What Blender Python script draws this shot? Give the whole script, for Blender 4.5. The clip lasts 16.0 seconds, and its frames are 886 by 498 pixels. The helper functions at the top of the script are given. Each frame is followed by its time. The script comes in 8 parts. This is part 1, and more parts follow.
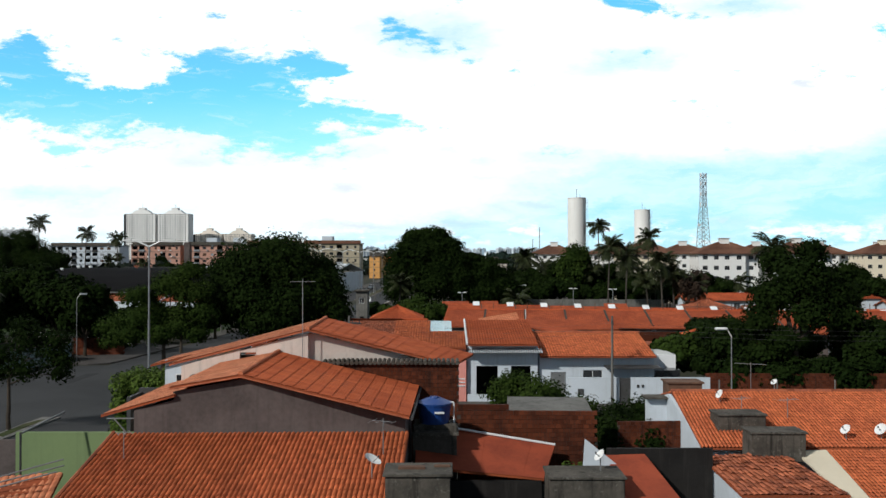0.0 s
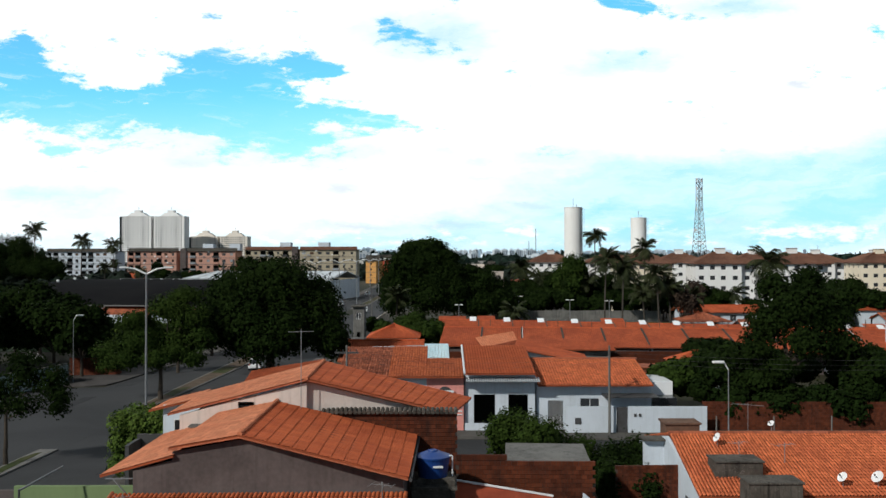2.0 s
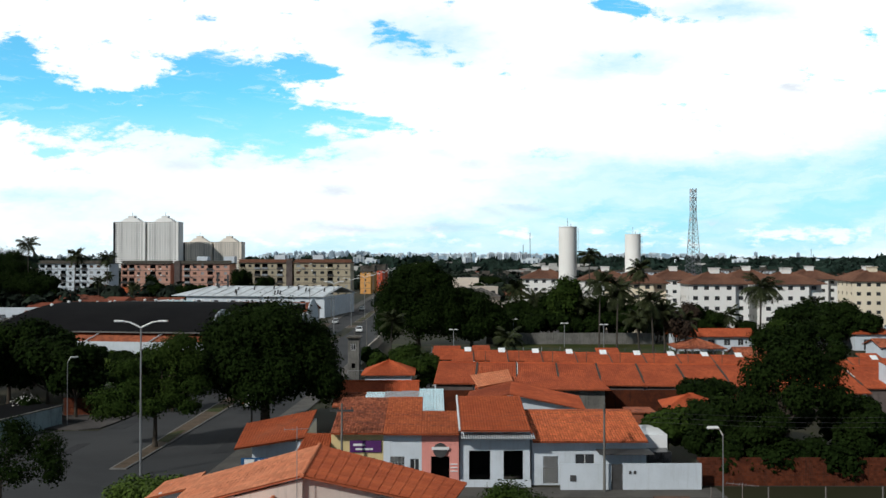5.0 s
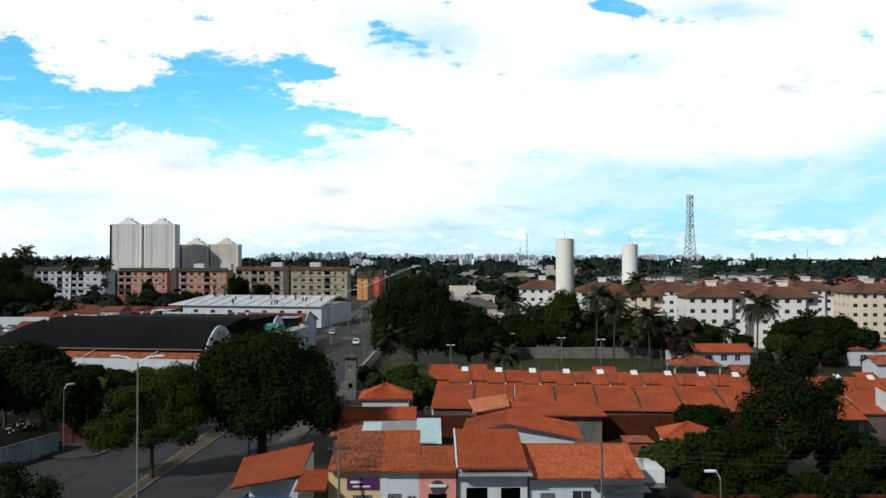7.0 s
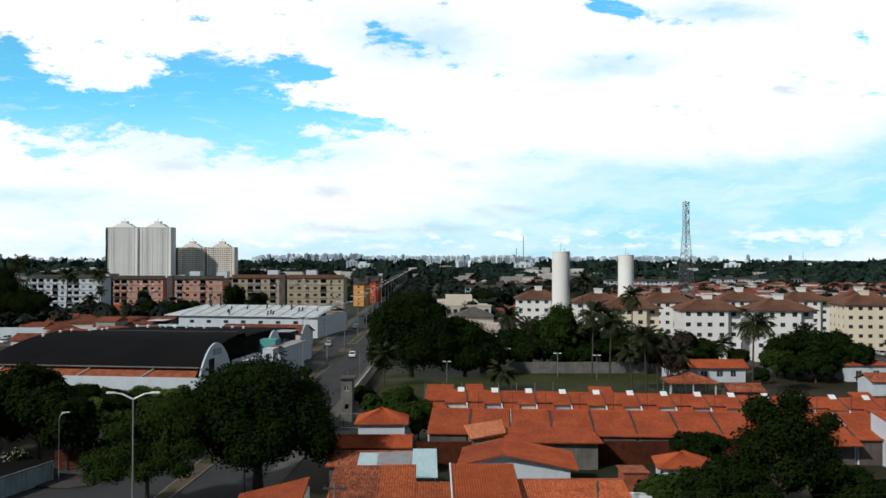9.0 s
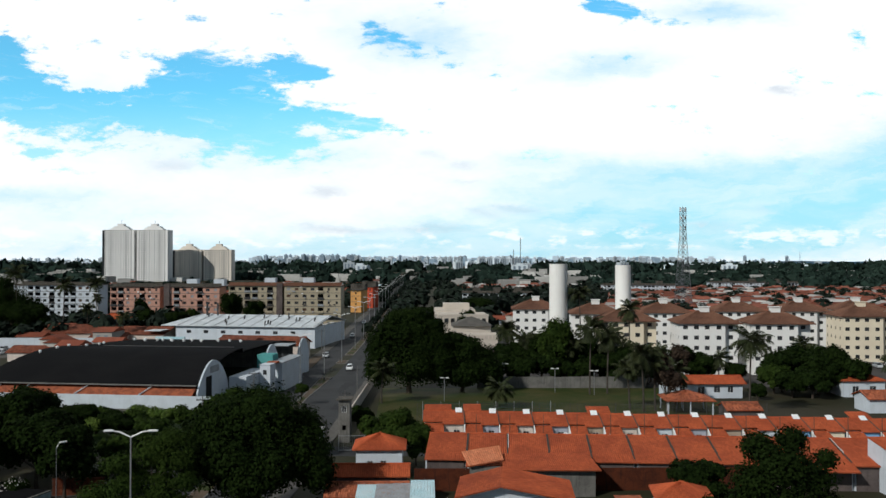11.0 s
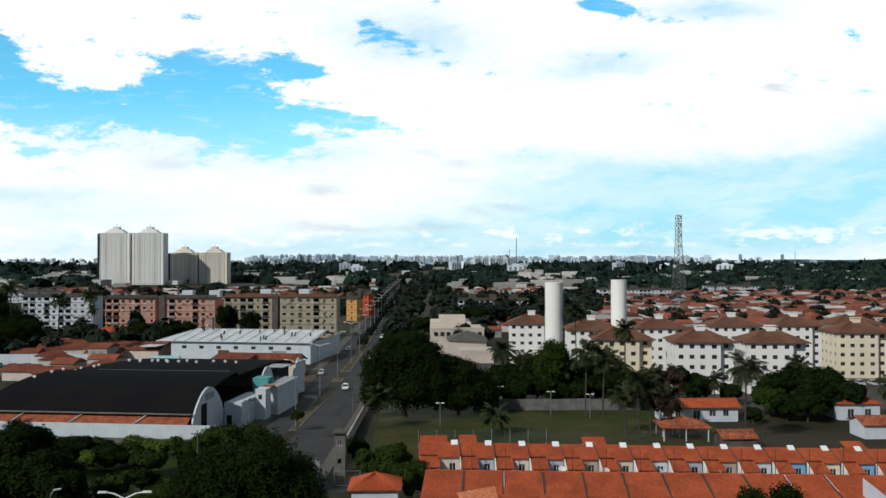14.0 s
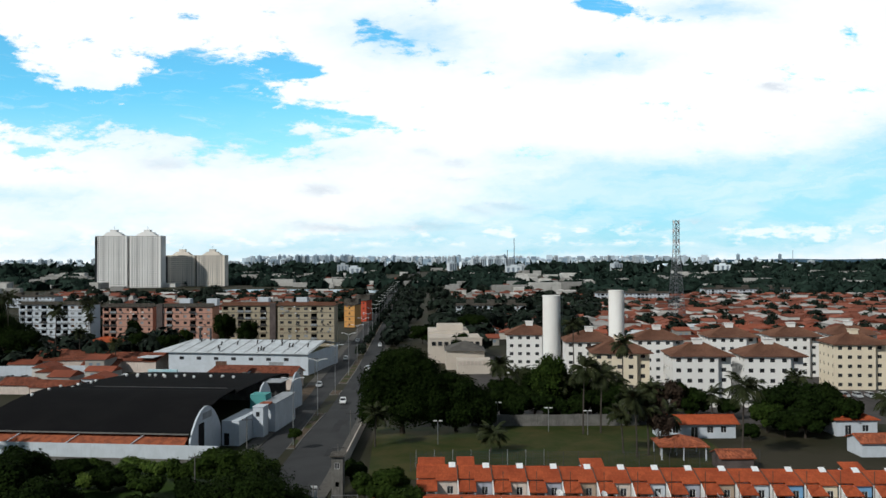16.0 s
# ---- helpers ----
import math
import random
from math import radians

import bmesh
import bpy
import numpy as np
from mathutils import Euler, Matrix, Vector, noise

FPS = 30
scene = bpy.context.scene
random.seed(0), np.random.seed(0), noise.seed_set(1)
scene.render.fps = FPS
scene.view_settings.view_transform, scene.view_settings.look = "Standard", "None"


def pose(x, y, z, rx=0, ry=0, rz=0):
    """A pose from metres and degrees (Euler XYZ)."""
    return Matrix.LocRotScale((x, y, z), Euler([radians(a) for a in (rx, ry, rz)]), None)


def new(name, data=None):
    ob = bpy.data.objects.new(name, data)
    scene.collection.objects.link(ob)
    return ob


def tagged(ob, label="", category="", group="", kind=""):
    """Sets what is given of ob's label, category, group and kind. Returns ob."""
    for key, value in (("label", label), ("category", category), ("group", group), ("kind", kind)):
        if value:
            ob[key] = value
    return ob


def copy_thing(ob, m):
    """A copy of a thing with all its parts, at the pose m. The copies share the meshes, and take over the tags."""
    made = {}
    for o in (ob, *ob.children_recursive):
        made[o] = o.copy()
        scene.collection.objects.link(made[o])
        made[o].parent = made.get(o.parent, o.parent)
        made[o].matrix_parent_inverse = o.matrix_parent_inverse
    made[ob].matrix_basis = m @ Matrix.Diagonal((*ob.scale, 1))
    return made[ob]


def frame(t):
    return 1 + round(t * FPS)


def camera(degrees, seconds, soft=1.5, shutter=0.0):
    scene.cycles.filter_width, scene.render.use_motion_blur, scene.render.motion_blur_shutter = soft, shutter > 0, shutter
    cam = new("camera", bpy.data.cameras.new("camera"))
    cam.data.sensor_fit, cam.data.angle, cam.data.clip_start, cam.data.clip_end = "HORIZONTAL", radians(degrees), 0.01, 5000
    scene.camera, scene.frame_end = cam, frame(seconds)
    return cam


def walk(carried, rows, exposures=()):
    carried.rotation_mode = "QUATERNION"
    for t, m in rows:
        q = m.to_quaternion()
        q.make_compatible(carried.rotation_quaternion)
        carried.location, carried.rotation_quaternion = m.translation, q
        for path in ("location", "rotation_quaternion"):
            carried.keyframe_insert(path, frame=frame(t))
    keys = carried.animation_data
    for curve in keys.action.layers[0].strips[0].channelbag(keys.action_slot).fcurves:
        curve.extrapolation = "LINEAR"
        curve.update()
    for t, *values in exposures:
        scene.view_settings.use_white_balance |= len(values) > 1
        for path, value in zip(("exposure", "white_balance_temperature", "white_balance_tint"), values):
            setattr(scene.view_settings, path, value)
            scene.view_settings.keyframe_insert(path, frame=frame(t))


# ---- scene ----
cam = camera(54.4, 16.0)
METRES, EYE, TILT, LEAN, TURN = 26.4, 12.65, 0.45, 0.0, 0.0
ROWS = [
    (0.0, 0.0, 0.0, 0.0, -0.0, 0.0, 0.0),
    (0.5, -0.0016, -0.0005, 0.0211, -0.06, -0.01, 0.01),
    (1.0, -0.0031, -0.0009, 0.0435, -0.12, -0.01, 0.01),
    (1.5, -0.0043, -0.003, 0.0671, -0.18, -0.01, 0.01),
    (2.0, -0.0039, -0.0025, 0.092, -0.25, -0.02, 0.01),
    (2.5, -0.0033, -0.0022, 0.1182, -0.31, -0.03, 0.03),
    (3.0, -0.0031, -0.0047, 0.1459, -0.37, -0.02, 0.04),
    (3.5, -0.0032, -0.0062, 0.1765, -0.42, -0.02, 0.03),
    (4.0, -0.004, -0.0057, 0.2084, -0.49, -0.0, 0.03),
    (6.5, -0.0092, -0.0053, 0.3589, -0.78, -0.05, -0.06),
    (7.0, -0.009, -0.003, 0.3893, -0.83, -0.06, -0.06),
    (7.5, -0.0095, -0.0038, 0.4205, -0.9, -0.07, -0.06),
    (8.0, -0.0085, -0.0037, 0.4511, -0.95, -0.08, -0.07),
    (8.5, -0.008, -0.0043, 0.4822, -1.02, -0.09, -0.07),
    (9.0, -0.0077, -0.0034, 0.513, -1.07, -0.1, -0.08),
    (11.5, -0.0114, -0.0051, 0.6782, -1.31, -0.22, -0.06),
    (12.0, -0.0108, -0.0054, 0.7138, -1.35, -0.26, -0.05),
    (12.5, -0.01, -0.0032, 0.7479, -1.39, -0.29, -0.02),
    (13.0, -0.0088, -0.0002, 0.7827, -1.43, -0.35, 0.01),
    (13.5, -0.0084, 0.0014, 0.8181, -1.48, -0.42, 0.03),
    (14.0, -0.0059, 0.0019, 0.8549, -1.53, -0.46, 0.07),
    (14.5, -0.0042, 0.0032, 0.8908, -1.58, -0.5, 0.1),
    (15.0, -0.0039, 0.0022, 0.9277, -1.62, -0.54, 0.14),
    (15.5, -0.0007, 0.007, 0.9631, -1.64, -0.56, 0.16),
    (16.0, -0.0017, 0.0059, 0.9983, -1.67, -0.6, 0.17),
]
walk(cam, [(t, pose(0, 0, EYE, TILT, LEAN, TURN) @ pose(METRES * x, METRES * y, METRES * z, 90 + pitch + 0.72 * z, roll, yaw)) for t, x, y, z, yaw, pitch, roll in ROWS],
     exposures=[(0, 0.0), (3, 0.0), (6.5, -0.10), (16, -0.15)])

# ---- world, sun and sky ----
SUN_EL, SUN_AZ = 35.0, -134.0  # degrees; the azimuth runs clockwise from +y
world = bpy.data.worlds.new("world")
scene.world = world
world.use_nodes = True
wt = world.node_tree
wt.nodes.clear()


class Nodes:
    """Short hand for building a node tree out of expressions."""

    def __init__(self, tree):
        self.tree = tree

    def node(self, kind, **settings):
        n = self.tree.nodes.new(kind)
        for key, value in settings.items():
            setattr(n, key, value)
        return n

    def put(self, socket, value):
        if isinstance(value, bpy.types.NodeSocket):
            self.tree.links.new(value, socket)
        else:
            socket.default_value = value

    def math(self, op, a, b=0.0, clamp=False):
        n = self.node("ShaderNodeMath", operation=op, use_clamp=clamp)
        self.put(n.inputs[0], a)
        self.put(n.inputs[1], b)
        return n.outputs[0]

    def mix(self, fac, a, b, blend="MIX"):
        n = self.node("ShaderNodeMix", data_type="RGBA", blend_type=blend)
        self.put(n.inputs[0], fac)
        self.put(n.inputs[6], a)
        self.put(n.inputs[7], b)
        return n.outputs[2]

    def noise(self, vector, scale, detail=4.0, rough=0.55, distortion=0.0):
        n = self.node("ShaderNodeTexNoise")
        if vector is not None:
            self.put(n.inputs["Vector"], vector)
        n.inputs["Scale"].default_value = scale
        n.inputs["Detail"].default_value = detail
        n.inputs["Roughness"].default_value = rough
        n.inputs["Distortion"].default_value = distortion
        return n.outputs["Fac"]

    def ramp(self, fac, stops):
        n = self.node("ShaderNodeValToRGB")
        els = n.color_ramp.elements
        while len(els) < len(stops):
            els.new(0.5)
        for el, (at, colour) in zip(els, stops):
            el.position = at
            el.color = (*colour, 1.0) if len(colour) == 3 else colour
        self.put(n.inputs[0], fac)
        return n.outputs[0]

    def span(self, value, lo, hi, a=0.0, b=1.0, smooth=True):
        n = self.node("ShaderNodeMapRange", interpolation_type="SMOOTHSTEP" if smooth else "LINEAR")
        for k, v in zip(range(5), (value, lo, hi, a, b)):
            self.put(n.inputs[k], v)
        return n.outputs[0]


w = Nodes(wt)
sky = w.node("ShaderNodeTexSky", sky_type="NISHITA", sun_disc=False)
sky.sun_elevation, sky.sun_rotation = radians(SUN_EL), radians(SUN_AZ)
sky.air_density, sky.dust_density, sky.ozone_density = 1.0, 0.6, 2.5
coords = w.node("ShaderNodeTexCoord").outputs["Generated"]
split = w.node("ShaderNodeSeparateXYZ")
w.put(split.inputs[0], coords)
ahead = w.math("MAXIMUM", split.outputs[1], 0.05)
U = w.math("DIVIDE", split.outputs[0], ahead)
V = w.math("DIVIDE", split.outputs[2], ahead)
flat = w.node("ShaderNodeCombineXYZ")
w.put(flat.inputs[0], U)
w.put(flat.inputs[1], w.math("MULTIPLY", V, 2.4))
wisp = w.noise(flat.outputs[0], 11.0, 12.0, 0.66, 0.25)
fluff = w.noise(flat.outputs[0], 26.0, 9.0, 0.68, 0.15)
warp = w.math("MULTIPLY", w.math("SUBTRACT", w.noise(flat.outputs[0], 16.0, 10.0, 0.66), 0.5), 0.10)
UW, VW = w.math("ADD", U, warp), w.math("ADD", V, w.math("MULTIPLY", warp, -0.30))


def gap(u, v, a, b, weight, tilt=0.0):
    """A soft gap in the clouds, at the slope (u, v) of the view."""
    du, dv = w.math("SUBTRACT", UW, u), w.math("SUBTRACT", VW, v)
    dv = w.math("SUBTRACT", dv, w.math("MULTIPLY", du, tilt))
    q = w.math("ADD", w.math("POWER", w.math("MULTIPLY", du, 1 / a), 2.0), w.math("POWER", w.math("MULTIPLY", dv, 1 / b), 2.0))
    return w.math("MULTIPLY", w.math("EXPONENT", w.math("MULTIPLY", q, -1.0)), weight)


def total(rows):
    out = 0.0
    for row in rows:
        out = w.math("ADD", gap(*row), out)
    return out


GAPS = [(-0.480, 0.206, 0.052, 0.045, 1.25, -0.30), (-0.376, 0.176, 0.120, 0.030, 1.35, 0.0), (-0.274, 0.186, 0.070, 0.046, 1.45, 0.0), (-0.204, 0.160, 0.055, 0.027, 1.25, 0.0),
        (-0.151, 0.222, 0.036, 0.014, 1.35, -0.1), (-0.214, 0.203, 0.055, 0.015, 1.15, 0.0), (-0.104, 0.163, 0.057, 0.016, 1.20, -0.1), (-0.177, 0.125, 0.078, 0.020, 0.62, 0.0),
        (-0.010, 0.240, 0.055, 0.018, 0.50, -0.25), (-0.063, 0.268, 0.026, 0.010, 0.50, -0.2), (0.222, 0.293, 0.048, 0.012, 1.10, -0.2), (-0.459, 0.123, 0.038, 0.007, 0.75, 0.0),
        (-0.420, 0.101, 0.060, 0.0045, 0.60, 0.0), (-0.378, 0.201, 0.042, 0.011, -0.85, 0.15), (-0.340, 0.178, 0.012, 0.005, -0.90, 0.0), (-0.300, 0.138, 0.080, 0.006, -0.50, -0.1)]
HAZE = [(0.25, 0.075, 0.22, 0.034, 0.50, 0.03), (0.16, 0.03, 0.30, 0.024, 0.55, 0.0), (-0.02, 0.258, 0.10, 0.035, 0.62, -0.1), (-0.40, 0.05, 0.16, 0.03, 0.35, 0.0), (0.0, 0.010, 0.62, 0.017, 0.60, 0.0),
        (0.525, 0.112, 0.098, 0.0407, 0.95, 0.30), (0.407, 0.073, 0.170, 0.0393, 0.75, 0.05), (0.237, 0.083, 0.138, 0.0361, 0.42, 0.00), (0.215, 0.228, 0.075, 0.0190, 0.60, 0.12), (0.125, 0.119, 0.066, 0.0118, 0.30, 0.00),
        (0.453, 0.037, 0.170, 0.0223, 0.70, 0.00), (-0.458, 0.075, 0.085, 0.0105, 0.40, 0.00), (0.335, 0.292, 0.085, 0.0160, 0.70, 0.00), (-0.183, 0.128, 0.150, 0.0320, 0.45, 0.00), (-0.36, 0.17, 0.17, 0.050, 0.35, 0.0)]
VEILS = [(-0.111, 0.078, 0.026, 0.0059, 1.1, 0), (-0.293, 0.108, 0.028, 0.0079, 0.9, 0), (-0.097, 0.035, 0.046, 0.0046, 1.0, 0), (0.001, 0.035, 0.036, 0.0046, 0.8, 0), (0.109, 0.058, 0.024, 0.0052, 1.2, -0.05),
        (0.068, 0.055, 0.018, 0.0046, 0.8, -0.2), (0.024, 0.037, 0.024, 0.0059, 0.8, 0), (0.335, 0.039, 0.028, 0.0066, 1.0, 0), (0.268, 0.038, 0.017, 0.0052, 0.7, 0), (0.423, 0.199, 0.018, 0.0046, 1.3, 0),
        (0.512, 0.057, 0.022, 0.0059, 1.0, 0), (0.401, 0.059, 0.02, 0.0039, 0.6, 0), (0.491, 0.111, 0.017, 0.0039, 0.7, 0), (0.047, 0.11, 0.022, 0.0046, 0.7, 0), (0.05, 0.092, 0.02, 0.0033, 0.6, 0),
        (0.011, 0.122, 0.016, 0.0052, 0.5, -0.2)]
edge = w.math("MULTIPLY", w.math("SUBTRACT", wisp, 0.5), 3.1)
edge = w.math("ADD", edge, w.math("MULTIPLY", w.math("SUBTRACT", fluff, 0.5), 2.2))
blue = w.span(w.math("ADD", total(GAPS), w.math("MULTIPLY", edge, w.span(V, 0.06, 0.14, 0.45, 1.0))), 0.36, 0.86)
pale = w.math("MULTIPLY", w.span(w.math("ADD", total(HAZE), w.math("MULTIPLY", edge, 0.16)), -0.06, 0.95), 0.85)
# away from the view the cloud goes on, broken by gaps of the same sort
over = w.node("ShaderNodeMapping")
w.put(over.inputs[0], coords)
over.inputs["Scale"].default_value = (1.0, 1.0, 2.0)
broken = w.math("MULTIPLY", w.span(w.noise(over.outputs[0], 2.2, 6.0, 0.6), 0.56, 0.72), 0.8)
front = w.span(split.outputs[1], 0.25, 0.6)
streaks = w.node("ShaderNodeCombineXYZ")
w.put(streaks.inputs[0], UW)
w.put(streaks.inputs[1], w.math("MULTIPLY", VW, 6.0))
thinly = w.span(w.noise(streaks.outputs[0], 14.0, 8.0, 0.62, 0.8), 0.52, 0.76, 1.0, 0.62)
blue = w.math("MULTIPLY", w.math("MULTIPLY", blue, thinly), w.span(V, 0.09, 0.20, 0.66, 1.0))
blue = w.math("ADD", w.math("MULTIPLY", blue, front), w.math("MULTIPLY", broken, w.math("SUBTRACT", 1.0, front)), clamp=True)
drift = w.node("ShaderNodeCombineXYZ")
w.put(drift.inputs[0], UW)
w.put(drift.inputs[1], w.math("MULTIPLY", w.math("SUBTRACT", VW, w.math("MULTIPLY", UW, 0.16)), 5.0))
pale = w.math("MULTIPLY", pale, w.span(w.noise(drift.outputs[0], 6.0, 7.0, 0.6, 0.4), 0.34, 0.68, 0.66, 1.16), clamp=True)
pale = w.math("MULTIPLY", pale, front)
veil = w.math("MULTIPLY", w.math("MULTIPLY", total(VEILS), front), w.math("ADD", 0.45, w.math("MULTIPLY", wisp, 0.8)), clamp=True)
# small bright heaps of cloud low over the horizon
puff = w.span(w.noise(flat.outputs[0], 22.0, 7.0, 0.6), 0.50, 0.62)
puff = w.math("MULTIPLY", puff, w.math("MULTIPLY", w.span(V, 0.010, 0.018), w.span(V, 0.050, 0.030)))
pale = w.math("MULTIPLY", pale, w.math("SUBTRACT", 1.0, w.math("MULTIPLY", puff, 0.75)))
deep = w.mix(1.0, sky.outputs[0], (0.080, 0.200, 0.212, 1.0), "MULTIPLY")
light = w.mix(0.80, deep, (0.43, 0.80, 1.04, 1.0))
# the cloud ahead is thin and bright, the cloud overhead and behind is thicker and greyer
toward = w.node("ShaderNodeVectorMath", operation="DOT_PRODUCT")
w.put(toward.inputs[0], coords)
toward.inputs[1].default_value = (-0.10, 0.985, 0.13)
thin = w.span(toward.outputs["Value"], 0.45, 0.88)
low = w.span(split.outputs[2], 0.22, 0.55)
rear = w.mix(low, (0.25, 0.31, 0.38, 1.0), (0.085, 0.115, 0.140, 1.0))
lit = w.mix(thin, rear, (1.16, 1.20, 1.22, 1.0))
cloud = w.mix(w.math("MULTIPLY", veil, 0.6), lit, (0.62, 0.71, 0.83, 1.0))
hue = w.mix(pale, cloud, light)
hue = w.mix(blue, hue, deep)
back = w.node("ShaderNodeBackground")
w.put(back.inputs[0], hue)
back.inputs[1].default_value = 1.0
w.tree.links.new(back.outputs[0], w.node("ShaderNodeOutputWorld").inputs[0])

sun = new("sun", bpy.data.lights.new("sun", "SUN"))
sun.data.energy, sun.data.angle, sun.data.color = 3.15, radians(2.0), (1.0, 0.985, 0.93)
sun.rotation_euler = Euler((radians(90 - SUN_EL), 0, radians(180 - SUN_AZ)))

# ---- materials ----
def material(name, base, other=None, rough=0.8, grain=6.0, stain=0.5, bump=0.15, metal=0.0, island=0.0, piece=0.0, streak=0.0, spec=0.07, dirt=None, speck=None):
    """base and other mix by a coarse stain and a fine grain, in metres; island and piece vary the value from bit to bit."""
    m = bpy.data.materials.new(name)
    m.use_nodes = True
    n = Nodes(m.node_tree)
    b = m.node_tree.nodes["Principled BSDF"]
    spot = n.node("ShaderNodeNewGeometry").outputs["Position"]
    other = other or tuple(c * 0.72 for c in base)
    big, small = n.noise(spot, stain, 5.0, 0.6, 0.4), n.noise(spot, grain, 6.0, 0.6)
    fac = n.math("ADD", n.math("MULTIPLY", n.span(big, 0.35, 0.68), 0.65), n.math("MULTIPLY", n.math("SUBTRACT", small, 0.4), 0.8), clamp=True)
    hue = n.mix(fac, (*base, 1), (*other, 1))
    if streak:
        mp = n.node("ShaderNodeMapping")
        n.put(mp.inputs[0], spot)
        mp.inputs["Scale"].default_value = (2.2, 2.2, 0.16)
        run = n.span(n.noise(mp.outputs[0], 1.6, 5.0, 0.65), 0.50, 0.72)
        hue = n.mix(n.math("MULTIPLY", run, streak), hue, (*(dirt or (0.05, 0.048, 0.042)), 1))
    if speck:
        dots = n.span(n.noise(spot, 7.0, 8.0, 0.72, 0.6), 0.56, 0.62)
        hue = n.mix(n.math("MULTIPLY", dots, n.span(n.noise(spot, 1.3, 3.0, 0.6), 0.42, 0.60)), hue, (*speck, 1))
    if island:
        r = n.node("ShaderNodeNewGeometry").outputs["Random Per Island"]
        hue = n.mix(1.0, hue, n.ramp(r, [(0, (1 - island,) * 3), (1, (1 + island * 0.5,) * 3)]), "MULTIPLY")
    if piece:
        r = n.node("ShaderNodeObjectInfo").outputs["Random"]
        hue = n.mix(1.0, hue, n.ramp(r, [(0, (1 - piece,) * 3), (1, (1 + piece * 0.5,) * 3)]), "MULTIPLY")
    n.put(b.inputs["Base Color"], hue)
    b.inputs["Roughness"].default_value, b.inputs["Metallic"].default_value = rough, metal
    b.inputs["Specular IOR Level"].default_value = spec
    if bump:
        bp = n.node("ShaderNodeBump")
        bp.inputs["Strength"].default_value, bp.inputs["Distance"].default_value = bump, 0.03
        n.put(bp.inputs["Height"], small)
        n.put(b.inputs["Normal"], bp.outputs[0])
    return m


MAT = {}


def add(name, *args, **more):
    MAT[name] = material(name, *args, **more)


add("tile", (0.6118, 0.1615, 0.0637), (0.4545, 0.1121, 0.0510), rough=0.95, stain=0.45, island=0.26, piece=0.26, grain=9, spec=0.08)
add("tile_worn", (0.494, 0.151, 0.075), (0.168, 0.058, 0.042), rough=0.9, stain=0.9, island=0.45, grain=7)
add("tile_painted", (0.5132, 0.1193, 0.0460), (0.3732, 0.0795, 0.0340), rough=0.95, stain=0.5, island=0.13, grain=8, spec=0.06)
# pale tile; on the two gabled houses it holds the left slopes' sunlight
add("tile_pale_sunlit", (0.6527, 0.2470, 0.1300), (0.5614, 0.1764, 0.0860), rough=0.95, stain=0.5, island=0.18, grain=8, spec=0.08)
add("tile_row", (0.515, 0.114, 0.045), (0.309, 0.063, 0.029), rough=0.85, stain=0.25, island=0.18, grain=5)
add("tile_old", (0.25, 0.083, 0.050), (0.13, 0.050, 0.034), rough=0.9, stain=0.4, island=0.4, grain=5)
add("mesh_green", (0.030, 0.075, 0.060), (0.024, 0.060, 0.050), stain=0.5, bump=0)
add("tile_brown", (0.20, 0.100, 0.066), (0.125, 0.062, 0.044), rough=0.85, stain=0.3, island=0.15)
add("roof_red", (0.29, 0.085, 0.050), (0.19, 0.060, 0.038), rough=0.9, stain=0.15, grain=1.5, piece=0.45)
add("roof_dark", (0.009, 0.009, 0.010), (0.013, 0.013, 0.0135), rough=1.0, stain=0.12, grain=2, bump=0.05, spec=0.02)
add("roof_white", (0.62, 0.66, 0.69), (0.44, 0.47, 0.49), rough=0.6, stain=0.25, grain=1.0, streak=0.25)
add("sheet_clear", (0.36, 0.60, 0.66), (0.55, 0.68, 0.72), rough=0.35, stain=0.6, streak=0.2, spec=0.5)
add("sheet_grey", (0.34, 0.36, 0.38), (0.22, 0.23, 0.24), rough=0.5, stain=0.8, streak=0.35)
add("plaster_white", (0.60, 0.65, 0.71), (0.50, 0.545, 0.59), stain=0.4, streak=0.18, dirt=(0.25, 0.25, 0.24))
add("plaster_apartment", (0.80, 0.79, 0.77), (0.73, 0.715, 0.69), stain=0.1, grain=2, streak=0.10, dirt=(0.45, 0.43, 0.39))
add("plaster_cream", (0.76, 0.67, 0.52), (0.68, 0.59, 0.45), stain=0.15, grain=2)
add("plaster_beige", (0.66, 0.57, 0.51), (0.54, 0.46, 0.41), stain=0.5, streak=0.30, dirt=(0.12, 0.11, 0.10))
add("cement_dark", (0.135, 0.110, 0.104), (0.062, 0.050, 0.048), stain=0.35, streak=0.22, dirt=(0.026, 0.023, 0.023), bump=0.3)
add("cement", (0.18, 0.174, 0.162), (0.096, 0.093, 0.087), stain=0.6, streak=0.55, bump=0.3)
add("concrete_old", (0.114, 0.101, 0.086), (0.042, 0.039, 0.034), stain=0.9, streak=0.8, dirt=(0.018, 0.017, 0.015), bump=0.6, speck=(0.17, 0.16, 0.14))
add("plaster_pink", (0.56, 0.31, 0.24), (0.46, 0.26, 0.20), stain=0.12, grain=1.5, streak=0.2, dirt=(0.22, 0.15, 0.13))
add("plaster_sand", (0.43, 0.37, 0.27), (0.34, 0.29, 0.21), stain=0.12, grain=1.5, streak=0.2)
add("plaster_orange", (0.70, 0.36, 0.12), (0.6, 0.3, 0.1), stain=0.2)
add("plaster_red", (0.62, 0.10, 0.05), (0.5, 0.08, 0.04), stain=0.2)
add("plaster_salmon", (0.74, 0.30, 0.26), (0.62, 0.26, 0.22), stain=0.5, streak=0.15)
add("plaster_yellow", (0.66, 0.52, 0.27), (0.55, 0.44, 0.24), stain=0.5, streak=0.2)
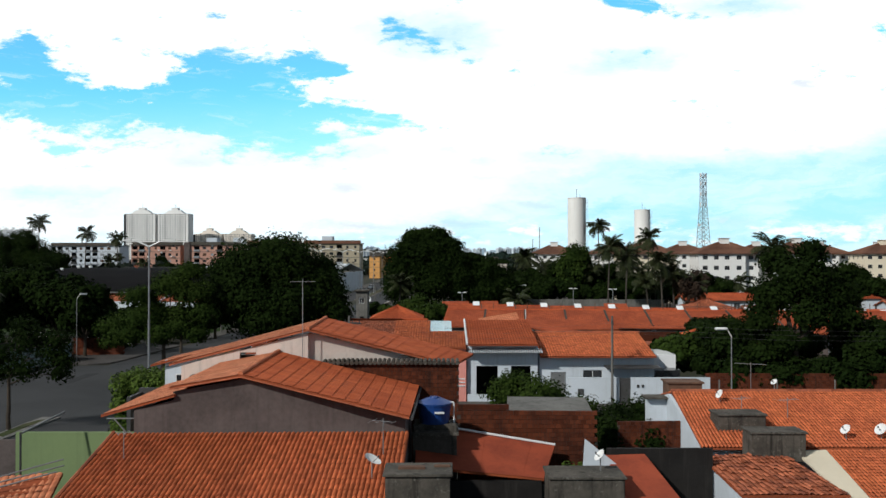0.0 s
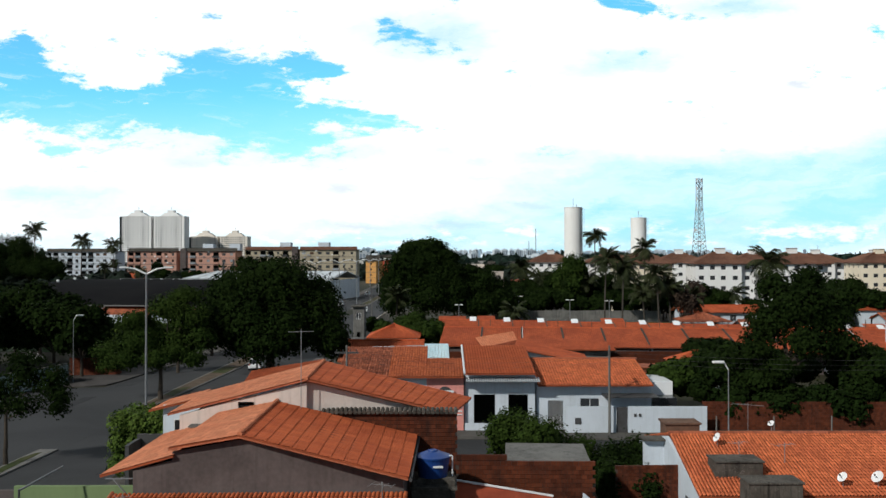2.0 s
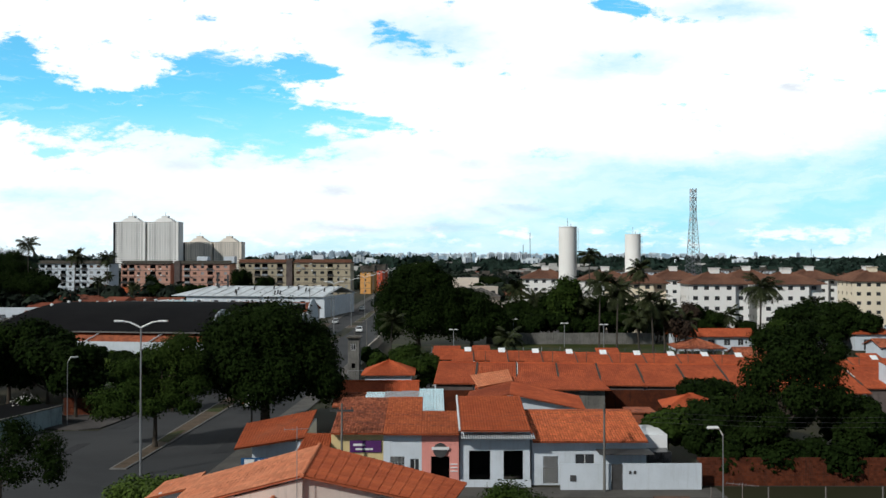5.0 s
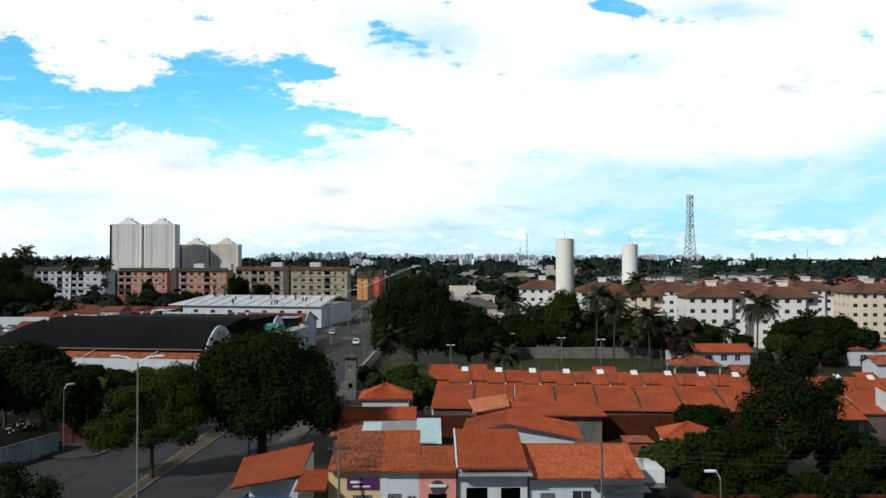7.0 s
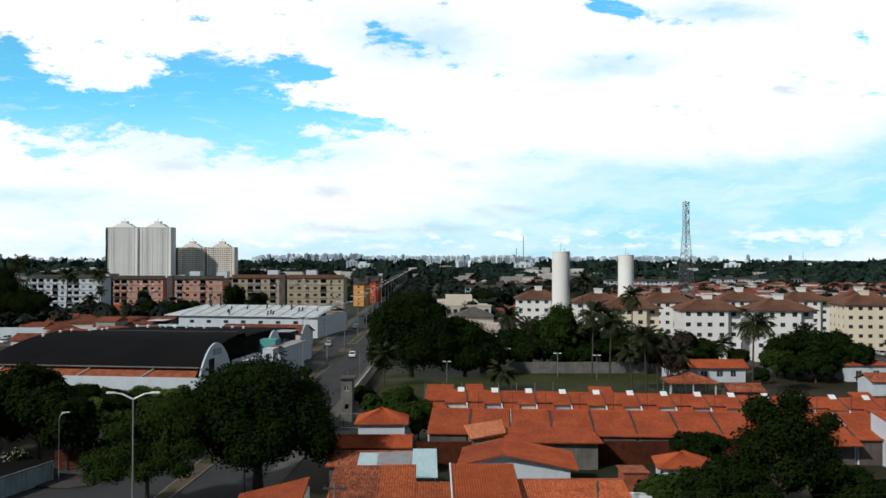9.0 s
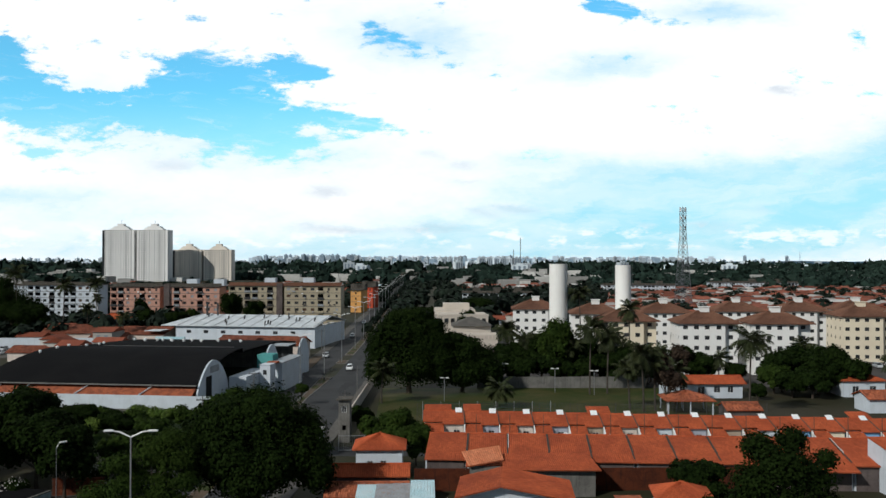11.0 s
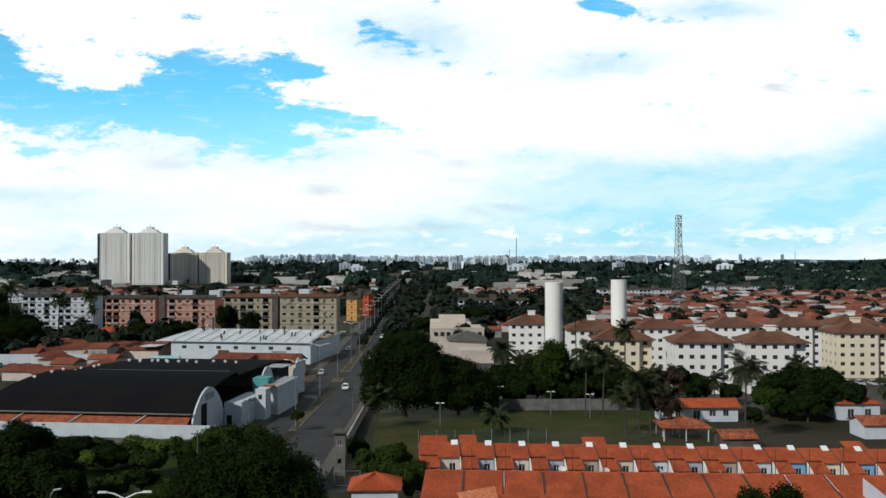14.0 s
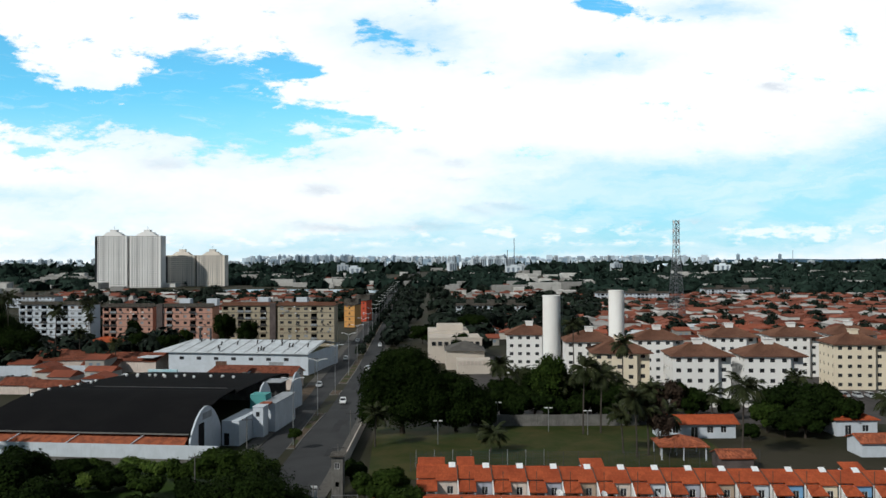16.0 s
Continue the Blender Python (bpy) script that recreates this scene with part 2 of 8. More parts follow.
add("plaster_blue", (0.22, 0.42, 0.66), (0.18, 0.36, 0.58), stain=0.5, streak=0.2)
add("plaster_green", (0.194, 0.259, 0.122), (0.158, 0.216, 0.108), stain=0.35, streak=0.15, bump=0.2)
add("plaster_tan", (0.44, 0.35, 0.27), (0.36, 0.28, 0.22), stain=0.5, streak=0.25)
add("plaster_lilac", (0.44, 0.45, 0.52), (0.36, 0.37, 0.43), stain=0.5, streak=0.25)
add("plaster_teal", (0.10, 0.34, 0.33), (0.08, 0.28, 0.28), stain=0.4)
add("wall_near_black", (0.024, 0.022, 0.021), (0.014, 0.013, 0.013), stain=0.5, streak=0.3, dirt=(0.06, 0.055, 0.05), bump=0.3)
add("roof_red_brown", (0.36, 0.078, 0.040), (0.22, 0.050, 0.030), rough=0.9, stain=0.7, grain=6, spec=0.06)
add("brick", (0.150, 0.042, 0.020), (0.060, 0.022, 0.015), stain=0.9, grain=9, island=0.28, piece=0.34, streak=0.6, dirt=(0.025, 0.020, 0.018))
add("mortar", (0.08, 0.06, 0.05), (0.05, 0.04, 0.035), stain=1.0, streak=0.3)
add("asphalt", (0.053, 0.054, 0.056), (0.037, 0.038, 0.040), rough=0.9, stain=0.10, grain=5, bump=0.1, spec=0.08)
add("asphalt_patch", (0.034, 0.035, 0.037), (0.046, 0.047, 0.049), rough=0.9, stain=0.3, grain=5, bump=0.1, spec=0.08)
add("pavement", (0.118, 0.110, 0.100), (0.068, 0.064, 0.060), stain=0.4, grain=4)
add("pavement_dark", (0.084, 0.076, 0.072), (0.045, 0.042, 0.041), stain=0.3, grain=4)
add("kerb", (0.195, 0.188, 0.176), (0.12, 0.116, 0.112), stain=0.8)
add("sand", (0.120, 0.086, 0.060), (0.052, 0.042, 0.030), stain=0.6, grain=3)
add("turf", (0.026, 0.042, 0.009), (0.077, 0.065, 0.026), stain=0.13, grain=2.5, bump=0.3)
add("earth", (0.026, 0.029, 0.014), (0.046, 0.038, 0.026), stain=0.02, grain=0.35, bump=0.1)
add("weeds", (0.042, 0.078, 0.015), (0.027, 0.051, 0.012), stain=0.3, grain=2, island=0.5)
add("leaf_dark", (0.0085, 0.0165, 0.0040), (0.0145, 0.0260, 0.0055), stain=0.25, grain=1.2, bump=0, island=0.4, rough=0.85, spec=0.02)
add("leaf", (0.0190, 0.0350, 0.0070), (0.0320, 0.0520, 0.0095), stain=0.25, grain=1.2, bump=0, island=0.4, rough=0.85, spec=0.03)
add("leaf_bright", (0.052, 0.092, 0.016), (0.078, 0.116, 0.020), stain=0.3, grain=1.5, bump=0, island=0.5, rough=0.75, spec=0.08)
add("leaf_dry", (0.0341, 0.0223, 0.0161), (0.0527, 0.0372, 0.0248), stain=0.3, grain=1.5, bump=0, island=0.5, spec=0.1)
add("palm_leaf", (0.0236, 0.0322, 0.0118), (0.0422, 0.0484, 0.0186), stain=0.3, grain=1.5, bump=0, island=0.5, rough=0.65, spec=0.12)
add("wood_far", (0.011, 0.019, 0.013), (0.018, 0.027, 0.018), stain=0.02, grain=0.15, bump=0, island=0.5, spec=0.1)
add("bark", (0.075, 0.06, 0.047), (0.04, 0.033, 0.027), stain=1.0, grain=8, bump=0.5)
add("bark_palm", (0.0750, 0.0650, 0.0550), (0.0450, 0.0390, 0.0330), stain=1.0, grain=8, bump=0.5)
add("flower", (0.68, 0.66, 0.62), (0.55, 0.5, 0.48), bump=0, stain=1.0)
# near-black backing: the shade inside rooms and openings is put into the colour
add("opening_shade", (0.012, 0.012, 0.013), (0.018, 0.018, 0.018), bump=0, stain=1.0)
add("glass_dark", (0.030, 0.032, 0.036), (0.05, 0.052, 0.056), rough=0.18, bump=0, stain=0.4, spec=0.6, piece=0.5)
add("window_white", (0.70, 0.71, 0.72), (0.6, 0.6, 0.6), rough=0.5, stain=1.0)
add("window_brown", (0.10, 0.06, 0.04), (0.07, 0.04, 0.03), rough=0.6, stain=1.0)
add("metal_grey", (0.30, 0.31, 0.32), (0.20, 0.20, 0.20), rough=0.5, metal=0.5, stain=0.8, bump=0.05, spec=0.4)
add("metal_dark", (0.075, 0.075, 0.078), (0.05, 0.048, 0.045), rough=0.6, stain=0.8, bump=0.05)
add("metal_rust", (0.16, 0.09, 0.06), (0.08, 0.05, 0.04), rough=0.8, stain=1.5)
add("mast_paint", (0.17, 0.18, 0.20), (0.12, 0.13, 0.14), rough=0.6, stain=0.2, bump=0)
add("lamp_head", (0.78, 0.79, 0.78), (0.66, 0.66, 0.65), rough=0.4, stain=0.8, bump=0, spec=0.4)
add("dish_white", (0.80, 0.80, 0.80), (0.68, 0.68, 0.66), rough=0.45, stain=1.0, bump=0, spec=0.4)
add("solar_white", (0.92, 0.93, 0.94), (0.82, 0.83, 0.84), rough=0.12, stain=1.0, bump=0, spec=0.8)
add("tank_blue", (0.010, 0.050, 0.221), (0.008, 0.041, 0.170), rough=0.45, stain=1.0, bump=0, spec=0.4)
add("tank_concrete", (0.88, 0.87, 0.84), (0.82, 0.80, 0.76), stain=0.08, grain=0.8, streak=0.15, dirt=(0.35, 0.32, 0.28))
add("car_white", (0.80, 0.81, 0.82), (0.76, 0.77, 0.78), rough=0.25, stain=1, bump=0, spec=0.6)
add("car_black", (0.014, 0.015, 0.017), (0.02, 0.02, 0.022), rough=0.25, stain=1, bump=0, spec=0.6)
add("car_silver", (0.42, 0.44, 0.46), (0.36, 0.38, 0.40), rough=0.3, stain=1, bump=0, spec=0.6)
add("rubber", (0.02, 0.02, 0.02), (0.03, 0.03, 0.03), stain=1, bump=0)
add("sign_blue", (0.03, 0.09, 0.20), (0.03, 0.08, 0.16), rough=0.5, stain=1, bump=0)
add("sign_purple", (0.10, 0.03, 0.14), (0.08, 0.03, 0.11), rough=0.5, stain=1, bump=0)
add("sign_white", (0.74, 0.75, 0.76), (0.6, 0.6, 0.6), rough=0.5, stain=1, bump=0)
add("tower_white", (0.84, 0.83, 0.81), (0.78, 0.77, 0.75), stain=0.03, grain=0.3, bump=0)
add("tower_tan", (0.78, 0.72, 0.64), (0.70, 0.64, 0.57), stain=0.03, grain=0.3, bump=0)
# distance haze is put into these city colours: paler and bluer
add("city_pale_haze", (0.74, 0.81, 0.86), (0.62, 0.70, 0.76), stain=0.01, grain=0.1, bump=0, piece=0.45)
add("city_grey_haze", (0.36, 0.46, 0.55), (0.28, 0.37, 0.45), stain=0.01, grain=0.1, bump=0, piece=0.4)
add("city_band_pale_haze", (0.66, 0.76, 0.84), (0.52, 0.63, 0.72), stain=0.01, grain=0.1, bump=0, island=0.45)
add("city_band_grey_haze", (0.34, 0.45, 0.55), (0.26, 0.36, 0.46), stain=0.01, grain=0.1, bump=0, island=0.4)
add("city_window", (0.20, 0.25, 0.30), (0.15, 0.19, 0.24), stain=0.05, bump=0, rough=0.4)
# the hills' blue is air haze held in the colour
add("hill_haze", (0.075, 0.135, 0.19), (0.055, 0.105, 0.15), stain=0.003, grain=0.03, bump=0)
add("house_wall", (0.550, 0.525, 0.488), (0.413, 0.388, 0.350), stain=0.2, grain=1.5, bump=0, piece=0.5)
add("water", (0.30, 0.40, 0.46), (0.36, 0.46, 0.52), rough=0.2, stain=0.02, bump=0)
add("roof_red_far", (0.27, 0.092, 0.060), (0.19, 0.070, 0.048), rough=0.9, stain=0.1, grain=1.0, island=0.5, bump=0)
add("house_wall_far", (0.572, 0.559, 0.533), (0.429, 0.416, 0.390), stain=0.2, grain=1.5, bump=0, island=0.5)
# far leaves with a little grey-blue haze mixed into the green
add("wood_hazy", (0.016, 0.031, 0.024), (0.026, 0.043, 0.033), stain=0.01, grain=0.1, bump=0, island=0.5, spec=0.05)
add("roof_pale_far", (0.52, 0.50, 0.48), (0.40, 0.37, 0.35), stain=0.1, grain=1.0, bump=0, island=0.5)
add("window_far", (0.036, 0.039, 0.042), (0.024, 0.027, 0.030), stain=0.05, bump=0, rough=0.4)
# darker than the tiles: grime and shade between the covers put into the colour
add("tile_pan_shaded", (0.352, 0.085, 0.035), (0.192, 0.053, 0.026), rough=0.9, stain=0.6, grain=8, spec=0.1)
add("plaster_school", (0.60, 0.53, 0.46), (0.50, 0.44, 0.38), stain=0.15, grain=2, streak=0.1, dirt=(0.25, 0.22, 0.2))
add("plaster_pale", (0.36, 0.45, 0.47), (0.22, 0.28, 0.29), stain=0.5, streak=0.5, dirt=(0.06, 0.06, 0.055))

# ---- mesh helpers ----
def mesh_of(name, bm, mat, smooth=False):
    me = bpy.data.meshes.new(name)
    bm.to_mesh(me)
    bm.free()
    me.materials.append(MAT[mat])
    if smooth:
        me.polygons.foreach_set("use_smooth", [True] * len(me.polygons))
    return me


def raw(name, verts, faces, mat, smooth=False):
    me = bpy.data.meshes.new(name)
    if isinstance(faces, np.ndarray):
        m, k = faces.shape
        me.vertices.add(len(verts))
        me.vertices.foreach_set("co", np.asarray(verts, dtype=np.float32).ravel())
        me.loops.add(m * k)
        me.loops.foreach_set("vertex_index", faces.astype(np.int32).ravel())
        me.polygons.add(m)
        me.polygons.foreach_set("loop_start", np.arange(0, m * k, k, dtype=np.int32))
        me.update(calc_edges=True)
        if not smooth:
            me.shade_flat()
    else:
        me.from_pydata([tuple(v) for v in verts], [], [tuple(f) for f in faces])
        if smooth:
            me.polygons.foreach_set("use_smooth", [True] * len(me.polygons))
        me.update()
    me.materials.append(MAT[mat])
    return me


def thing(name, at=(0, 0, 0), turn=0.0, label="", category="", group="", kind=""):
    ob = new(name)
    ob.empty_display_size = 0.2
    ob.matrix_basis = pose(*at, 0, 0, turn)
    return tagged(ob, label, category, group, kind)


def part(name, bm, mat, parent, label="", smooth=False, kind=""):
    if not isinstance(bm, bpy.types.Mesh) and "wall" in name:
        bmesh.ops.remove_doubles(bm, verts=bm.verts, dist=0.002)
    me = bm if isinstance(bm, bpy.types.Mesh) else mesh_of(name, bm, mat, smooth)
    ob = new(name, me)
    ob.parent = parent
    return tagged(ob, label, kind=kind)


def solo(name, bm, mat, label, category="", group="", kind="", smooth=False):
    me = bm if isinstance(bm, bpy.types.Mesh) else mesh_of(name, bm, mat, smooth)
    return tagged(new(name, me), label, category, group, kind)


def box(bm, x0, y0, z0, x1, y1, z1, m=None):
    (x0, x1), (y0, y1), (z0, z1) = sorted((x0, x1)), sorted((y0, y1)), sorted((z0, z1))
    pts = [(x, y, z) for z in (z0, z1) for x, y in ((x0, y0), (x1, y0), (x1, y1), (x0, y1))]
    v = [bm.verts.new(m @ Vector(p) if m else p) for p in pts]
    for a, b, c, d in ((3, 2, 1, 0), (4, 5, 6, 7), (0, 1, 5, 4), (1, 2, 6, 5), (2, 3, 7, 6), (3, 0, 4, 7)):
        bm.faces.new((v[a], v[b], v[c], v[d]))


def boxes(*rows):
    bm = bmesh.new()
    for row in rows:
        box(bm, *row)
    return bm


def rod(bm, a, b, r0, r1=None, sides=8, caps=True):
    a, b = Vector(a), Vector(b)
    way = b - a
    m = Matrix.Translation((a + b) / 2) @ way.to_track_quat("Z", "Y").to_matrix().to_4x4()
    bmesh.ops.create_cone(bm, cap_ends=caps, segments=sides, radius1=r0, radius2=r0 if r1 is None else r1, depth=way.length, matrix=m)


def rods(rows, sides=6):
    bm = bmesh.new()
    for a, b, r in rows:
        rod(bm, a, b, r, sides=sides)
    return bm


def prism(bm, pts, z0, z1):
    """A flat outline (x, y) raised from z0 to z1."""
    lo = [bm.verts.new((x, y, z0)) for x, y in pts]
    hi = [bm.verts.new((x, y, z1)) for x, y in pts]
    bm.faces.new(hi)
    bm.faces.new(lo[::-1])
    for i in range(len(pts)):
        j = (i + 1) % len(pts)
        bm.faces.new((lo[i], lo[j], hi[j], hi[i]))
    bmesh.ops.recalc_face_normals(bm, faces=bm.faces)


def gable_wall(bm, pts, y0, y1):
    """An upright outline (x, z) from y0 to y1."""
    a = [bm.verts.new((x, y0, z)) for x, z in pts]
    b = [bm.verts.new((x, y1, z)) for x, z in pts]
    bm.faces.new(a)
    bm.faces.new(b[::-1])
    for i in range(len(pts)):
        j = (i + 1) % len(pts)
        bm.faces.new((a[j], a[i], b[i], b[j]))
    bmesh.ops.recalc_face_normals(bm, faces=bm.faces)


def slab(bm, corners, thick):
    """A tilted slab under four corners."""
    top = [bm.verts.new(c) for c in corners]
    low = [bm.verts.new((c[0], c[1], c[2] - thick)) for c in corners]
    k = len(corners)
    bm.faces.new(top)
    bm.faces.new(low[::-1])
    for i in range(k):
        j = (i + 1) % k
        bm.faces.new((top[j], top[i], low[i], low[j]))
    bmesh.ops.recalc_face_normals(bm, faces=bm.faces)


def pierced(bm, x0, x1, z0, z1, y0, y1, holes, m=None):
    """A wall from y0 to y1 with openings (xa, xb, za, zb) through it."""
    xs = sorted({x0, x1, *[h[0] for h in holes], *[h[1] for h in holes]})
    zs = sorted({z0, z1, *[h[2] for h in holes], *[h[3] for h in holes]})
    for zi in range(len(zs) - 1):
        za, zb = zs[zi], zs[zi + 1]
        for xi in range(len(xs)):
            solid = False
            if xi < len(xs) - 1:
                cx, cz = (xs[xi] + xs[xi + 1]) / 2, (za + zb) / 2
                solid = not any(h[0] < cx < h[1] and h[2] < cz < h[3] for h in holes)
            if solid:
                box(bm, xs[xi], y0, za, xs[xi + 1], y1, zb, m)


def bilinear(c, u, v):
    a, b, d, e = (np.array(p, float) for p in c)
    u, v = u[..., None], v[..., None]
    return a * (1 - u) * (1 - v) + b * u * (1 - v) + d * u * v + e * (1 - u) * v


def tile_grid(c, col, row, amp=0.035, step=0.03, seed=1, lift=0.01, jig=0.006, profile=4, wide=0.9):
    """Barrel tiles over the slope c (eave left, eave right, top right, top left): arrays of verts and faces, tile by tile."""
    rng = np.random.default_rng(seed)
    a, b, d, e = (np.array(p, float) for p in c)
    nc = max(1, round(np.linalg.norm(b - a) / col))
    nr = max(1, round(np.linalg.norm(e - a) / row))
    n = np.cross(b - a, e - a)
    n = n / np.linalg.norm(n)
    i, j, k, s = np.meshgrid(np.arange(nc), np.arange(nr), np.arange(profile + 1), np.arange(2), indexing="ij")
    u = np.clip((i + 0.5 + (k / profile - 0.5) * wide) / nc, 0, 1)
    v = np.clip((j + s * 1.12 - 0.06) / nr, -0.004, 1.004)
    h = lift + amp * np.sin(np.pi * k / profile) + step * (1 - s) + rng.normal(0, jig, (nc, nr, 1, 1))
    p = bilinear(c, u + rng.normal(0, 0.00035, (nc, nr, 1, 1)), v) + n * h[..., None]
    verts = p.reshape(-1, 3)
    per = (profile + 1) * 2
    base = np.arange(nc * nr)[:, None, None] * per
    q = np.arange(profile)[None, :, None] * 2
    faces = (base + q + np.array([0, 2, 3, 1])[None, None, :]).reshape(-1, 4)
    return verts, faces, nc * nr, per


def tiled(parent, c, mat, col=0.24, row=0.40, seed=1, thick=0.10, under="tile_pan_shaded", name="roof", **more):
    """A roof slope: a board under barrel tiles."""
    deck = bmesh.new()
    slab(deck, c, thick)
    deck = part(name, deck, under, parent)
    verts, faces, count, per = tile_grid(c, col, row, seed=seed, **more)
    part("roof_tiles", raw("roof_tiles", verts, faces, mat, True), mat, deck, kind="stuff")
    return deck


def ridge_cap(parent, a, b, mat, r=0.13):
    """A row of half-round tiles along a ridge."""
    a, b = Vector(a), Vector(b)
    n = max(2, int((b - a).length / 0.42))
    bm = bmesh.new()
    for i in range(n):
        p, q = a.lerp(b, i / n), a.lerp(b, (i + 1.08) / n)
        rod(bm, p, q, r * 1.08, r * 0.92, 8)
    part("ridge_tiles", bm, mat, parent, smooth=False)


def window(parent, x0, x1, z0, z1, y, style="window_white", panes=2, depth=0.06, m=None, glass="glass_dark"):
    """A window with its frame set into an opening that looks towards -y."""
    t = 0.05
    bm = boxes((x0, y, z0, x1, y + depth, z0 + t), (x0, y, z1 - t, x1, y + depth, z1), (x0, y, z0 + t, x0 + t, y + depth, z1 - t), (x1 - t, y, z0 + t, x1, y + depth, z1 - t))
    for k in range(1, panes):
        c = x0 + (x1 - x0) * k / panes
        box(bm, c - t / 2, y, z0 + t, c + t / 2, y + depth, z1 - t)
    w_ob = part("window", bm, style, parent)
    for k in range(panes):
        a, b = x0 + (x1 - x0) * k / panes, x0 + (x1 - x0) * (k + 1) / panes
        part("pane", boxes((a + t * 0.4, y + depth * 0.4, z0 + t * 0.8, b - t * 0.4, y + depth * 0.6, z1 - t * 0.8)), glass, w_ob)
    return w_ob

# ---- ground, roads and pavements ----
def line(pts, y):
    return float(np.interp(y, [p[1] for p in pts], [p[0] for p in pts]))


RIGHT_EDGE = [(-26.0, -60), (-22.8, 40), (-19.6, 104), (-16.7, 150), (-14.8, 206), (-14.4, 300), (-14.6, 500), (-14.0, 940), (-4.0, 1800), (20.0, 3000)]
MEDIAN_R = [(-33.5, -60), (-30.3, 55), (-28.5, 89), (-26.9, 117), (-25.0, 187), (-22.9, 223), (-21.5, 300), (-21.4, 500), (-20.4, 940), (-10.0, 1800), (14.0, 3000)]
MEDIAN_L = [(-35.0, -60), (-31.6, 55), (-30.2, 89), (-29.6, 117), (-26.6, 187), (-26.0, 223), (-24.0, 300), (-23.8, 500), (-22.4, 940), (-12.0, 1800), (12.0, 3000)]
LEFT_EDGE = [(-43.5, -60), (-40.2, 55), (-38.6, 100), (-36.2, 120), (-33.6, 150), (-31.6, 219), (-30.8, 300), (-30.4, 500), (-29.0, 940), (-18.5, 1800), (6.0, 3000)]
YS = [-60, -20, 20, 40, 55, 67, 72, 80, 84, 89, 100, 104, 110, 117, 130, 150, 170, 187, 206, 223, 250, 300, 400, 500, 700, 940, 1300, 1800, 2400, 3000]


def strip(left, right, y0, y1, z0, z1, bm):
    ys = [y0] + [y for y in YS if y0 < y < y1] + [y1]
    pts = [(line(left, y), y) for y in ys] + [(line(right, y), y) for y in reversed(ys)]
    prism(bm, pts[::-1], z0, z1)


bm = bmesh.new()
bmesh.ops.create_circle(bm, cap_ends=True, segments=96, radius=4900, matrix=Matrix.Translation((0, 0, 0)))
solo("ground", bm, "earth", "dark green and brown flat land with scrub", "ground", kind="structure")

bm = bmesh.new()
strip(MEDIAN_R, RIGHT_EDGE, -60, 3000, -0.05, 0.03, bm)
strip(LEFT_EDGE, MEDIAN_L, -60, 3000, -0.05, 0.03, bm)
strip(MEDIAN_L, MEDIAN_R, 67, 81, -0.05, 0.034, bm)
prism(bm, [(-140, 74), (-38.0, 74), (-38.0, 99.5), (-43, 99.0), (-60, 101), (-140, 106)], -0.05, 0.026)
prism(bm, [(-24, 62.5), (90, 60.5), (90, 69.0), (-24, 71.5)], -0.05, 0.026)
prism(bm, [(-17, 130.5), (110, 127), (110, 134), (-17, 137.0)], -0.05, 0.026)
solo("road", bm, "asphalt", "grey worn asphalt avenue with a crossing street", "road", kind="structure")
rng = random.Random(5)
bm = bmesh.new()
for k in range(26):
    y = rng.uniform(60, 330)
    x = rng.choice([line(RIGHT_EDGE, y) - rng.uniform(1.5, 5.5), line(LEFT_EDGE, y) + rng.uniform(1.0, 4.5)])
    a, b = rng.uniform(0.4, 1.2), rng.uniform(1.5, 7)
    prism(bm, [(x - a, y - b), (x + a * 0.8, y - b * 0.9), (x + a, y + b), (x - a * 0.9, y + b * 0.85)], 0.031, 0.037 + 0.0006 * k)
solo("road_patch", bm, "asphalt_patch", "darker repair patches in the asphalt", "road", kind="structure")

MEDIANS = [(-60, 67), (81, 150), (177, 217), (246, 254), (268, 330), (345, 420), (440, 600), (620, 900)]
bm, km, gm = bmesh.new(), bmesh.new(), bmesh.new()
for y0, y1 in MEDIANS:
    strip(MEDIAN_L, MEDIAN_R, y0, y1, 0.0, 0.15, km)
    inner_l = [(x + 0.22, y) for x, y in MEDIAN_L]
    inner_r = [(x - 0.22, y) for x, y in MEDIAN_R]
    if y0 > 0:
        strip(inner_l, inner_r, y0 + 0.25, y1 - 0.25, 0.10, 0.165, bm)
    for y in np.arange(y0 + 3, min(y1, 420) - 4, 9.0):
        a, b = line(inner_l, y) + 0.1, line(inner_r, y) - 0.1
        if b - a > 0.5 and rng.random() < 0.6:
            prism(gm, [(a, y), (b, y - 0.4), (b, y + rng.uniform(3, 6)), ((a + b) / 2, y + rng.uniform(5, 7)), (a, y + rng.uniform(3, 5))], 0.15, 0.185)
pm = bmesh.new()
strip([(x + 0.22, y) for x, y in MEDIAN_L], [(x - 0.22, y) for x, y in MEDIAN_R], -59.7, 66.7, 0.10, 0.165, pm)
solo("median_paving", pm, "kerb", "pale cement paving on the median's end", "median", kind="structure")
solo("kerb", km, "kerb", "worn concrete kerb round the median", "kerb", kind="structure")
solo("median", bm, "sand", "sandy earth strip between the two carriageways", "median", kind="structure")
solo("median_grass", gm, "turf", "patchy grass on the median", "grass", kind="structure")

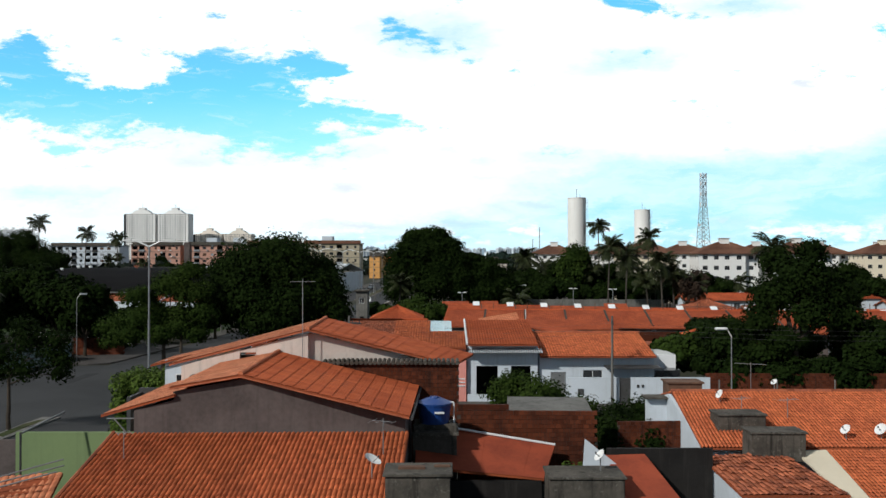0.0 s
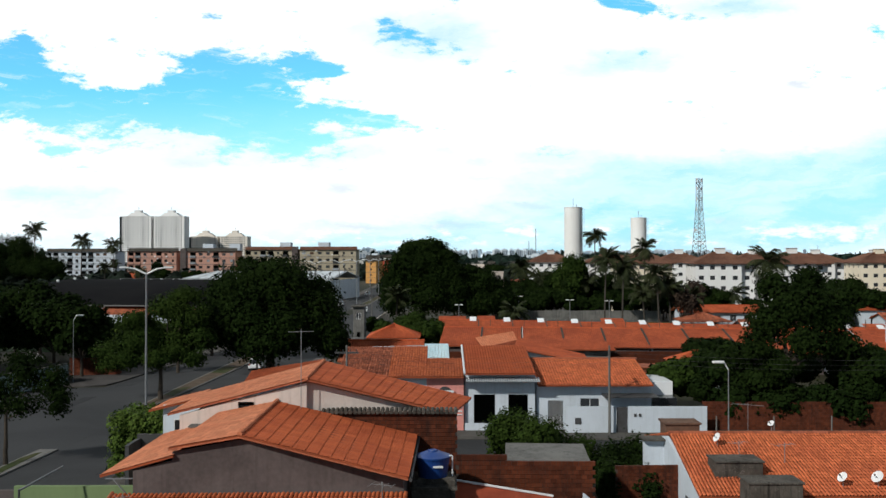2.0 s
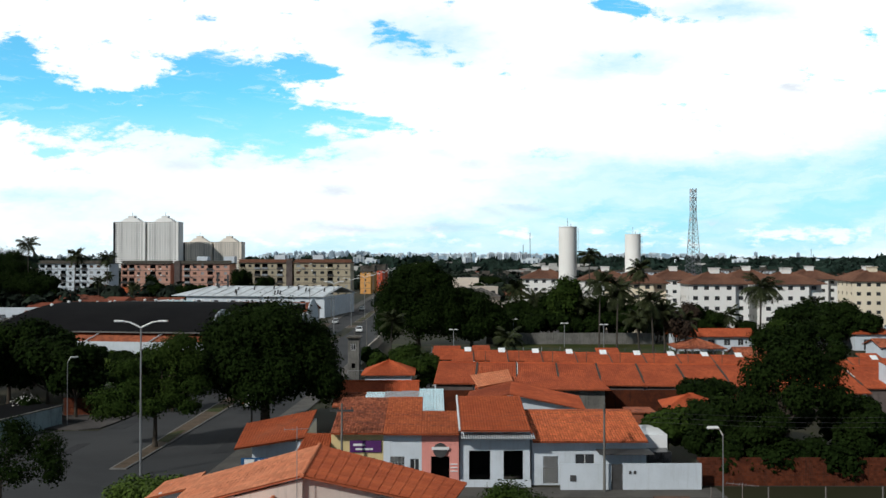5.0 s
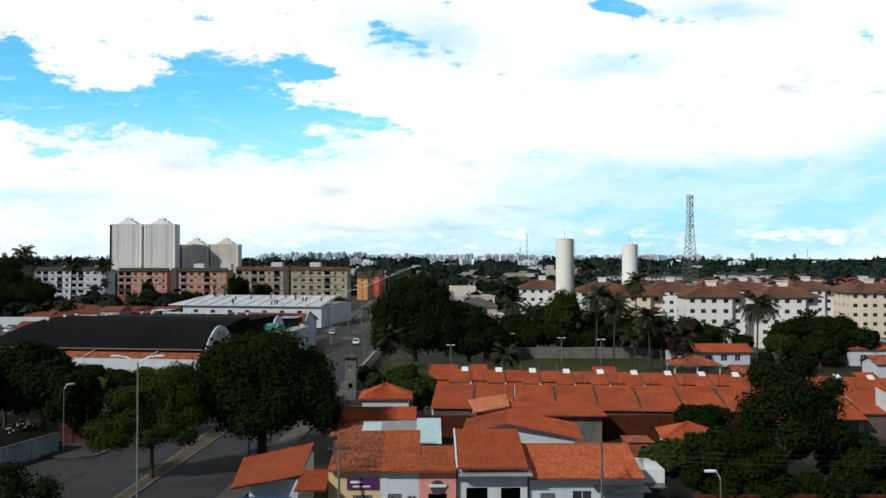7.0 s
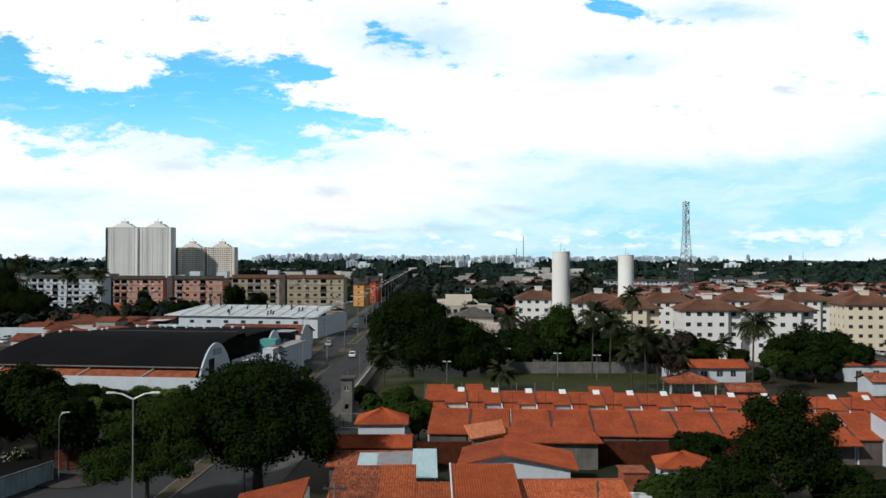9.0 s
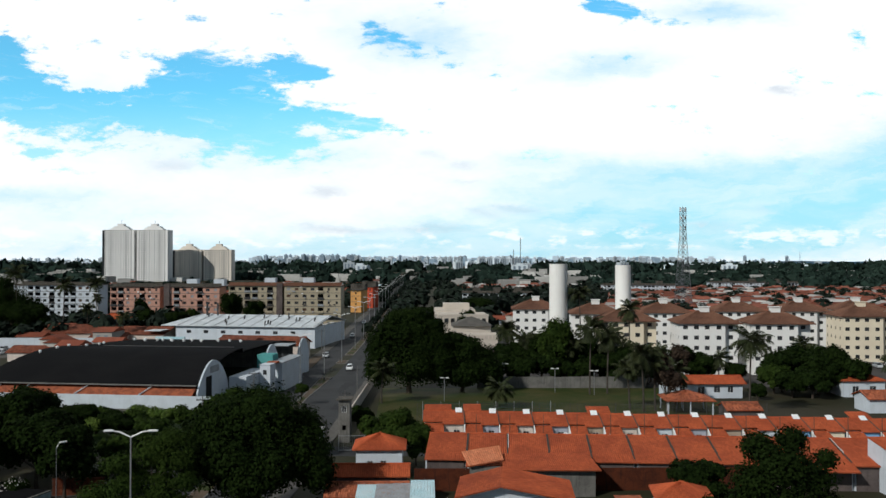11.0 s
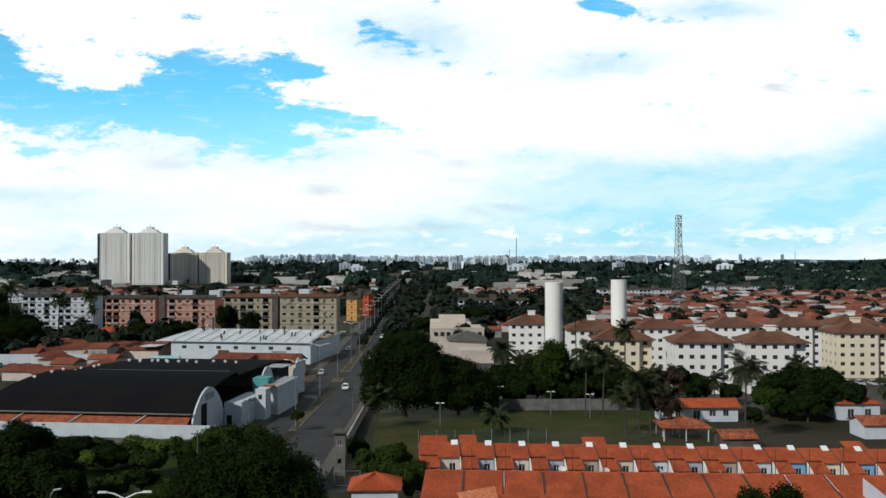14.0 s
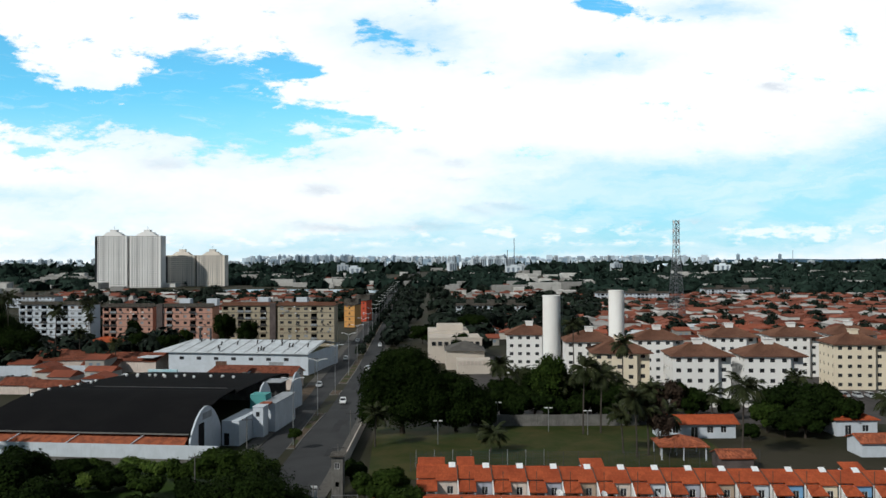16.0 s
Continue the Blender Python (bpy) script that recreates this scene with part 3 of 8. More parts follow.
bm = bmesh.new()
strip(RIGHT_EDGE, [(x + 2.6, y) for x, y in RIGHT_EDGE], 73, 127, 0.0, 0.15, bm)
strip(RIGHT_EDGE, [(x + 2.2, y) for x, y in RIGHT_EDGE], 138, 900, 0.0, 0.15, bm)
strip(RIGHT_EDGE, [(x + 2.6, y) for x, y in RIGHT_EDGE], -60, 61, 0.0, 0.15, bm)
strip([(x - 3.0, y) for x, y in LEFT_EDGE], LEFT_EDGE, 130, 900, 0.0, 0.15, bm)
prism(bm, [(-20, 71.6), (24, 70.6), (24, 73.6), (-20, 74.4)], 0.0, 0.16)
prism(bm, [(-20, 59.8), (90, 57.6), (90, 60.4), (-20, 62.4)], 0.0, 0.15)
solo("pavement", bm, "pavement", "grey cement pavement with broken edges", "pavement", kind="structure")
bm = bmesh.new()
prism(bm, [(-38.9, 100.5), (-38.4, 103), (-36.6, 121), (-42.5, 123), (-43.5, 112), (-62, 108), (-62, 102.2), (-44, 100.0), (-41, 99.6)], 0.0, 0.16)
prism(bm, [(-41.0, 46), (-40.6, 66), (-42, 71), (-45, 72.5), (-90, 73), (-90, 69), (-46, 68.5), (-44.6, 46)], 0.0, 0.15)
solo("pavement_corner", bm, "pavement_dark", "dark cement pavement round the street corner", "pavement", kind="structure")
bm = bmesh.new()
prism(bm, [(-36.5, 214), (-31.8, 214), (-30.9, 240), (-30.9, 264), (-33.6, 264), (-35.2, 238)], 0.15, 0.19)
solo("dirt_strip", bm, "sand", "bare brown earth along the pavement", "ground", kind="structure")
bm = bmesh.new()
prism(bm, [(-9, 152), (60, 151), (62, 198), (-10, 199)], 0.005, 0.05)
solo("sports_field", bm, "turf", "patchy dry grass field behind a fence", "field", kind="structure")
bm = bmesh.new()
prism(bm, [(-36, 134), (-36, 160), (-100, 173), (-100, 140)], 0.005, 0.06)
solo("weed_lot", bm, "weeds", "lot overgrown with bright green weeds", "ground", kind="structure")
bm = bmesh.new()
prism(bm, [(17, 200), (160, 196), (170, 330), (17, 340)], 0.005, 0.04)
solo("apartment_yard", bm, "pavement_dark", "paved yard between the apartment blocks", "ground", kind="structure")
bm = bmesh.new()
prism(bm, [(-240, 1010), (-40, 960), (-20, 1000), (-90, 1060), (-230, 1075)], 0.005, 0.3)
solo("lagoon", bm, "water", "pale flat lagoon beyond the trees", "water", kind="structure")

# ---- trees and palms ----
def ripple(p):
    """A smooth uneven field from -1 to 1 over points p."""
    x, y, z = p.T
    return (np.sin(1.7 * x + 1.3 * np.sin(1.1 * y + 0.4)) + np.sin(1.9 * y + 1.2 * np.sin(1.3 * z + 1.9)) + np.sin(1.6 * z + 1.4 * np.sin(1.2 * x + 2.7))) / 3


def leaf_cloud(lobes, count, size, seed, flat=0.75, shell=0.55):
    """Leaf sprays scattered through lobes (x, y, z, rx, ry, rz): each a folded pair of triangles."""
    rng = np.random.default_rng(seed)
    lobes = np.array(lobes, float)
    weight = (lobes[:, 3] * lobes[:, 4] * lobes[:, 5]) ** (2 / 3)
    which = rng.choice(len(lobes), count, p=weight / weight.sum())
    way = rng.normal(size=(count, 3))
    way[:, 2] = way[:, 2] * 0.9 + 0.15
    way /= np.linalg.norm(way, axis=1)[:, None]
    rad = shell + (1 - shell) * rng.random(count) ** 0.6
    rad *= 1 + 0.16 * np.clip(rng.normal(size=count), -1.6, 0.8)
    lump = 0.86 + 0.17 * ripple(way * 2.9 + which[:, None] * 3.1) + 0.12 * ripple(way * 7.5 + which[:, None] * 1.7)
    c = lobes[which, :3] + way * lobes[which, 3:] * (rad * lump)[:, None]
    n = way + rng.normal(scale=0.36, size=(count, 3))
    n[:, 2] += 0.35
    n /= np.linalg.norm(n, axis=1)[:, None]
    a = np.cross(n, rng.normal(size=(count, 3)))
    a /= np.linalg.norm(a, axis=1)[:, None]
    b = np.cross(n, a)
    s = size * 1.12 * rng.uniform(0.55, 1.25, count)[:, None]
    a, b = a * s, b * s * flat
    bend = n * s * 0.28
    p = np.stack([c - a - bend, c - b * 0.8, c + a - bend, c + b * 1.1], 1).reshape(-1, 3)
    base = np.arange(count)[:, None] * 4
    f = np.concatenate([base + np.array([0, 1, 3]), base + np.array([1, 2, 3])], 0)
    return p, f


def limb_mesh(trunk_h, trunk_r, lobes, seed, lean=(0, 0)):
    """A tapered trunk that forks into limbs, one towards each lobe."""
    rng = random.Random(seed)
    bm = bmesh.new()
    foot = Vector((0, 0, -0.1))
    mid = Vector((lean[0] * 0.5, lean[1] * 0.5, trunk_h * 0.55))
    fork = Vector((lean[0], lean[1], trunk_h))
    rod(bm, foot, (foot + mid) / 2 + Vector((rng.uniform(-0.05, 0.05), 0, 0)), trunk_r * 1.25, trunk_r, 9)
    rod(bm, (foot + mid) / 2, mid, trunk_r, trunk_r * 0.85, 9)
    rod(bm, mid, fork, trunk_r * 0.85, trunk_r * 0.72, 9)
    for lx, ly, lz, rx, ry, rz in lobes:
        end = Vector((lx, ly, lz))
        start = mid.lerp(fork, rng.uniform(0.5, 1.0))
        knee = start.lerp(end, 0.45) + Vector((rng.uniform(-0.3, 0.3), rng.uniform(-0.3, 0.3), rng.uniform(-0.1, 0.5)))
        rod(bm, start, knee, trunk_r * 0.5, trunk_r * 0.32, 7)
        rod(bm, knee, end, trunk_r * 0.32, trunk_r * 0.1, 6)
        for _ in range(3):
            tip = end + Vector((rng.uniform(-rx, rx), rng.uniform(-ry, ry), rng.uniform(-rz * 0.3, rz))) * 0.7
            rod(bm, knee.lerp(end, rng.uniform(0.3, 0.9)), tip, trunk_r * 0.14, trunk_r * 0.04, 5)
    return bm


def crown_lobes(r, h0, h1, n, seed, spread=0.62):
    """Lobes filling a rounded crown of radius r between the heights h0 and h1."""
    rng = random.Random(seed)
    mid, half = (h0 + h1) / 2, (h1 - h0) / 2
    out = [(0, 0, mid + half * 0.25, r * 0.62, r * 0.62, half * 0.72)]
    for k in range(n):
        ang = k * 2.399 + rng.uniform(-0.3, 0.3)
        lev = rng.uniform(-0.45, 0.62)
        reach = r * spread * math.sqrt(max(0.1, 1 - lev * lev)) * rng.uniform(0.8, 1.1)
        q = rng.uniform(0.34, 0.48)
        out.append((math.cos(ang) * reach, math.sin(ang) * reach, mid + lev * half, r * q, r * q, half * q * 1.05))
    return out


def tree(at, r, h0, h1, label, leaf="leaf_dark", seed=1, leaves=7000, size=0.30, trunk_r=0.3, lobes=None, count=9, shell=0.55, name="tree", lean=(0, 0), turn=0):
    lobes = lobes or crown_lobes(r, h0, h1, count, seed)
    ob = thing(name, at, turn, label, "tree")
    trunk_h = max(h0 + (h1 - h0) * 0.18, 0.5)
    part("trunk", limb_mesh(trunk_h, trunk_r, lobes, seed, lean), "bark", ob)
    p, f = leaf_cloud(lobes, leaves, size, seed, shell=shell)
    part("crown", raw("crown", p, f, leaf), leaf, ob)
    return ob


def palm(at, h, label, seed=1, fronds=22, length=2.9, leaf="palm_leaf", lean=0.5, r=0.17):
    """A coconut palm: a bowed trunk and arched fronds with hanging leaflets."""
    rng = random.Random(seed)
    ob = thing("palm_tree", at, rng.uniform(0, 360), label, "palm tree")
    bm = bmesh.new()
    pts = [Vector((lean * (k / 6) ** 2, 0, h * k / 6 - 0.1 * (k == 0))) for k in range(7)]
    for k in range(6):
        rod(bm, pts[k], pts[k + 1], r * (1.25 - 0.08 * k), r * (1.17 - 0.08 * k), 8)
    part("trunk", bm, "bark_palm", ob)
    top = pts[-1]
    verts, faces = [], []
    for i in range(fronds):
        az, el = i * 2.399 + rng.uniform(-0.2, 0.2), rng.uniform(-0.75, 1.25)
        out = Vector((math.cos(az), math.sin(az), 0))
        side = Vector((-math.sin(az), math.cos(az), 0))
        L = length * rng.uniform(0.85, 1.1)
        p, steps = top.copy(), 11
        for k in range(steps + 1):
            q = k / steps
            a = el - q * q * rng.uniform(1.15, 1.3)
            d = (out * math.cos(a) + Vector((0, 0, math.sin(a)))).normalized()
            nxt = p + d * (L / steps)
            wid = 0.035 * (1 - q) + 0.008
            k0 = len(verts)
            verts += [p - side * wid, p + side * wid, nxt + side * wid, nxt - side * wid]
            faces.append((k0, k0 + 1, k0 + 2, k0 + 3))
            if k > 0:
                ll = 1.0 * math.sin(math.pi * min(1, q * 0.85 + 0.12)) * length / 2.9
                for sgn in (-1, 1):
                    for sub in (0.0, 0.5):
                        s = p.lerp(nxt, sub)
                        e = s + side * sgn * ll * 0.72 + d * ll * 0.45 - Vector((0, 0, ll * rng.uniform(0.35, 0.75)))
                        k0 = len(verts)
                        verts += [s, s + d * 0.20, e + d * 0.05, e]
                        faces.append((k0, k0 + 1, k0 + 2, k0 + 3))
            p = nxt
    part("crown", raw("crown", verts, faces, leaf), leaf, ob)
    return ob


def shrub(at, r, h, label, leaf="leaf", seed=1, leaves=2500, size=0.22, name="bush"):
    rng = random.Random(seed)
    lobes = [(rng.uniform(-r, r) * 0.6, rng.uniform(-r, r) * 0.6, h * rng.uniform(0.4, 0.72), r * rng.uniform(0.4, 0.6), r * rng.uniform(0.4, 0.6), h * rng.uniform(0.28, 0.4)) for _ in range(7)]
    ob = thing(name, at, 0, label, "bush")
    part("trunk", limb_mesh(h * 0.3, 0.08 + r * 0.02, lobes, seed), "bark", ob)
    p, f = leaf_cloud(lobes, leaves, size, seed, shell=0.4)
    part("crown", raw("crown", p, f, leaf), leaf, ob)
    return ob


# the great tree beside the avenue
T1 = [(0, 0, 11.4, 7.0, 6.4, 4.9), (-5.2, -1.0, 8.6, 4.4, 4.2, 4.2), (5.4, -1.0, 8.2, 4.6, 4.4, 4.4), (-2.0, -4.4, 8.0, 4.2, 3.4, 3.6), (2.6, 3.6, 9.2, 4.4, 4.0, 4.0),
      (-3.6, 3.6, 9.6, 4.2, 4.0, 3.8), (2.2, -4.2, 7.4, 4.0, 3.4, 3.4), (5.6, 0.4, 11.0, 2.8, 2.8, 2.6), (-5.4, 0.6, 11.4, 2.8, 2.8, 2.6), (0.5, -0.5, 12.9, 4.0, 4.0, 2.5), (-7.2, -0.5, 6.4, 2.2, 2.2, 1.9), (7.6, -2, 6.0, 2.8, 2.6, 2.8), (0, -5, 6.2, 5.0, 3.0, 3.2)]
T1 = [(0.93 * x, 0.93 * y, 0.975 * z, 0.93 * a, 0.93 * b, 0.975 * c) for x, y, z, a, b, c in T1]
tree((-19.3, 98.2, 0), 9, 4, 17, "huge dense dark-green shade tree beside the avenue", seed=11, leaves=74000, size=0.18, trunk_r=0.55, lobes=T1, shell=0.5)
T2 = [(0.8, 0, 17.0, 4.2, 3.8, 2.7), (0, 0, 13.2, 6.2, 5.6, 5.4), (-5.4, -1, 10.6, 4.8, 4.4, 5.2), (4.8, -0.6, 11.0, 5.2, 4.6, 5.2), (4.6, 0, 14.8, 4.2, 3.8, 2.7), (-3.8, 0, 14.6, 3.6, 3.2, 2.6), (-6.4, -2, 5.6, 4.0, 3.6, 4.4), (1.0, -4, 6.6, 6.0, 3.8, 5.2), (0, 3.6, 11, 6, 4, 5), (-2.6, 0, 16.6, 3.6, 3.4, 2.6), (2.6, 0, 16.4, 3.6, 3.4, 2.7), (6.4, -2.4, 6.4, 4.8, 3.8, 5.0)]
tree((-3.6, 192, 0), 9.5, 2, 19, "tall dense dark-green mango tree at the field's edge", seed=12, leaves=56000, size=0.25, trunk_r=0.55, lobes=T2, shell=0.5)
T2B = [(0, 0, 8.6, 5.6, 5.0, 4.6), (-4.0, -1, 7.4, 4.4, 4.0, 4.6), (4.0, -0.6, 6.6, 4.6, 4.0, 4.4), (0, -3, 4.6, 5.6, 3.6, 3.6), (-2, 0, 11.4, 3.6, 3.4, 2.4), (6.4, -1, 4.4, 3.4, 3.2, 3.4)]
tree((8.4, 194, 0), 7.4, 1.6, 14.0, "dense dark-green mango tree at the field's edge", seed=13, leaves=26000, size=0.30, trunk_r=0.4, lobes=T2B)
# trees over the wall beside the street
T3 = [(0, 0, 10.6, 3.4, 3.2, 3.0), (-2.6, 0.4, 9.0, 2.5, 2.5, 2.2), (2.8, 0.2, 9.6, 2.6, 2.6, 2.2), (0.4, -1.6, 7.4, 2.6, 2.2, 2.0), (-1.6, 1.8, 12.2, 2.0, 2.0, 1.8), (1.2, 0.6, 13.0, 1.9, 1.9, 1.5), (3.8, -0.6, 7.0, 2.0, 2.0, 1.8), (-3.8, 0, 6.8, 2.0, 2.0, 1.9), (-2.0, -1.0, 5.0, 1.8, 1.8, 1.4), (4.4, 0.5, 11.2, 1.3, 1.3, 1.2)]
tree((32.6, 78.5, 0), 6, 4, 14.5, "tall loose-crowned green tree with a pale trunk behind a wall", leaf="leaf_dark", seed=21, leaves=26000, size=0.15, trunk_r=0.30, lobes=T3, shell=0.2, lean=(-0.8, 0))
tree((26.4, 81, 0), 3.4, 0.8, 7.0, "broad dark green tree behind the brick wall", leaf="leaf_dark", seed=22, leaves=12000, size=0.21, trunk_r=0.22)
tree((22.8, 84.5, 0), 3.0, 0.6, 5.4, "broad green tree behind the brick wall", leaf="leaf", seed=23, leaves=6000, size=0.30, trunk_r=0.2)
tree((38.6, 80, 0), 3.4, 1.5, 7.0, "dark green tree behind the brick wall", leaf="leaf_dark", seed=24, leaves=10500, size=0.21, trunk_r=0.22)
tree((43.5, 84, 0), 3.2, 1.0, 4.8, "dark green tree behind the brick wall", leaf="leaf_dark", seed=25, leaves=10500, size=0.21, trunk_r=0.22)
tree((36.0, 90, 0), 3.6, 1.0, 5.6, "dark green tree behind the brick wall", leaf="leaf_dark", seed=26, leaves=10500, size=0.21, trunk_r=0.22)
tree((32.5, 103.4, 0), 4.0, 0.8, 5.6, "bushy dark green tree in a back yard", leaf="leaf_dark", seed=27, leaves=11000, size=0.2, trunk_r=0.2)
tree((38.6, 77.6, 0), 3.0, 0.8, 6.6, "dark green tree behind the brick wall", leaf="leaf_dark", seed=127, leaves=10500, size=0.21, trunk_r=0.22)
tree((47.5, 79, 0), 3.6, 0.8, 5.6, "dark green tree behind the brick wall", leaf="leaf_dark", seed=128, leaves=10500, size=0.21, trunk_r=0.22)
tree((53.5, 81, 0), 3.6, 0.8, 5.0, "dark green tree behind the brick wall", leaf="leaf_dark", seed=129, leaves=10500, size=0.21, trunk_r=0.22)
tree((29.8, 79.8, 0), 3.0, 0.8, 6.2, "dark green tree behind the brick wall", leaf="leaf_dark", seed=130, leaves=9750, size=0.21, trunk_r=0.22)
shrub((20.4, 88, 0), 2.6, 3.2, "leafy green bush in a back yard", leaf="leaf_bright", seed=28)
shrub((29.0, 75.8, 0), 2.6, 3.6, "dark leafy bush against the brick wall", leaf="leaf_dark", seed=29, leaves=3500)
for i, x in enumerate((25.2, 33.0, 41.0, 45.0, 49.5, 54.0)):
    shrub((x, 76.2, 0), 2.6, 3.8, "dark leafy bush against the brick wall", leaf="leaf_dark", seed=230 + i, leaves=3500)
shrub((36.8, 76, 0), 2.6, 4.2, "dark leafy bush against the brick wall", leaf="leaf_dark", seed=30, leaves=3500)
# the trees on the median
T4 = [(-2.6, 0.4, 8.2, 2.6, 2.4, 1.5), (0.6, 0.6, 9.4, 2.8, 2.4, 1.8), (3.0, 0.4, 8.6, 2.6, 2.2, 1.8), (2.4, 0.8, 10.8, 2.2, 2.0, 1.2), (4.2, 0.2, 6.4, 2.0, 1.8, 1.6), (-2.0, 0, 5.9, 2.8, 2.6, 1.6), (-5.0, 0, 5.0, 2.4, 2.2, 1.5), (1.4, 0.4, 5.2, 2.6, 2.2, 1.6), (-3.2, -1.6, 4.3, 2.2, 2.0, 1.3), (0, -1.4, 4.4, 2.2, 2.0, 1.3), (-1.4, 0.6, 7.0, 2.2, 2.0, 1.2), (3.4, 0, 4.2, 1.8, 1.6, 1.1), (-5.6, 0.2, 3.6, 1.6, 1.4, 1.1), (1.4, 1.0, 6.6, 1.8, 1.6, 1.1)]
tree((-29.2, 90.2, 0.15), 5.8, 3.0, 8.2, "wide feathery green tree on the median", leaf="leaf", seed=31, leaves=40000, size=0.12, trunk_r=0.24, lobes=T4, shell=0.12)
T5 = [(1.3, 0, 6.4, 2.0, 1.8, 1.6), (-0.7, 0, 5.2, 1.9, 1.7, 1.5), (3.2, 0.2, 5.4, 1.8, 1.7, 1.5), (1.5, -1, 4.4, 1.8, 1.5, 1.2), (0.7, 0.6, 7.4, 1.4, 1.4, 1.0), (3.7, 0, 4.0, 1.2, 1.2, 0.9), (-1.1, 0.4, 3.9, 1.3, 1.2, 0.9), (3.4, 0.2, 6.4, 1.4, 1.3, 1.1), (4.0, -0.3, 4.8, 1.2, 1.2, 0.9)]
tree((-31.3, 62.2, 0.15), 3.6, 3.2, 8.4, "slim forked street tree with a feathery dark crown", leaf="leaf_dark", seed=32, leaves=8000, size=0.10, trunk_r=0.15, lobes=T5, shell=0.08)
tree((-25.2, 176.5, 0.15), 1.6, 1.4, 4.4, "small green tree on the median", leaf="leaf", seed=33, leaves=2500, size=0.2, trunk_r=0.1)
tree((-34.6, 147, 0), 4.6, 1.2, 7.4, "rounded dark green tree beside the avenue", leaf="leaf", seed=34, leaves=9000, size=0.28, trunk_r=0.25)
tree((-34.6, 131, 0), 3.4, 1.0, 5.6, "rounded dark green tree beside the avenue", leaf="leaf_dark", seed=35, leaves=8000, size=0.28, trunk_r=0.25)
tree((-34.0, 112, 0), 2.8, 1.5, 5.4, "rounded dark green tree beside the avenue", leaf="leaf_dark", seed=36, leaves=4000, size=0.26, trunk_r=0.2)
tree((-25.2, 127.0, 0.15), 5.4, 2.0, 11.6, "rounded dark green tree on the median", leaf="leaf", seed=37, leaves=22000, size=0.17, trunk_r=0.26, count=13)
# trees of the yards beyond the side street
# the yards by the side street
YARD_TREES_NEAR = [(-44.6, 107.5, 3.8, 10.0, "leaf_dark"), (-50.5, 113, 5.0, 10.6, "leaf_dark"), (-58, 118, 6.0, 12.0, "leaf_dark"), (-66, 122, 6.4, 13.0, "leaf_dark"), (-74, 130, 6.8, 13.4, "leaf_dark"), (-62, 134, 5.4, 10.5, "leaf_dark"),
    (-53, 126, 4.4, 8.0, "leaf_dark"), (-84, 126, 7.0, 13.0, "leaf_dark"), (-56.5, 103, 2.4, 4.2, "leaf"), (-57, 96, 4.0, 6.8, "leaf_dark"), (-68, 104, 5.0, 10.0, "leaf_dark"), (-44, 140, 3.2, 4.2, "leaf"),
    (-52, 146, 3.6, 4.2, "leaf_dark"), (-43.5, 122, 3.0, 5.4, "leaf"), (-53, 90, 3.0, 4.6, "leaf_dark"), (-60, 108, 5.0, 11.0, "leaf_dark")]
# the yards farther on and before the flats
YARD_TREES_FAR = [(-70, 112, 5.6, 11.0, "leaf_dark"), (-60, 150, 4.0, 5.0, "leaf_dark"), (-41, 128, 3.0, 4.6, "leaf_dark"), (-66, 146, 4.5, 5.6, "leaf_dark"), (-172, 338, 14.0, 25.5, "leaf_dark"), (-190, 330, 13.0, 23.0, "leaf_dark"),
    (-152, 322, 11.0, 20.5, "leaf_dark"), (-142, 312, 8.0, 15.0, "leaf_dark"), (-158, 300, 8.0, 16.0, "leaf_dark"), (-96, 336, 5.0, 10.0, "leaf_dark"), (-112, 346, 5.0, 10.0, "leaf_dark"), (-83, 372, 5.6, 16.3, "leaf_dark"),
    (-73, 371, 5.0, 12.5, "leaf_dark"), (-121.5, 372, 4.2, 13.5, "leaf_dark"), (-100, 374, 3.4, 9.0, "leaf")]
for i, (x, y, r, h, kind) in enumerate(YARD_TREES_NEAR + YARD_TREES_FAR):
    tree((x, y, 0), r, h * 0.12, h, "dense dark green yard tree" if kind == "leaf_dark" else "leafy green yard tree", leaf=kind, seed=40 + i, leaves=int(1900 * r), size=0.27, trunk_r=0.1 + 0.03 * r, count=12)
# shrubs and trees by the gate house and the small houses
tree((-4.8, 134.5, 0), 3.6, 0.6, 6.6, "leafy green tree behind the gate", leaf="leaf", seed=61, leaves=9000, size=0.2, trunk_r=0.2)
tree((-8.6, 137.5, 0), 2.6, 0.5, 5.0, "leafy green tree behind the gate", leaf="leaf", seed=62, leaves=4000, size=0.26, trunk_r=0.15)
tree((-1.4, 124.2, 0), 2.6, 0.6, 6.6, "trimmed round green tree beside a small house", leaf="leaf", seed=63, leaves=6500, size=0.22, trunk_r=0.15)
tree((-11.0, 146, 0), 2.4, 0.5, 4.8, "leafy dark green tree by the avenue wall", leaf="leaf_dark", seed=64, leaves=3500, size=0.26, trunk_r=0.15)
hd_ = thing("hedge", (-19.4, 57.2, 0.2), 0, "thick clipped bright green hedge beside the avenue", "hedge")
HEDGE = [(x, y, z, 1.0, 1.0, 1.0) for x in (-1.4, -0.3, 0.8, 1.9) for y in (-1.0, 0.4, 1.6) for z in (1.4, 2.8, 4.0)]
part("trunk", limb_mesh(1.2, 0.12, HEDGE[1::6], 65), "bark", hd_)
p, f = leaf_cloud(HEDGE, 22000, 0.11, 65, shell=0.75)
part("crown", raw("crown", p, f, "leaf_bright"), "leaf_bright", hd_)
shrub((6.6, 55.5, 0), 3.7, 5.2, "round green shrub behind a brick wall", leaf="leaf", seed=67, leaves=20000, size=0.11)
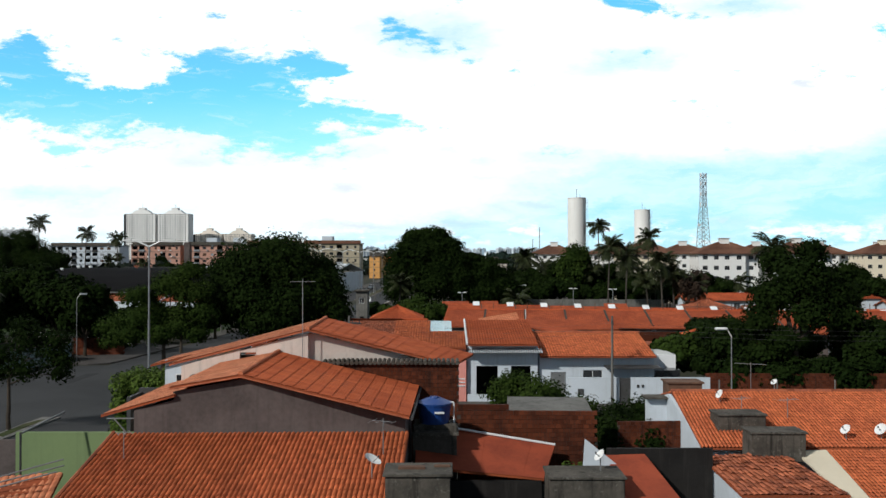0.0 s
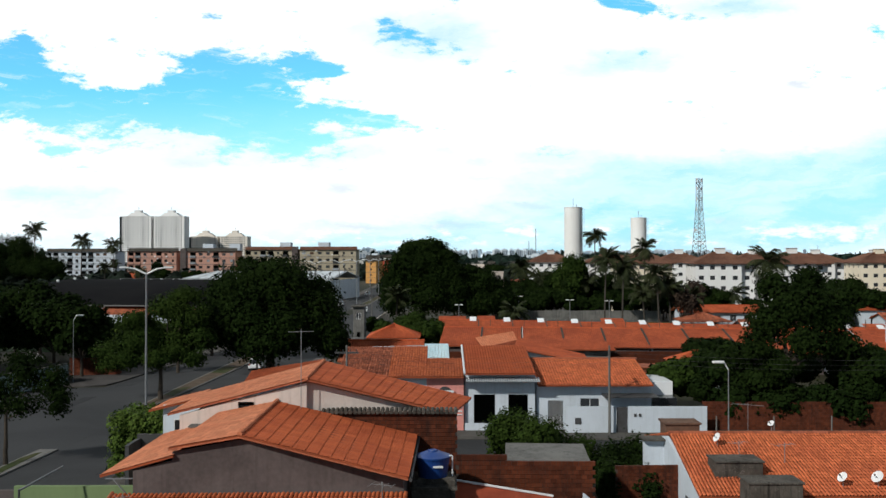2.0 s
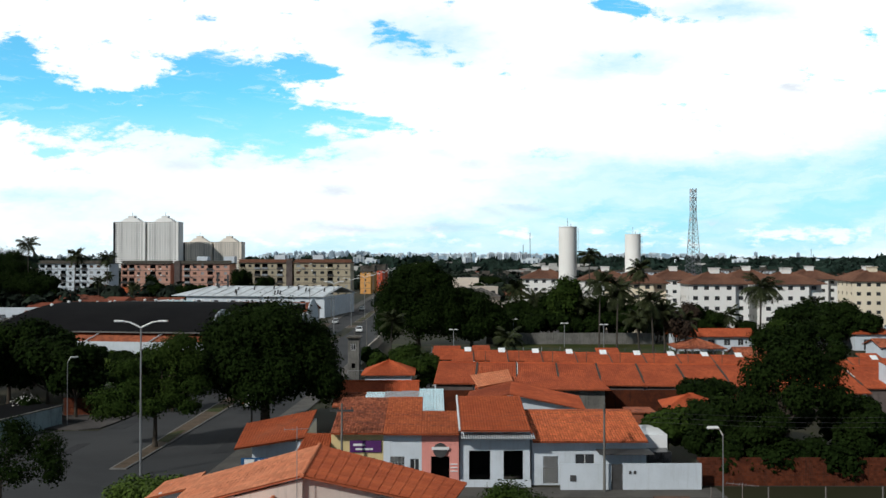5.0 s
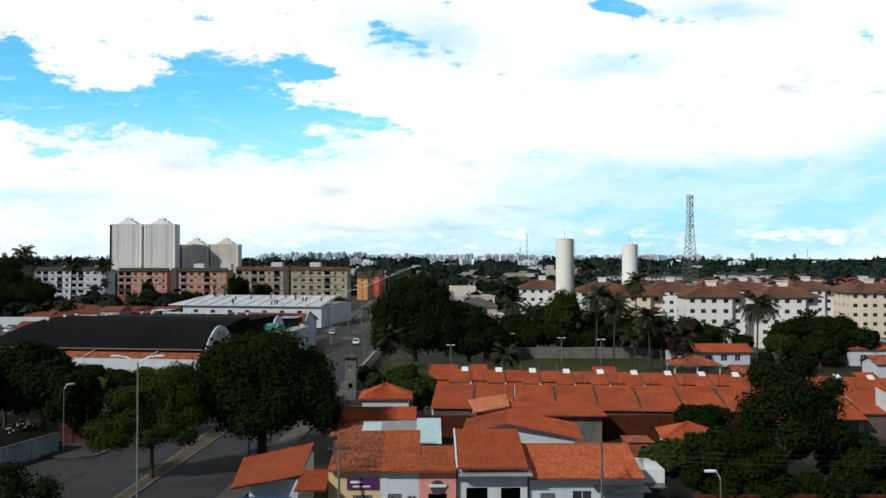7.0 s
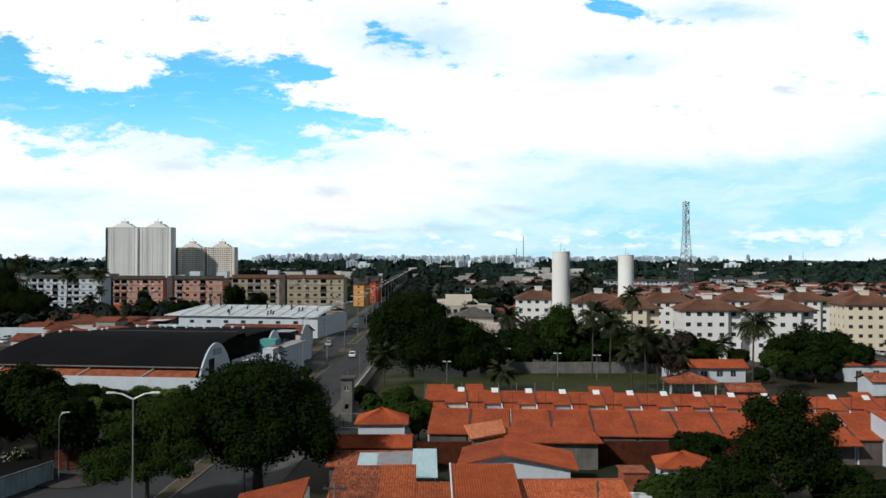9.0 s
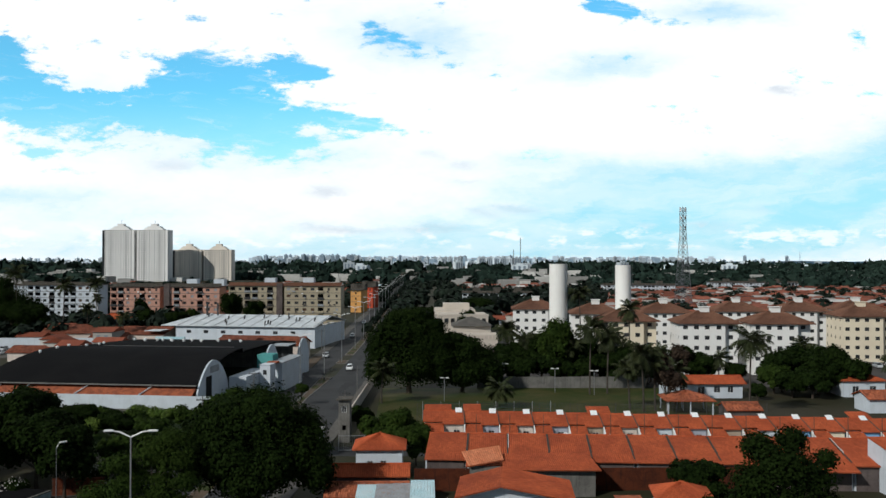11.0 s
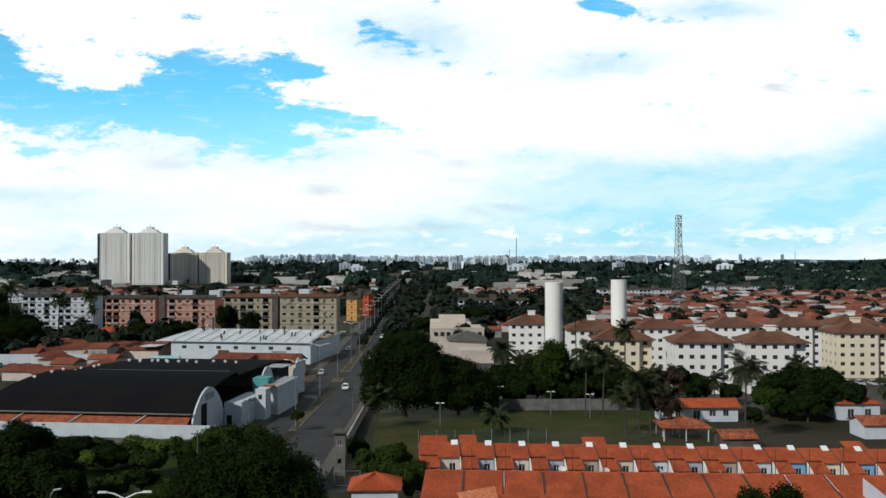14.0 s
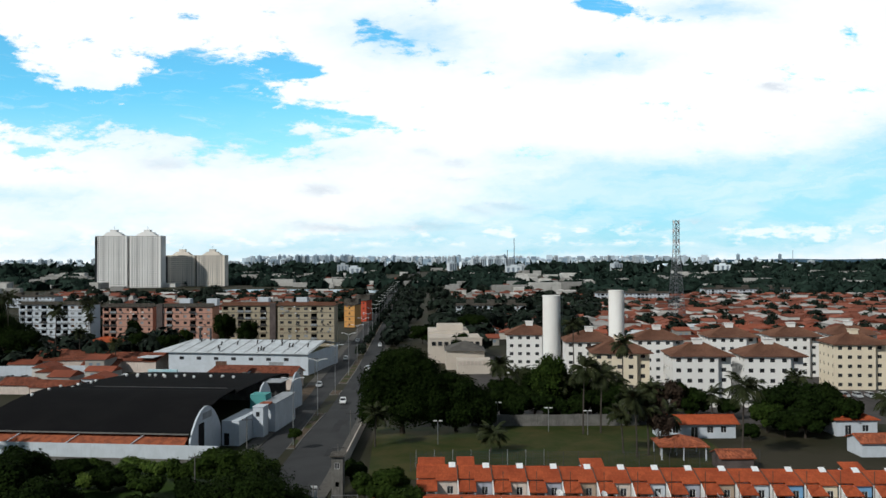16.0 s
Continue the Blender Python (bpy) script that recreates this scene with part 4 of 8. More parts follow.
shrub((7.6, 52.6, 0), 1.6, 3.6, "bright green shrub behind a brick wall", leaf="leaf_bright", seed=68, leaves=6000, size=0.10)
shrub((11.8, 54.0, 0), 3.0, 4.3, "dark green shrub beside a white house", leaf="leaf_dark", seed=69, leaves=14000, size=0.11)
shrub((10.6, 48.5, 0), 2.0, 3.6, "dark green shrub beside a white house", leaf="leaf_dark", seed=70, leaves=9000, size=0.11)
# palms
PALM = "coconut palm with drooping grey-green fronds"
# palms round the field
PALMS_NEAR = [(20.4, 214, 12.2, 3.4), (25.8, 217, 8.6, 3.2), (36.2, 189, 14.6, 3.6), (40.3, 190, 13.0, 3.6), (44.2, 209, 10.2, 3.6), (51.2, 215, 17.2, 3.4),
    (61.8, 163, 14.4, 4.0), (50.0, 203, 5.6, 3.4), (14.4, 172, 4.0, 3.2), (51.4, 176, 6.6, 3.4), (53.0, 236, 9.0, 3.0), (103, 186, 7.4, 3.6),
    (97, 218, 8.0, 3.0), (-148, 316, 25.0, 4.2), (-128, 308, 20.8, 3.8)]
# palms farther off
PALMS_FAR = [(-135, 358, 20.0, 4.0), (-58, 106, 8.0, 3.2), (-85, 160, 9.5, 3.2), (-9.0, 178, 6.8, 3.0), (42.5, 234.5, 20.8, 3.4), (24.2, 212, 10.0, 3.4),
    (48.2, 211, 8.6, 3.4), (55.0, 205, 7.4, 3.2), (34.0, 206, 9.4, 3.2), (103.5, 178, 7.0, 3.4), (70.0, 204, 6.4, 3.0), (-104, 300, 10, 2.6),
    (-128, 330, 11, 2.8), (-150, 400, 12, 2.8)]
for i, (x, y, h, L) in enumerate(PALMS_NEAR + PALMS_FAR):
    palm((x, y, 0), h, PALM, seed=80 + i, length=L * 1.12, fronds=30 if L > 3 else 24, lean=random.Random(i).uniform(-0.8, 0.9))
# trees round the field and the apartment blocks
# trees along the field
FIELD_TREES_NEAR = [(31.0, 208, 4.6, 12.4, "leaf_dark"), (36.4, 211, 4.6, 11.0, "leaf_dark"), (28.0, 206, 4.0, 8.0, "leaf_dark"), (60.4, 205, 3.6, 10.2, "leaf_dry"), (56.6, 207, 3.0, 9.4, "leaf_dry"), (66.6, 205, 3.4, 7.8, "leaf_dark"),
    (84.5, 196, 5.8, 11.0, "leaf_dark"), (91.0, 193, 5.6, 10.6, "leaf_dark"), (77.5, 190, 4.2, 7.2, "leaf"), (83, 183, 4.4, 6.6, "leaf_dark"), (70.5, 181.5, 2.0, 3.4, "leaf_dark"), (22.5, 203, 4.0, 7.4, "leaf_dark"),
    (44.0, 205, 3.6, 6.6, "leaf_dark"), (17.5, 206, 4.6, 8.4, "leaf_dark"), (60.5, 100, 4.6, 7.0, "leaf_dark"), (14.5, 322, 6.0, 11, "leaf_dark"), (26, 420, 9.0, 12, "leaf_dark"), (2.0, 390, 7, 9, "leaf_dark"),
    (40.4, 206, 3.6, 7.6, "leaf_dark"), (33.4, 203, 3.2, 6.0, "leaf_dark"), (49.0, 206, 3.4, 7.6, "leaf_dark")]
# trees before the apartment blocks
FIELD_TREES_FAR = [(53.0, 204, 3.2, 6.4, "leaf_dark"), (25.0, 209, 3.8, 8.6, "leaf_dark"), (63.6, 204, 2.6, 6.0, "leaf_dark"), (88, 202, 5.0, 9.6, "leaf_dark"), (74, 204, 3.0, 5.4, "leaf_dark"), (20, 209, 4.2, 10, "leaf_dark"),
    (28.5, 211, 4.6, 12, "leaf_dark"), (33, 213, 4.8, 13, "leaf_dark"), (39, 209, 4.4, 11.5, "leaf_dark"), (43, 212, 4, 9.5, "leaf_dark"), (47, 208, 3.8, 9, "leaf_dark"), (55, 209, 3.4, 8.6, "leaf_dry"),
    (62.5, 208, 3.6, 9.4, "leaf_dark"), (22, 203.5, 3.4, 6.5, "leaf_dark"), (30, 203, 3.4, 7, "leaf_dark"), (37, 203, 3.2, 6.5, "leaf_dark"), (80.5, 193, 5.2, 9.5, "leaf_dark"), (87, 189, 5.2, 9.8, "leaf_dark"),
    (93.5, 187, 4.6, 8.8, "leaf_dark"), (79, 184, 3.6, 6.2, "leaf_dark")]
for i, (x, y, r, h, kind) in enumerate(FIELD_TREES_NEAR + FIELD_TREES_FAR):
    tree((x, y, 0), r, h * 0.12, h, {"leaf_dry": "thin brownish half-dry tree", "leaf": "leafy green tree beside the field", "leaf_bright": "leafy bright green tree beside the field"}.get(kind, "dense dark green tree"), leaf=kind, seed=120 + i, leaves=int((650 if kind == "leaf_dry" else 1250) * r), size=0.34, trunk_r=0.1 + 0.03 * r, shell=0.2 if kind == "leaf_dry" else 0.5, count=11)
for i, (x, y, r, h, kind) in enumerate([(-46, 152, 3.2, 3.8, "leaf_bright"), (-52, 155, 3.4, 3.6, "leaf_bright"), (-58, 157, 3.2, 3.0, "leaf"), (-64, 154, 3.4, 3.4, "leaf_bright"), (-71, 157, 3.6, 3.6, "leaf"), (-49, 148, 3.4, 4.2, "leaf"), (-40.5, 150, 3.2, 4.4, "leaf"), (-56, 148, 3.0, 3.2, "leaf_bright"), (-78, 160, 3.6, 3.6, "leaf")]):
    shrub((x, y, 0), r, h, "rank green scrub on the empty lot", leaf=kind, seed=330 + i, leaves=3500, size=0.26)
for i, (x, y) in enumerate([(-49.5, 104.5), (-54.5, 103.5), (-43.4, 113.5), (-46.5, 117)]):
    ob = shrub((x, y, 0), 1.9, 3.6, "dark bush with many pale blossoms", leaf="leaf_dark", seed=350 + i, leaves=2200, size=0.2)
    p, f = leaf_cloud([(0, 0, 2.3, 1.8, 1.8, 1.4)], 110, 0.10, 360 + i, shell=0.85)
    part("blossoms", raw("blossoms", p, f, "flower"), "flower", ob, "pale pink and white blossoms")

# ---- the near houses ----
def brick_wall(name, a, b, z0, z1, label, thick=0.18, seed=1, bl=0.24, bh=0.20, limit=300, ragged=False, parent=None):
    """A wall of hollow clay bricks from a to b (x, y): mortar behind, a brick a piece in front."""
    a, b = Vector((*a, 0)), Vector((*b, 0))
    L = (b - a).length
    ang = math.degrees(math.atan2(b.y - a.y, b.x - a.x))
    ob = parent or thing(name, (a.x, a.y, 0), ang, label, "wall", kind="structure")
    core = boxes((0, 0.02, z0, L, thick - 0.02, z1 - 0.02))
    core = part("wall_core", core, "mortar", ob)
    rng = random.Random(seed)
    me = mesh_of("brick", boxes((0, 0, 0, bl - 0.018, thick, bh - 0.016)), "brick")
    rest, n = bmesh.new(), 0
    rows = int((z1 - z0) / bh)
    for r in range(rows):
        z = z1 - (r + 1) * bh
        x = -(r % 2) * bl / 2
        while x < L - 0.05:
            if x > -0.05:
                if n < limit and z > z0 - 0.01:
                    o = new("brick", me)
                    o.parent = core
                    o.matrix_basis = pose(x, rng.uniform(-0.012, 0.006), z)
                else:
                    box(rest, x, rng.uniform(-0.01, 0.006), z, x + bl - 0.018, thick, z + bh - 0.016)
                n += 1
            x += bl
    if len(rest.verts):
        part("brick_courses", rest, "brick", core, kind="stuff")
    else:
        rest.free()
    return ob


def antenna(at, h, turn=0, bars=5, span=1.0, label="thin metal television antenna on a pole"):
    ob = thing("antenna", at, turn, label, "antenna")
    part("pole", rods([((0, 0, -0.1), (0, 0, h), 0.022)]), "metal_grey", ob)
    boom = part("boom", rods([((-span / 2, 0, h - 0.12), (span / 2, 0, h - 0.12), 0.014)]), "metal_grey", ob)
    for k in range(bars):
        x = -span / 2 + span * k / max(1, bars - 1)
        l = 0.42 - 0.05 * k
        part("element", rods([((x, -l, h - 0.12), (x, l, h - 0.12), 0.008)], 5), "metal_grey", boom)
    return ob


def dish(at, r, turn, tilt=35, label="white satellite dish on a short mast"):
    ob = thing("satellite_dish", at, turn, label, "satellite dish")
    part("mast", rods([((0, 0, -0.15), (0, 0, 0.55), 0.025)]), "metal_grey", ob)
    verts, faces, rings, seg = [(0, 0, 0)], [], 4, 18
    for i in range(1, rings + 1):
        q = r * i / rings
        verts += [(q * math.cos(2 * math.pi * k / seg), q * math.sin(2 * math.pi * k / seg), 0.28 * q * q / r) for k in range(seg)]
    for k in range(seg):
        faces.append((0, 1 + k, 1 + (k + 1) % seg))
        for i in range(rings - 1):
            o = 1 + i * seg
            faces.append((o + k, o + seg + k, o + seg + (k + 1) % seg, o + (k + 1) % seg))
    me = raw("bowl", verts, faces, "dish_white", True)
    bowl = part("bowl", me, "dish_white", ob)
    bowl.matrix_basis = pose(0, 0, 0.6, 90 - tilt, 0, 0)
    arm = part("arm", rods([((0, -0.02, 0.55), (0, -r * 0.75, 0.6 + r * 0.45), 0.014)]), "metal_grey", ob)
    part("receiver", boxes((-0.04, -r * 0.8, 0.56 + r * 0.45, 0.04, -r * 0.7, 0.66 + r * 0.45)), "metal_dark", arm)
    return ob


def water_box(at, w_, d, h, label, turn=0, lid="concrete_old"):
    """A concrete roof tank with a thicker slab on top."""
    ob = thing("water_tank", at, turn, label, "water tank")
    bm = boxes((0, 0, 0, w_, d, h))
    bmesh.ops.bevel(bm, geom=bm.edges[:], offset=0.03, segments=2, affect="EDGES")
    part("body", bm, "concrete_old", ob)
    bm = boxes((-0.08, -0.08, h, w_ + 0.08, d + 0.08, h + 0.10))
    bmesh.ops.bevel(bm, geom=bm.edges[:], offset=0.025, segments=2, affect="EDGES")
    part("lid", bm, lid, ob)
    return ob


# the long house with the beige gable
ha = thing("house", (0, 0, 0), 0, "wide house with low orange tiled gable roof, beige end wall", "house", "houses beside the avenue")
gw = bmesh.new()
A_GABLE = [(-13.0, 0), (0.2, 0), (0.2, 7.02), (-6.7, 8.80), (-13.0, 7.18)]
gable_wall(gw, [(-13.0, 0), (-10.1, 0), (-10.1, 8.0), (-13.0, 7.18)], 42.86, 43.1)
gable_wall(gw, [(-9.3, 0), (-6.7, 0), (-6.7, 8.80), (-9.3, 8.13)], 42.86, 43.1)
gable_wall(gw, [(-10.1, 0), (-9.3, 0), (-9.3, 7.22), (-10.1, 7.22)], 42.86, 43.1)
gable_wall(gw, [(-10.1, 7.85), (-9.3, 7.85), (-9.3, 8.13), (-10.1, 7.93)], 42.86, 43.1)
box(gw, -0.05, 44.6, 0, 0.2, 49.4, 6.9)
box(gw, -13.0, 43.1, 0, -12.75, 49.4, 6.9)
box(gw, -13.0, 49.15, 0, 0.2, 49.4, 7.0)
part("wall", gw, "plaster_beige", ha)
gw = bmesh.new()
gable_wall(gw, [(-6.7, 0), (0.2, 0), (0.2, 7.02), (-6.7, 8.80)], 43.1, 43.35)
bmesh.ops.rotate(gw, cent=(-6.7, 43.1, 0), matrix=Matrix.Rotation(radians(8.5), 3, "Z"), verts=gw.verts)
part("wall", gw, "plaster_beige", ha)
part("room_floor", boxes((-12.7, 43.9, 6.6, -0.1, 49.1, 6.7)), "opening_shade", ha)
wing = boxes((-15.2, 47.2, 0, -13.02, 47.4, 6.95), (-15.2, 47.4, 0, -15.0, 50.2, 6.9))
part("wing_wall", wing, "plaster_white", ha, "white painted side wing wall")
window(ha, -14.6, -13.6, 4.9, 6.2, 47.12, "window_white", 2, 0.07)
# left slopes get the paler tile, their sunlight put into the colour
tiled(ha, [(-13.6, 42.85, 7.28), (-6.7, 42.7, 9.02), (-6.7, 49.4, 9.10), (-13.6, 49.4, 7.28)], "tile_pale_sunlit", 0.24, 0.62, 3, name="roof_slope", step=0.012, amp=0.014, wide=0.985, jig=0.0015)
tiled(ha, [(-15.9, 46.9, 6.72), (-13.5, 46.9, 7.30), (-13.5, 50.6, 7.30), (-15.9, 50.6, 6.72)], "tile_pale_sunlit", 0.24, 0.62, 4, name="roof_slope", step=0.012, amp=0.014, wide=0.985, jig=0.0015)
tiled(ha, [(0.62, 43.9, 7.12), (1.7, 48.6, 7.12), (-6.7, 49.4, 9.10), (-6.7, 42.7, 9.02)], "tile_painted", 0.52, 0.56, 5, name="roof_slope", step=0.024, amp=0.022, wide=0.98, jig=0.002)
ridge_cap(ha, (-6.7, 42.7, 9.05), (-6.7, 49.4, 9.13), "tile_pale_sunlit", 0.10)
part("verge_board", rods([((-6.7, 42.68, 8.94), (0.62, 43.86, 7.02), 0.03), ((-6.7, 42.68, 8.94), (-13.6, 42.83, 7.2), 0.03)]), "tile_worn", ha)
part("lean_to_roof", boxes((-12.4, 42.2, 6.7, -8.2, 42.84, 6.78)), "cement", ha, "small grey lean-to roof against the gable")
part("lean_to_wall", boxes((-12.3, 42.3, 4.0, -8.3, 42.5, 6.7)), "brick", ha)
part("downpipe", rods([((0.75, 43.9, 3.2), (0.75, 43.9, 7.0), 0.05)]), "cement", ha)
antenna((-6.9, 42.4, 6.9), 4.6, 12, 4, 1.2)

# brick wall with a row of half-round tiles along its top
brick_wall("wall_brick_back", (-5.9, 43.05), (0.75, 43.05), 2.4, 7.3, "unplastered red brick wall with a tiled coping", seed=3)
cp = thing("wall_coping", (0, 0, 0), 0, "grey half-round coping tiles along a brick wall", "coping", kind="structure")
for k in range(30):
    x = -5.9 + k * 0.228
    bm = bmesh.new()
    rod(bm, (x, 42.85, 7.33), (x, 43.38, 7.42), 0.11, 0.10, 8)
    part("coping_tile", bm, "concrete_old", cp)

# the house with the dark cement gable
hb = thing("house", (0, 0, 0), 0, "house with an orange painted tile roof and dark stained cement gable", "house", "houses beside the avenue")
gw = bmesh.new()
gable_wall(gw, [(-12.6, 0), (-1.55, 0), (-1.55, 6.05), (-8.2, 7.62), (-11.0, 7.10), (-11.0, 6.75), (-12.6, 6.35)], 35.2, 35.45)
box(gw, -1.8, 35.45, 0, -1.55, 42.6, 6.0)
box(gw, -12.6, 35.45, 0, -12.35, 42.6, 6.2)
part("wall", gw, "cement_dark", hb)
# sun side again in the paler tile, right slope in the darker one
tiled(hb, [(-11.1, 35.0, 7.33), (-8.2, 34.95, 7.84), (-8.15, 42.8, 7.90), (-11.1, 42.8, 7.33)], "tile_pale_sunlit", 0.24, 0.62, 6, name="roof_slope", step=0.012, amp=0.014, wide=0.985, jig=0.0015)
tiled(hb, [(-13.95, 35.2, 6.16), (-10.9, 35.0, 7.02), (-10.9, 43.4, 7.02), (-13.95, 43.4, 6.16)], "tile_pale_sunlit", 0.24, 0.62, 7, name="roof_slope", step=0.012, amp=0.014, wide=0.985, jig=0.0015)
tiled(hb, [(-1.35, 34.4, 6.26), (-1.22, 43.0, 6.18), (-8.15, 42.8, 7.90), (-8.2, 34.95, 7.84)], "tile_painted", 0.52, 0.56, 8, name="roof_slope", step=0.024, amp=0.022, wide=0.98, jig=0.002)
ridge_cap(hb, (-8.2, 34.95, 7.88), (-8.15, 42.8, 7.94), "tile_pale_sunlit", 0.10)
part("verge_board", rods([((-8.2, 34.92, 7.74), (-1.35, 34.36, 6.16), 0.03), ((-8.2, 34.92, 7.74), (-11.1, 34.97, 7.24), 0.03)]), "tile_worn", hb)
part("gutter", rods([((-1.25, 34.4, 6.14), (-1.12, 43.0, 6.06), 0.07)]), "metal_dark", hb)
part("strut", rods([((-13.4, 35.2, 6.0), (-12.6, 35.2, 5.1), 0.03), ((-13.7, 35.2, 6.02), (-12.6, 35.2, 6.02), 0.03)]), "metal_grey", hb)

# the tiled roof below
hc = thing("house", (0, 0, 0), 0, "house with a red-orange barrel tile roof sloping down", "house", "houses beside the avenue")
C = [(-13.7, 25.0, 2.70), (-1.75, 25.0, 2.70), (-1.38, 35.1, 5.46), (-13.35, 35.1, 5.40)]
bm = bmesh.new()
slab(bm, C, 0.1)
deck = part("roof_slope", bm, "tile_pan_shaded", hc)
part("wall", boxes((-13.2, 25.8, 0, -13.0, 35.0, 2.6), (-2.2, 25.8, 0, -2.0, 35.0, 2.6), (-13.0, 25.8, 0, -2.2, 26.0, 2.6)), "plaster_white", hc)
verts, faces, count, per = tile_grid(C, 0.185, 0.38, amp=0.055, step=0.034, seed=9, lift=0.012, wide=0.86)
nr = max(1, round(np.linalg.norm(np.array(C[3]) - np.array(C[0])) / 0.38))
tl = verts.reshape(count, per, 3)
mid = tl.mean(1)
pick = [i for i in range(count) if 29.8 < mid[i, 1] < 35.2 and -7.2 < mid[i, 0] < -1.2][:300]
chosen = set(pick)
ref = tl[pick[0]] - tl[pick[0]].mean(0)
one = raw("tile", ref, faces[:per // 2 - 1], "tile", True)
for i in pick:
    o = new("tile", one)
    o.parent = deck
    o.matrix_basis = Matrix.Translation(mid[i].tolist())
keep = [i for i in range(count) if i not in chosen]
part("roof_tiles", raw("roof_tiles", tl[keep].reshape(-1, 3), (np.arange(len(keep))[:, None, None] * per + faces[:per // 2 - 1][None]).reshape(-1, 4), "tile", True), "tile", deck, kind="stuff")
part("verge_tiles", rods([((-13.72, 25.0, 2.76), (-13.38, 35.1, 5.47), 0.08)]), "tile_worn", hc)
antenna((-12.2, 33.0, 4.9), 1.1, 30, 3, 0.5)
antenna((-2.3, 33.2, 4.9), 1.5, -20, 4, 0.9)
dish((-2.6, 31.6, 4.55), 0.34, 70, 60, "grey weathered satellite dish on the tiles")
water_box((-1.9, 28.3, 3.3), 2.15, 1.5, 2.1, "weathered grey concrete water tank beside the tiles")
solo("roof_debris", boxes((-1.5, 28.9, 5.5, -0.6, 29.15, 5.58), (-0.3, 29.2, 5.5, 0.25, 29.35, 5.56)), "metal_rust", "broken tiles lying on the tank lid", "debris")

# blue tank on its stand
ob = thing("water_drum", (-0.4, 39.7, 5.0), 0, "round blue plastic water tank with a lid", "water tank")
bm = bmesh.new()
for z0, z1, r0, r1 in [(0.0, 0.85, 0.66, 0.78), (0.85, 0.93, 0.82, 0.82)]:
    rod(bm, (0, 0, z0), (0, 0, z1), r0, r1, 28)
part("body", bm, "tank_blue", ob)
bm = bmesh.new()
rod(bm, (0, 0, 0.93), (0, 0, 1.12), 0.80, 0.34, 28)
rod(bm, (0, 0, 1.12), (0, 0, 1.18), 0.22, 0.20, 20)
part("lid", bm, "tank_blue", ob)
part("label_band", boxes((0.02, -0.79, 0.52, 0.46, -0.70, 0.60)), "sign_white", ob, "pale printed band")
part("pipe", rods([((0.9, -0.2, -0.2), (0.9, -0.2, 0.95), 0.035), ((0.75, -0.2, 0.95), (0.9, -0.2, 0.95), 0.035), ((-1.0, -0.2, 0.9), (-0.75, -0.2, 0.9), 0.04)]), "sign_white", ob)
solo("tank_stand", boxes((-1.35, 38.7, 2.4, 0.62, 40.6, 4.6), (-1.4, 38.6, 4.6, 0.7, 40.7, 4.74), (-1.3, 38.8, 4.74, -1.1, 40.5, 5.0), (0.35, 38.8, 4.74, 0.6, 40.5, 5.0), (-1.1, 39.2, 4.74, 0.35, 40.2, 5.0)), "concrete_old", "dark stained concrete stand under the blue tank", "stand")

# low roof of sheet tiles
hf = thing("lean_to", (0, 0, 0), 0, "lean-to with an orange painted sloping roof and white flashing", "lean-to")
# roof colour darkened to hold the shade of the gabled house beside it
tiled(hf, [(-1.2, 37.4, 3.55), (4.4, 37.7, 2.92), (5.3, 41.0, 3.62), (-1.28, 41.2, 4.66)], "roof_red_brown", 0.95, 3.4, 12, name="roof_slope", amp=0.008, step=0.006, jig=0.003, wide=0.995)
part("flashing", rods([((0.66, 41.02, 4.44), (5.32, 41.0, 3.68), 0.06)]), "sign_white", hf, "white painted flashing")
part("wall", boxes((-1.1, 37.6, 0, 4.3, 37.8, 2.85)), "wall_near_black", hf)
brick_wall("wall_brick_yard", (0.72, 41.9), (7.25, 41.7), 1.6, 5.15, "long unplastered red brick yard wall", seed=4, bl=0.27, bh=0.21)
solo("wall_brick_step", boxes((0.72, 41.92, 5.16, 3.2, 42.08, 5.42)), "brick", "raised course along a brick wall", "wall", kind="structure")
sl = thing("flat_roof", (0, 0, 0), 0, "flat grey cement roof behind the brick wall", "roof")
bm = bmesh.new()
slab(bm, [(3.1, 42.1, 5.06), (7.3, 42.0, 5.0), (7.5, 45.6, 5.16), (3.4, 45.6, 5.22)], 0.12)
part("slab", bm, "cement", sl)
part("wall", boxes((3.4, 45.2, 0, 7.3, 45.4, 5.0)), "cement", sl)
gm = bmesh.new()
gable_wall(gm, [(6.4, 4.4), (7.9, 3.2), (7.9, 3.0), (6.3, 3.0)], 38.9, 39.0)
solo("white_gable", gm, "plaster_white", "white painted triangular gable end", "gable", kind="structure")
water_box((4.35, 35.1, 1.8), 3.05, 1.9, 1.75, "dark mossy concrete water tank", lid="concrete_old")
shrub((6.0, 39.8, 1.4), 0.9, 1.9, "leafy plant growing over a roof edge", leaf="leaf_bright", seed=71, leaves=900, size=0.13)
shrub((3.0, 33.6, 0), 1.6, 2.6, "leafy shrub below the low roof", leaf="leaf", seed=72, leaves=2000, size=0.15)
dish((6.6, 36.2, 3.66), 0.28, -75, 40, "old grey satellite dish leaning on a tank")
he = thing("lean_to", (0, 0, 0), 0, "lean-to with a faded orange sheet roof", "lean-to")
tiled(he, [(7.6, 34.2, 2.2), (10.0, 34.4, 2.3), (9.3, 39.8, 3.5), (7.5, 39.8, 3.45)], "roof_red_brown", 0.95, 3.0, 13, name="roof_slope", amp=0.004, step=0.012, jig=0.002, wide=0.998)
solo("wall_dark_yard", boxes((7.6, 40.0, 0, 12.5, 40.2, 3.72)), "wall_near_black", "near-black cement yard wall", "wall", kind="structure")
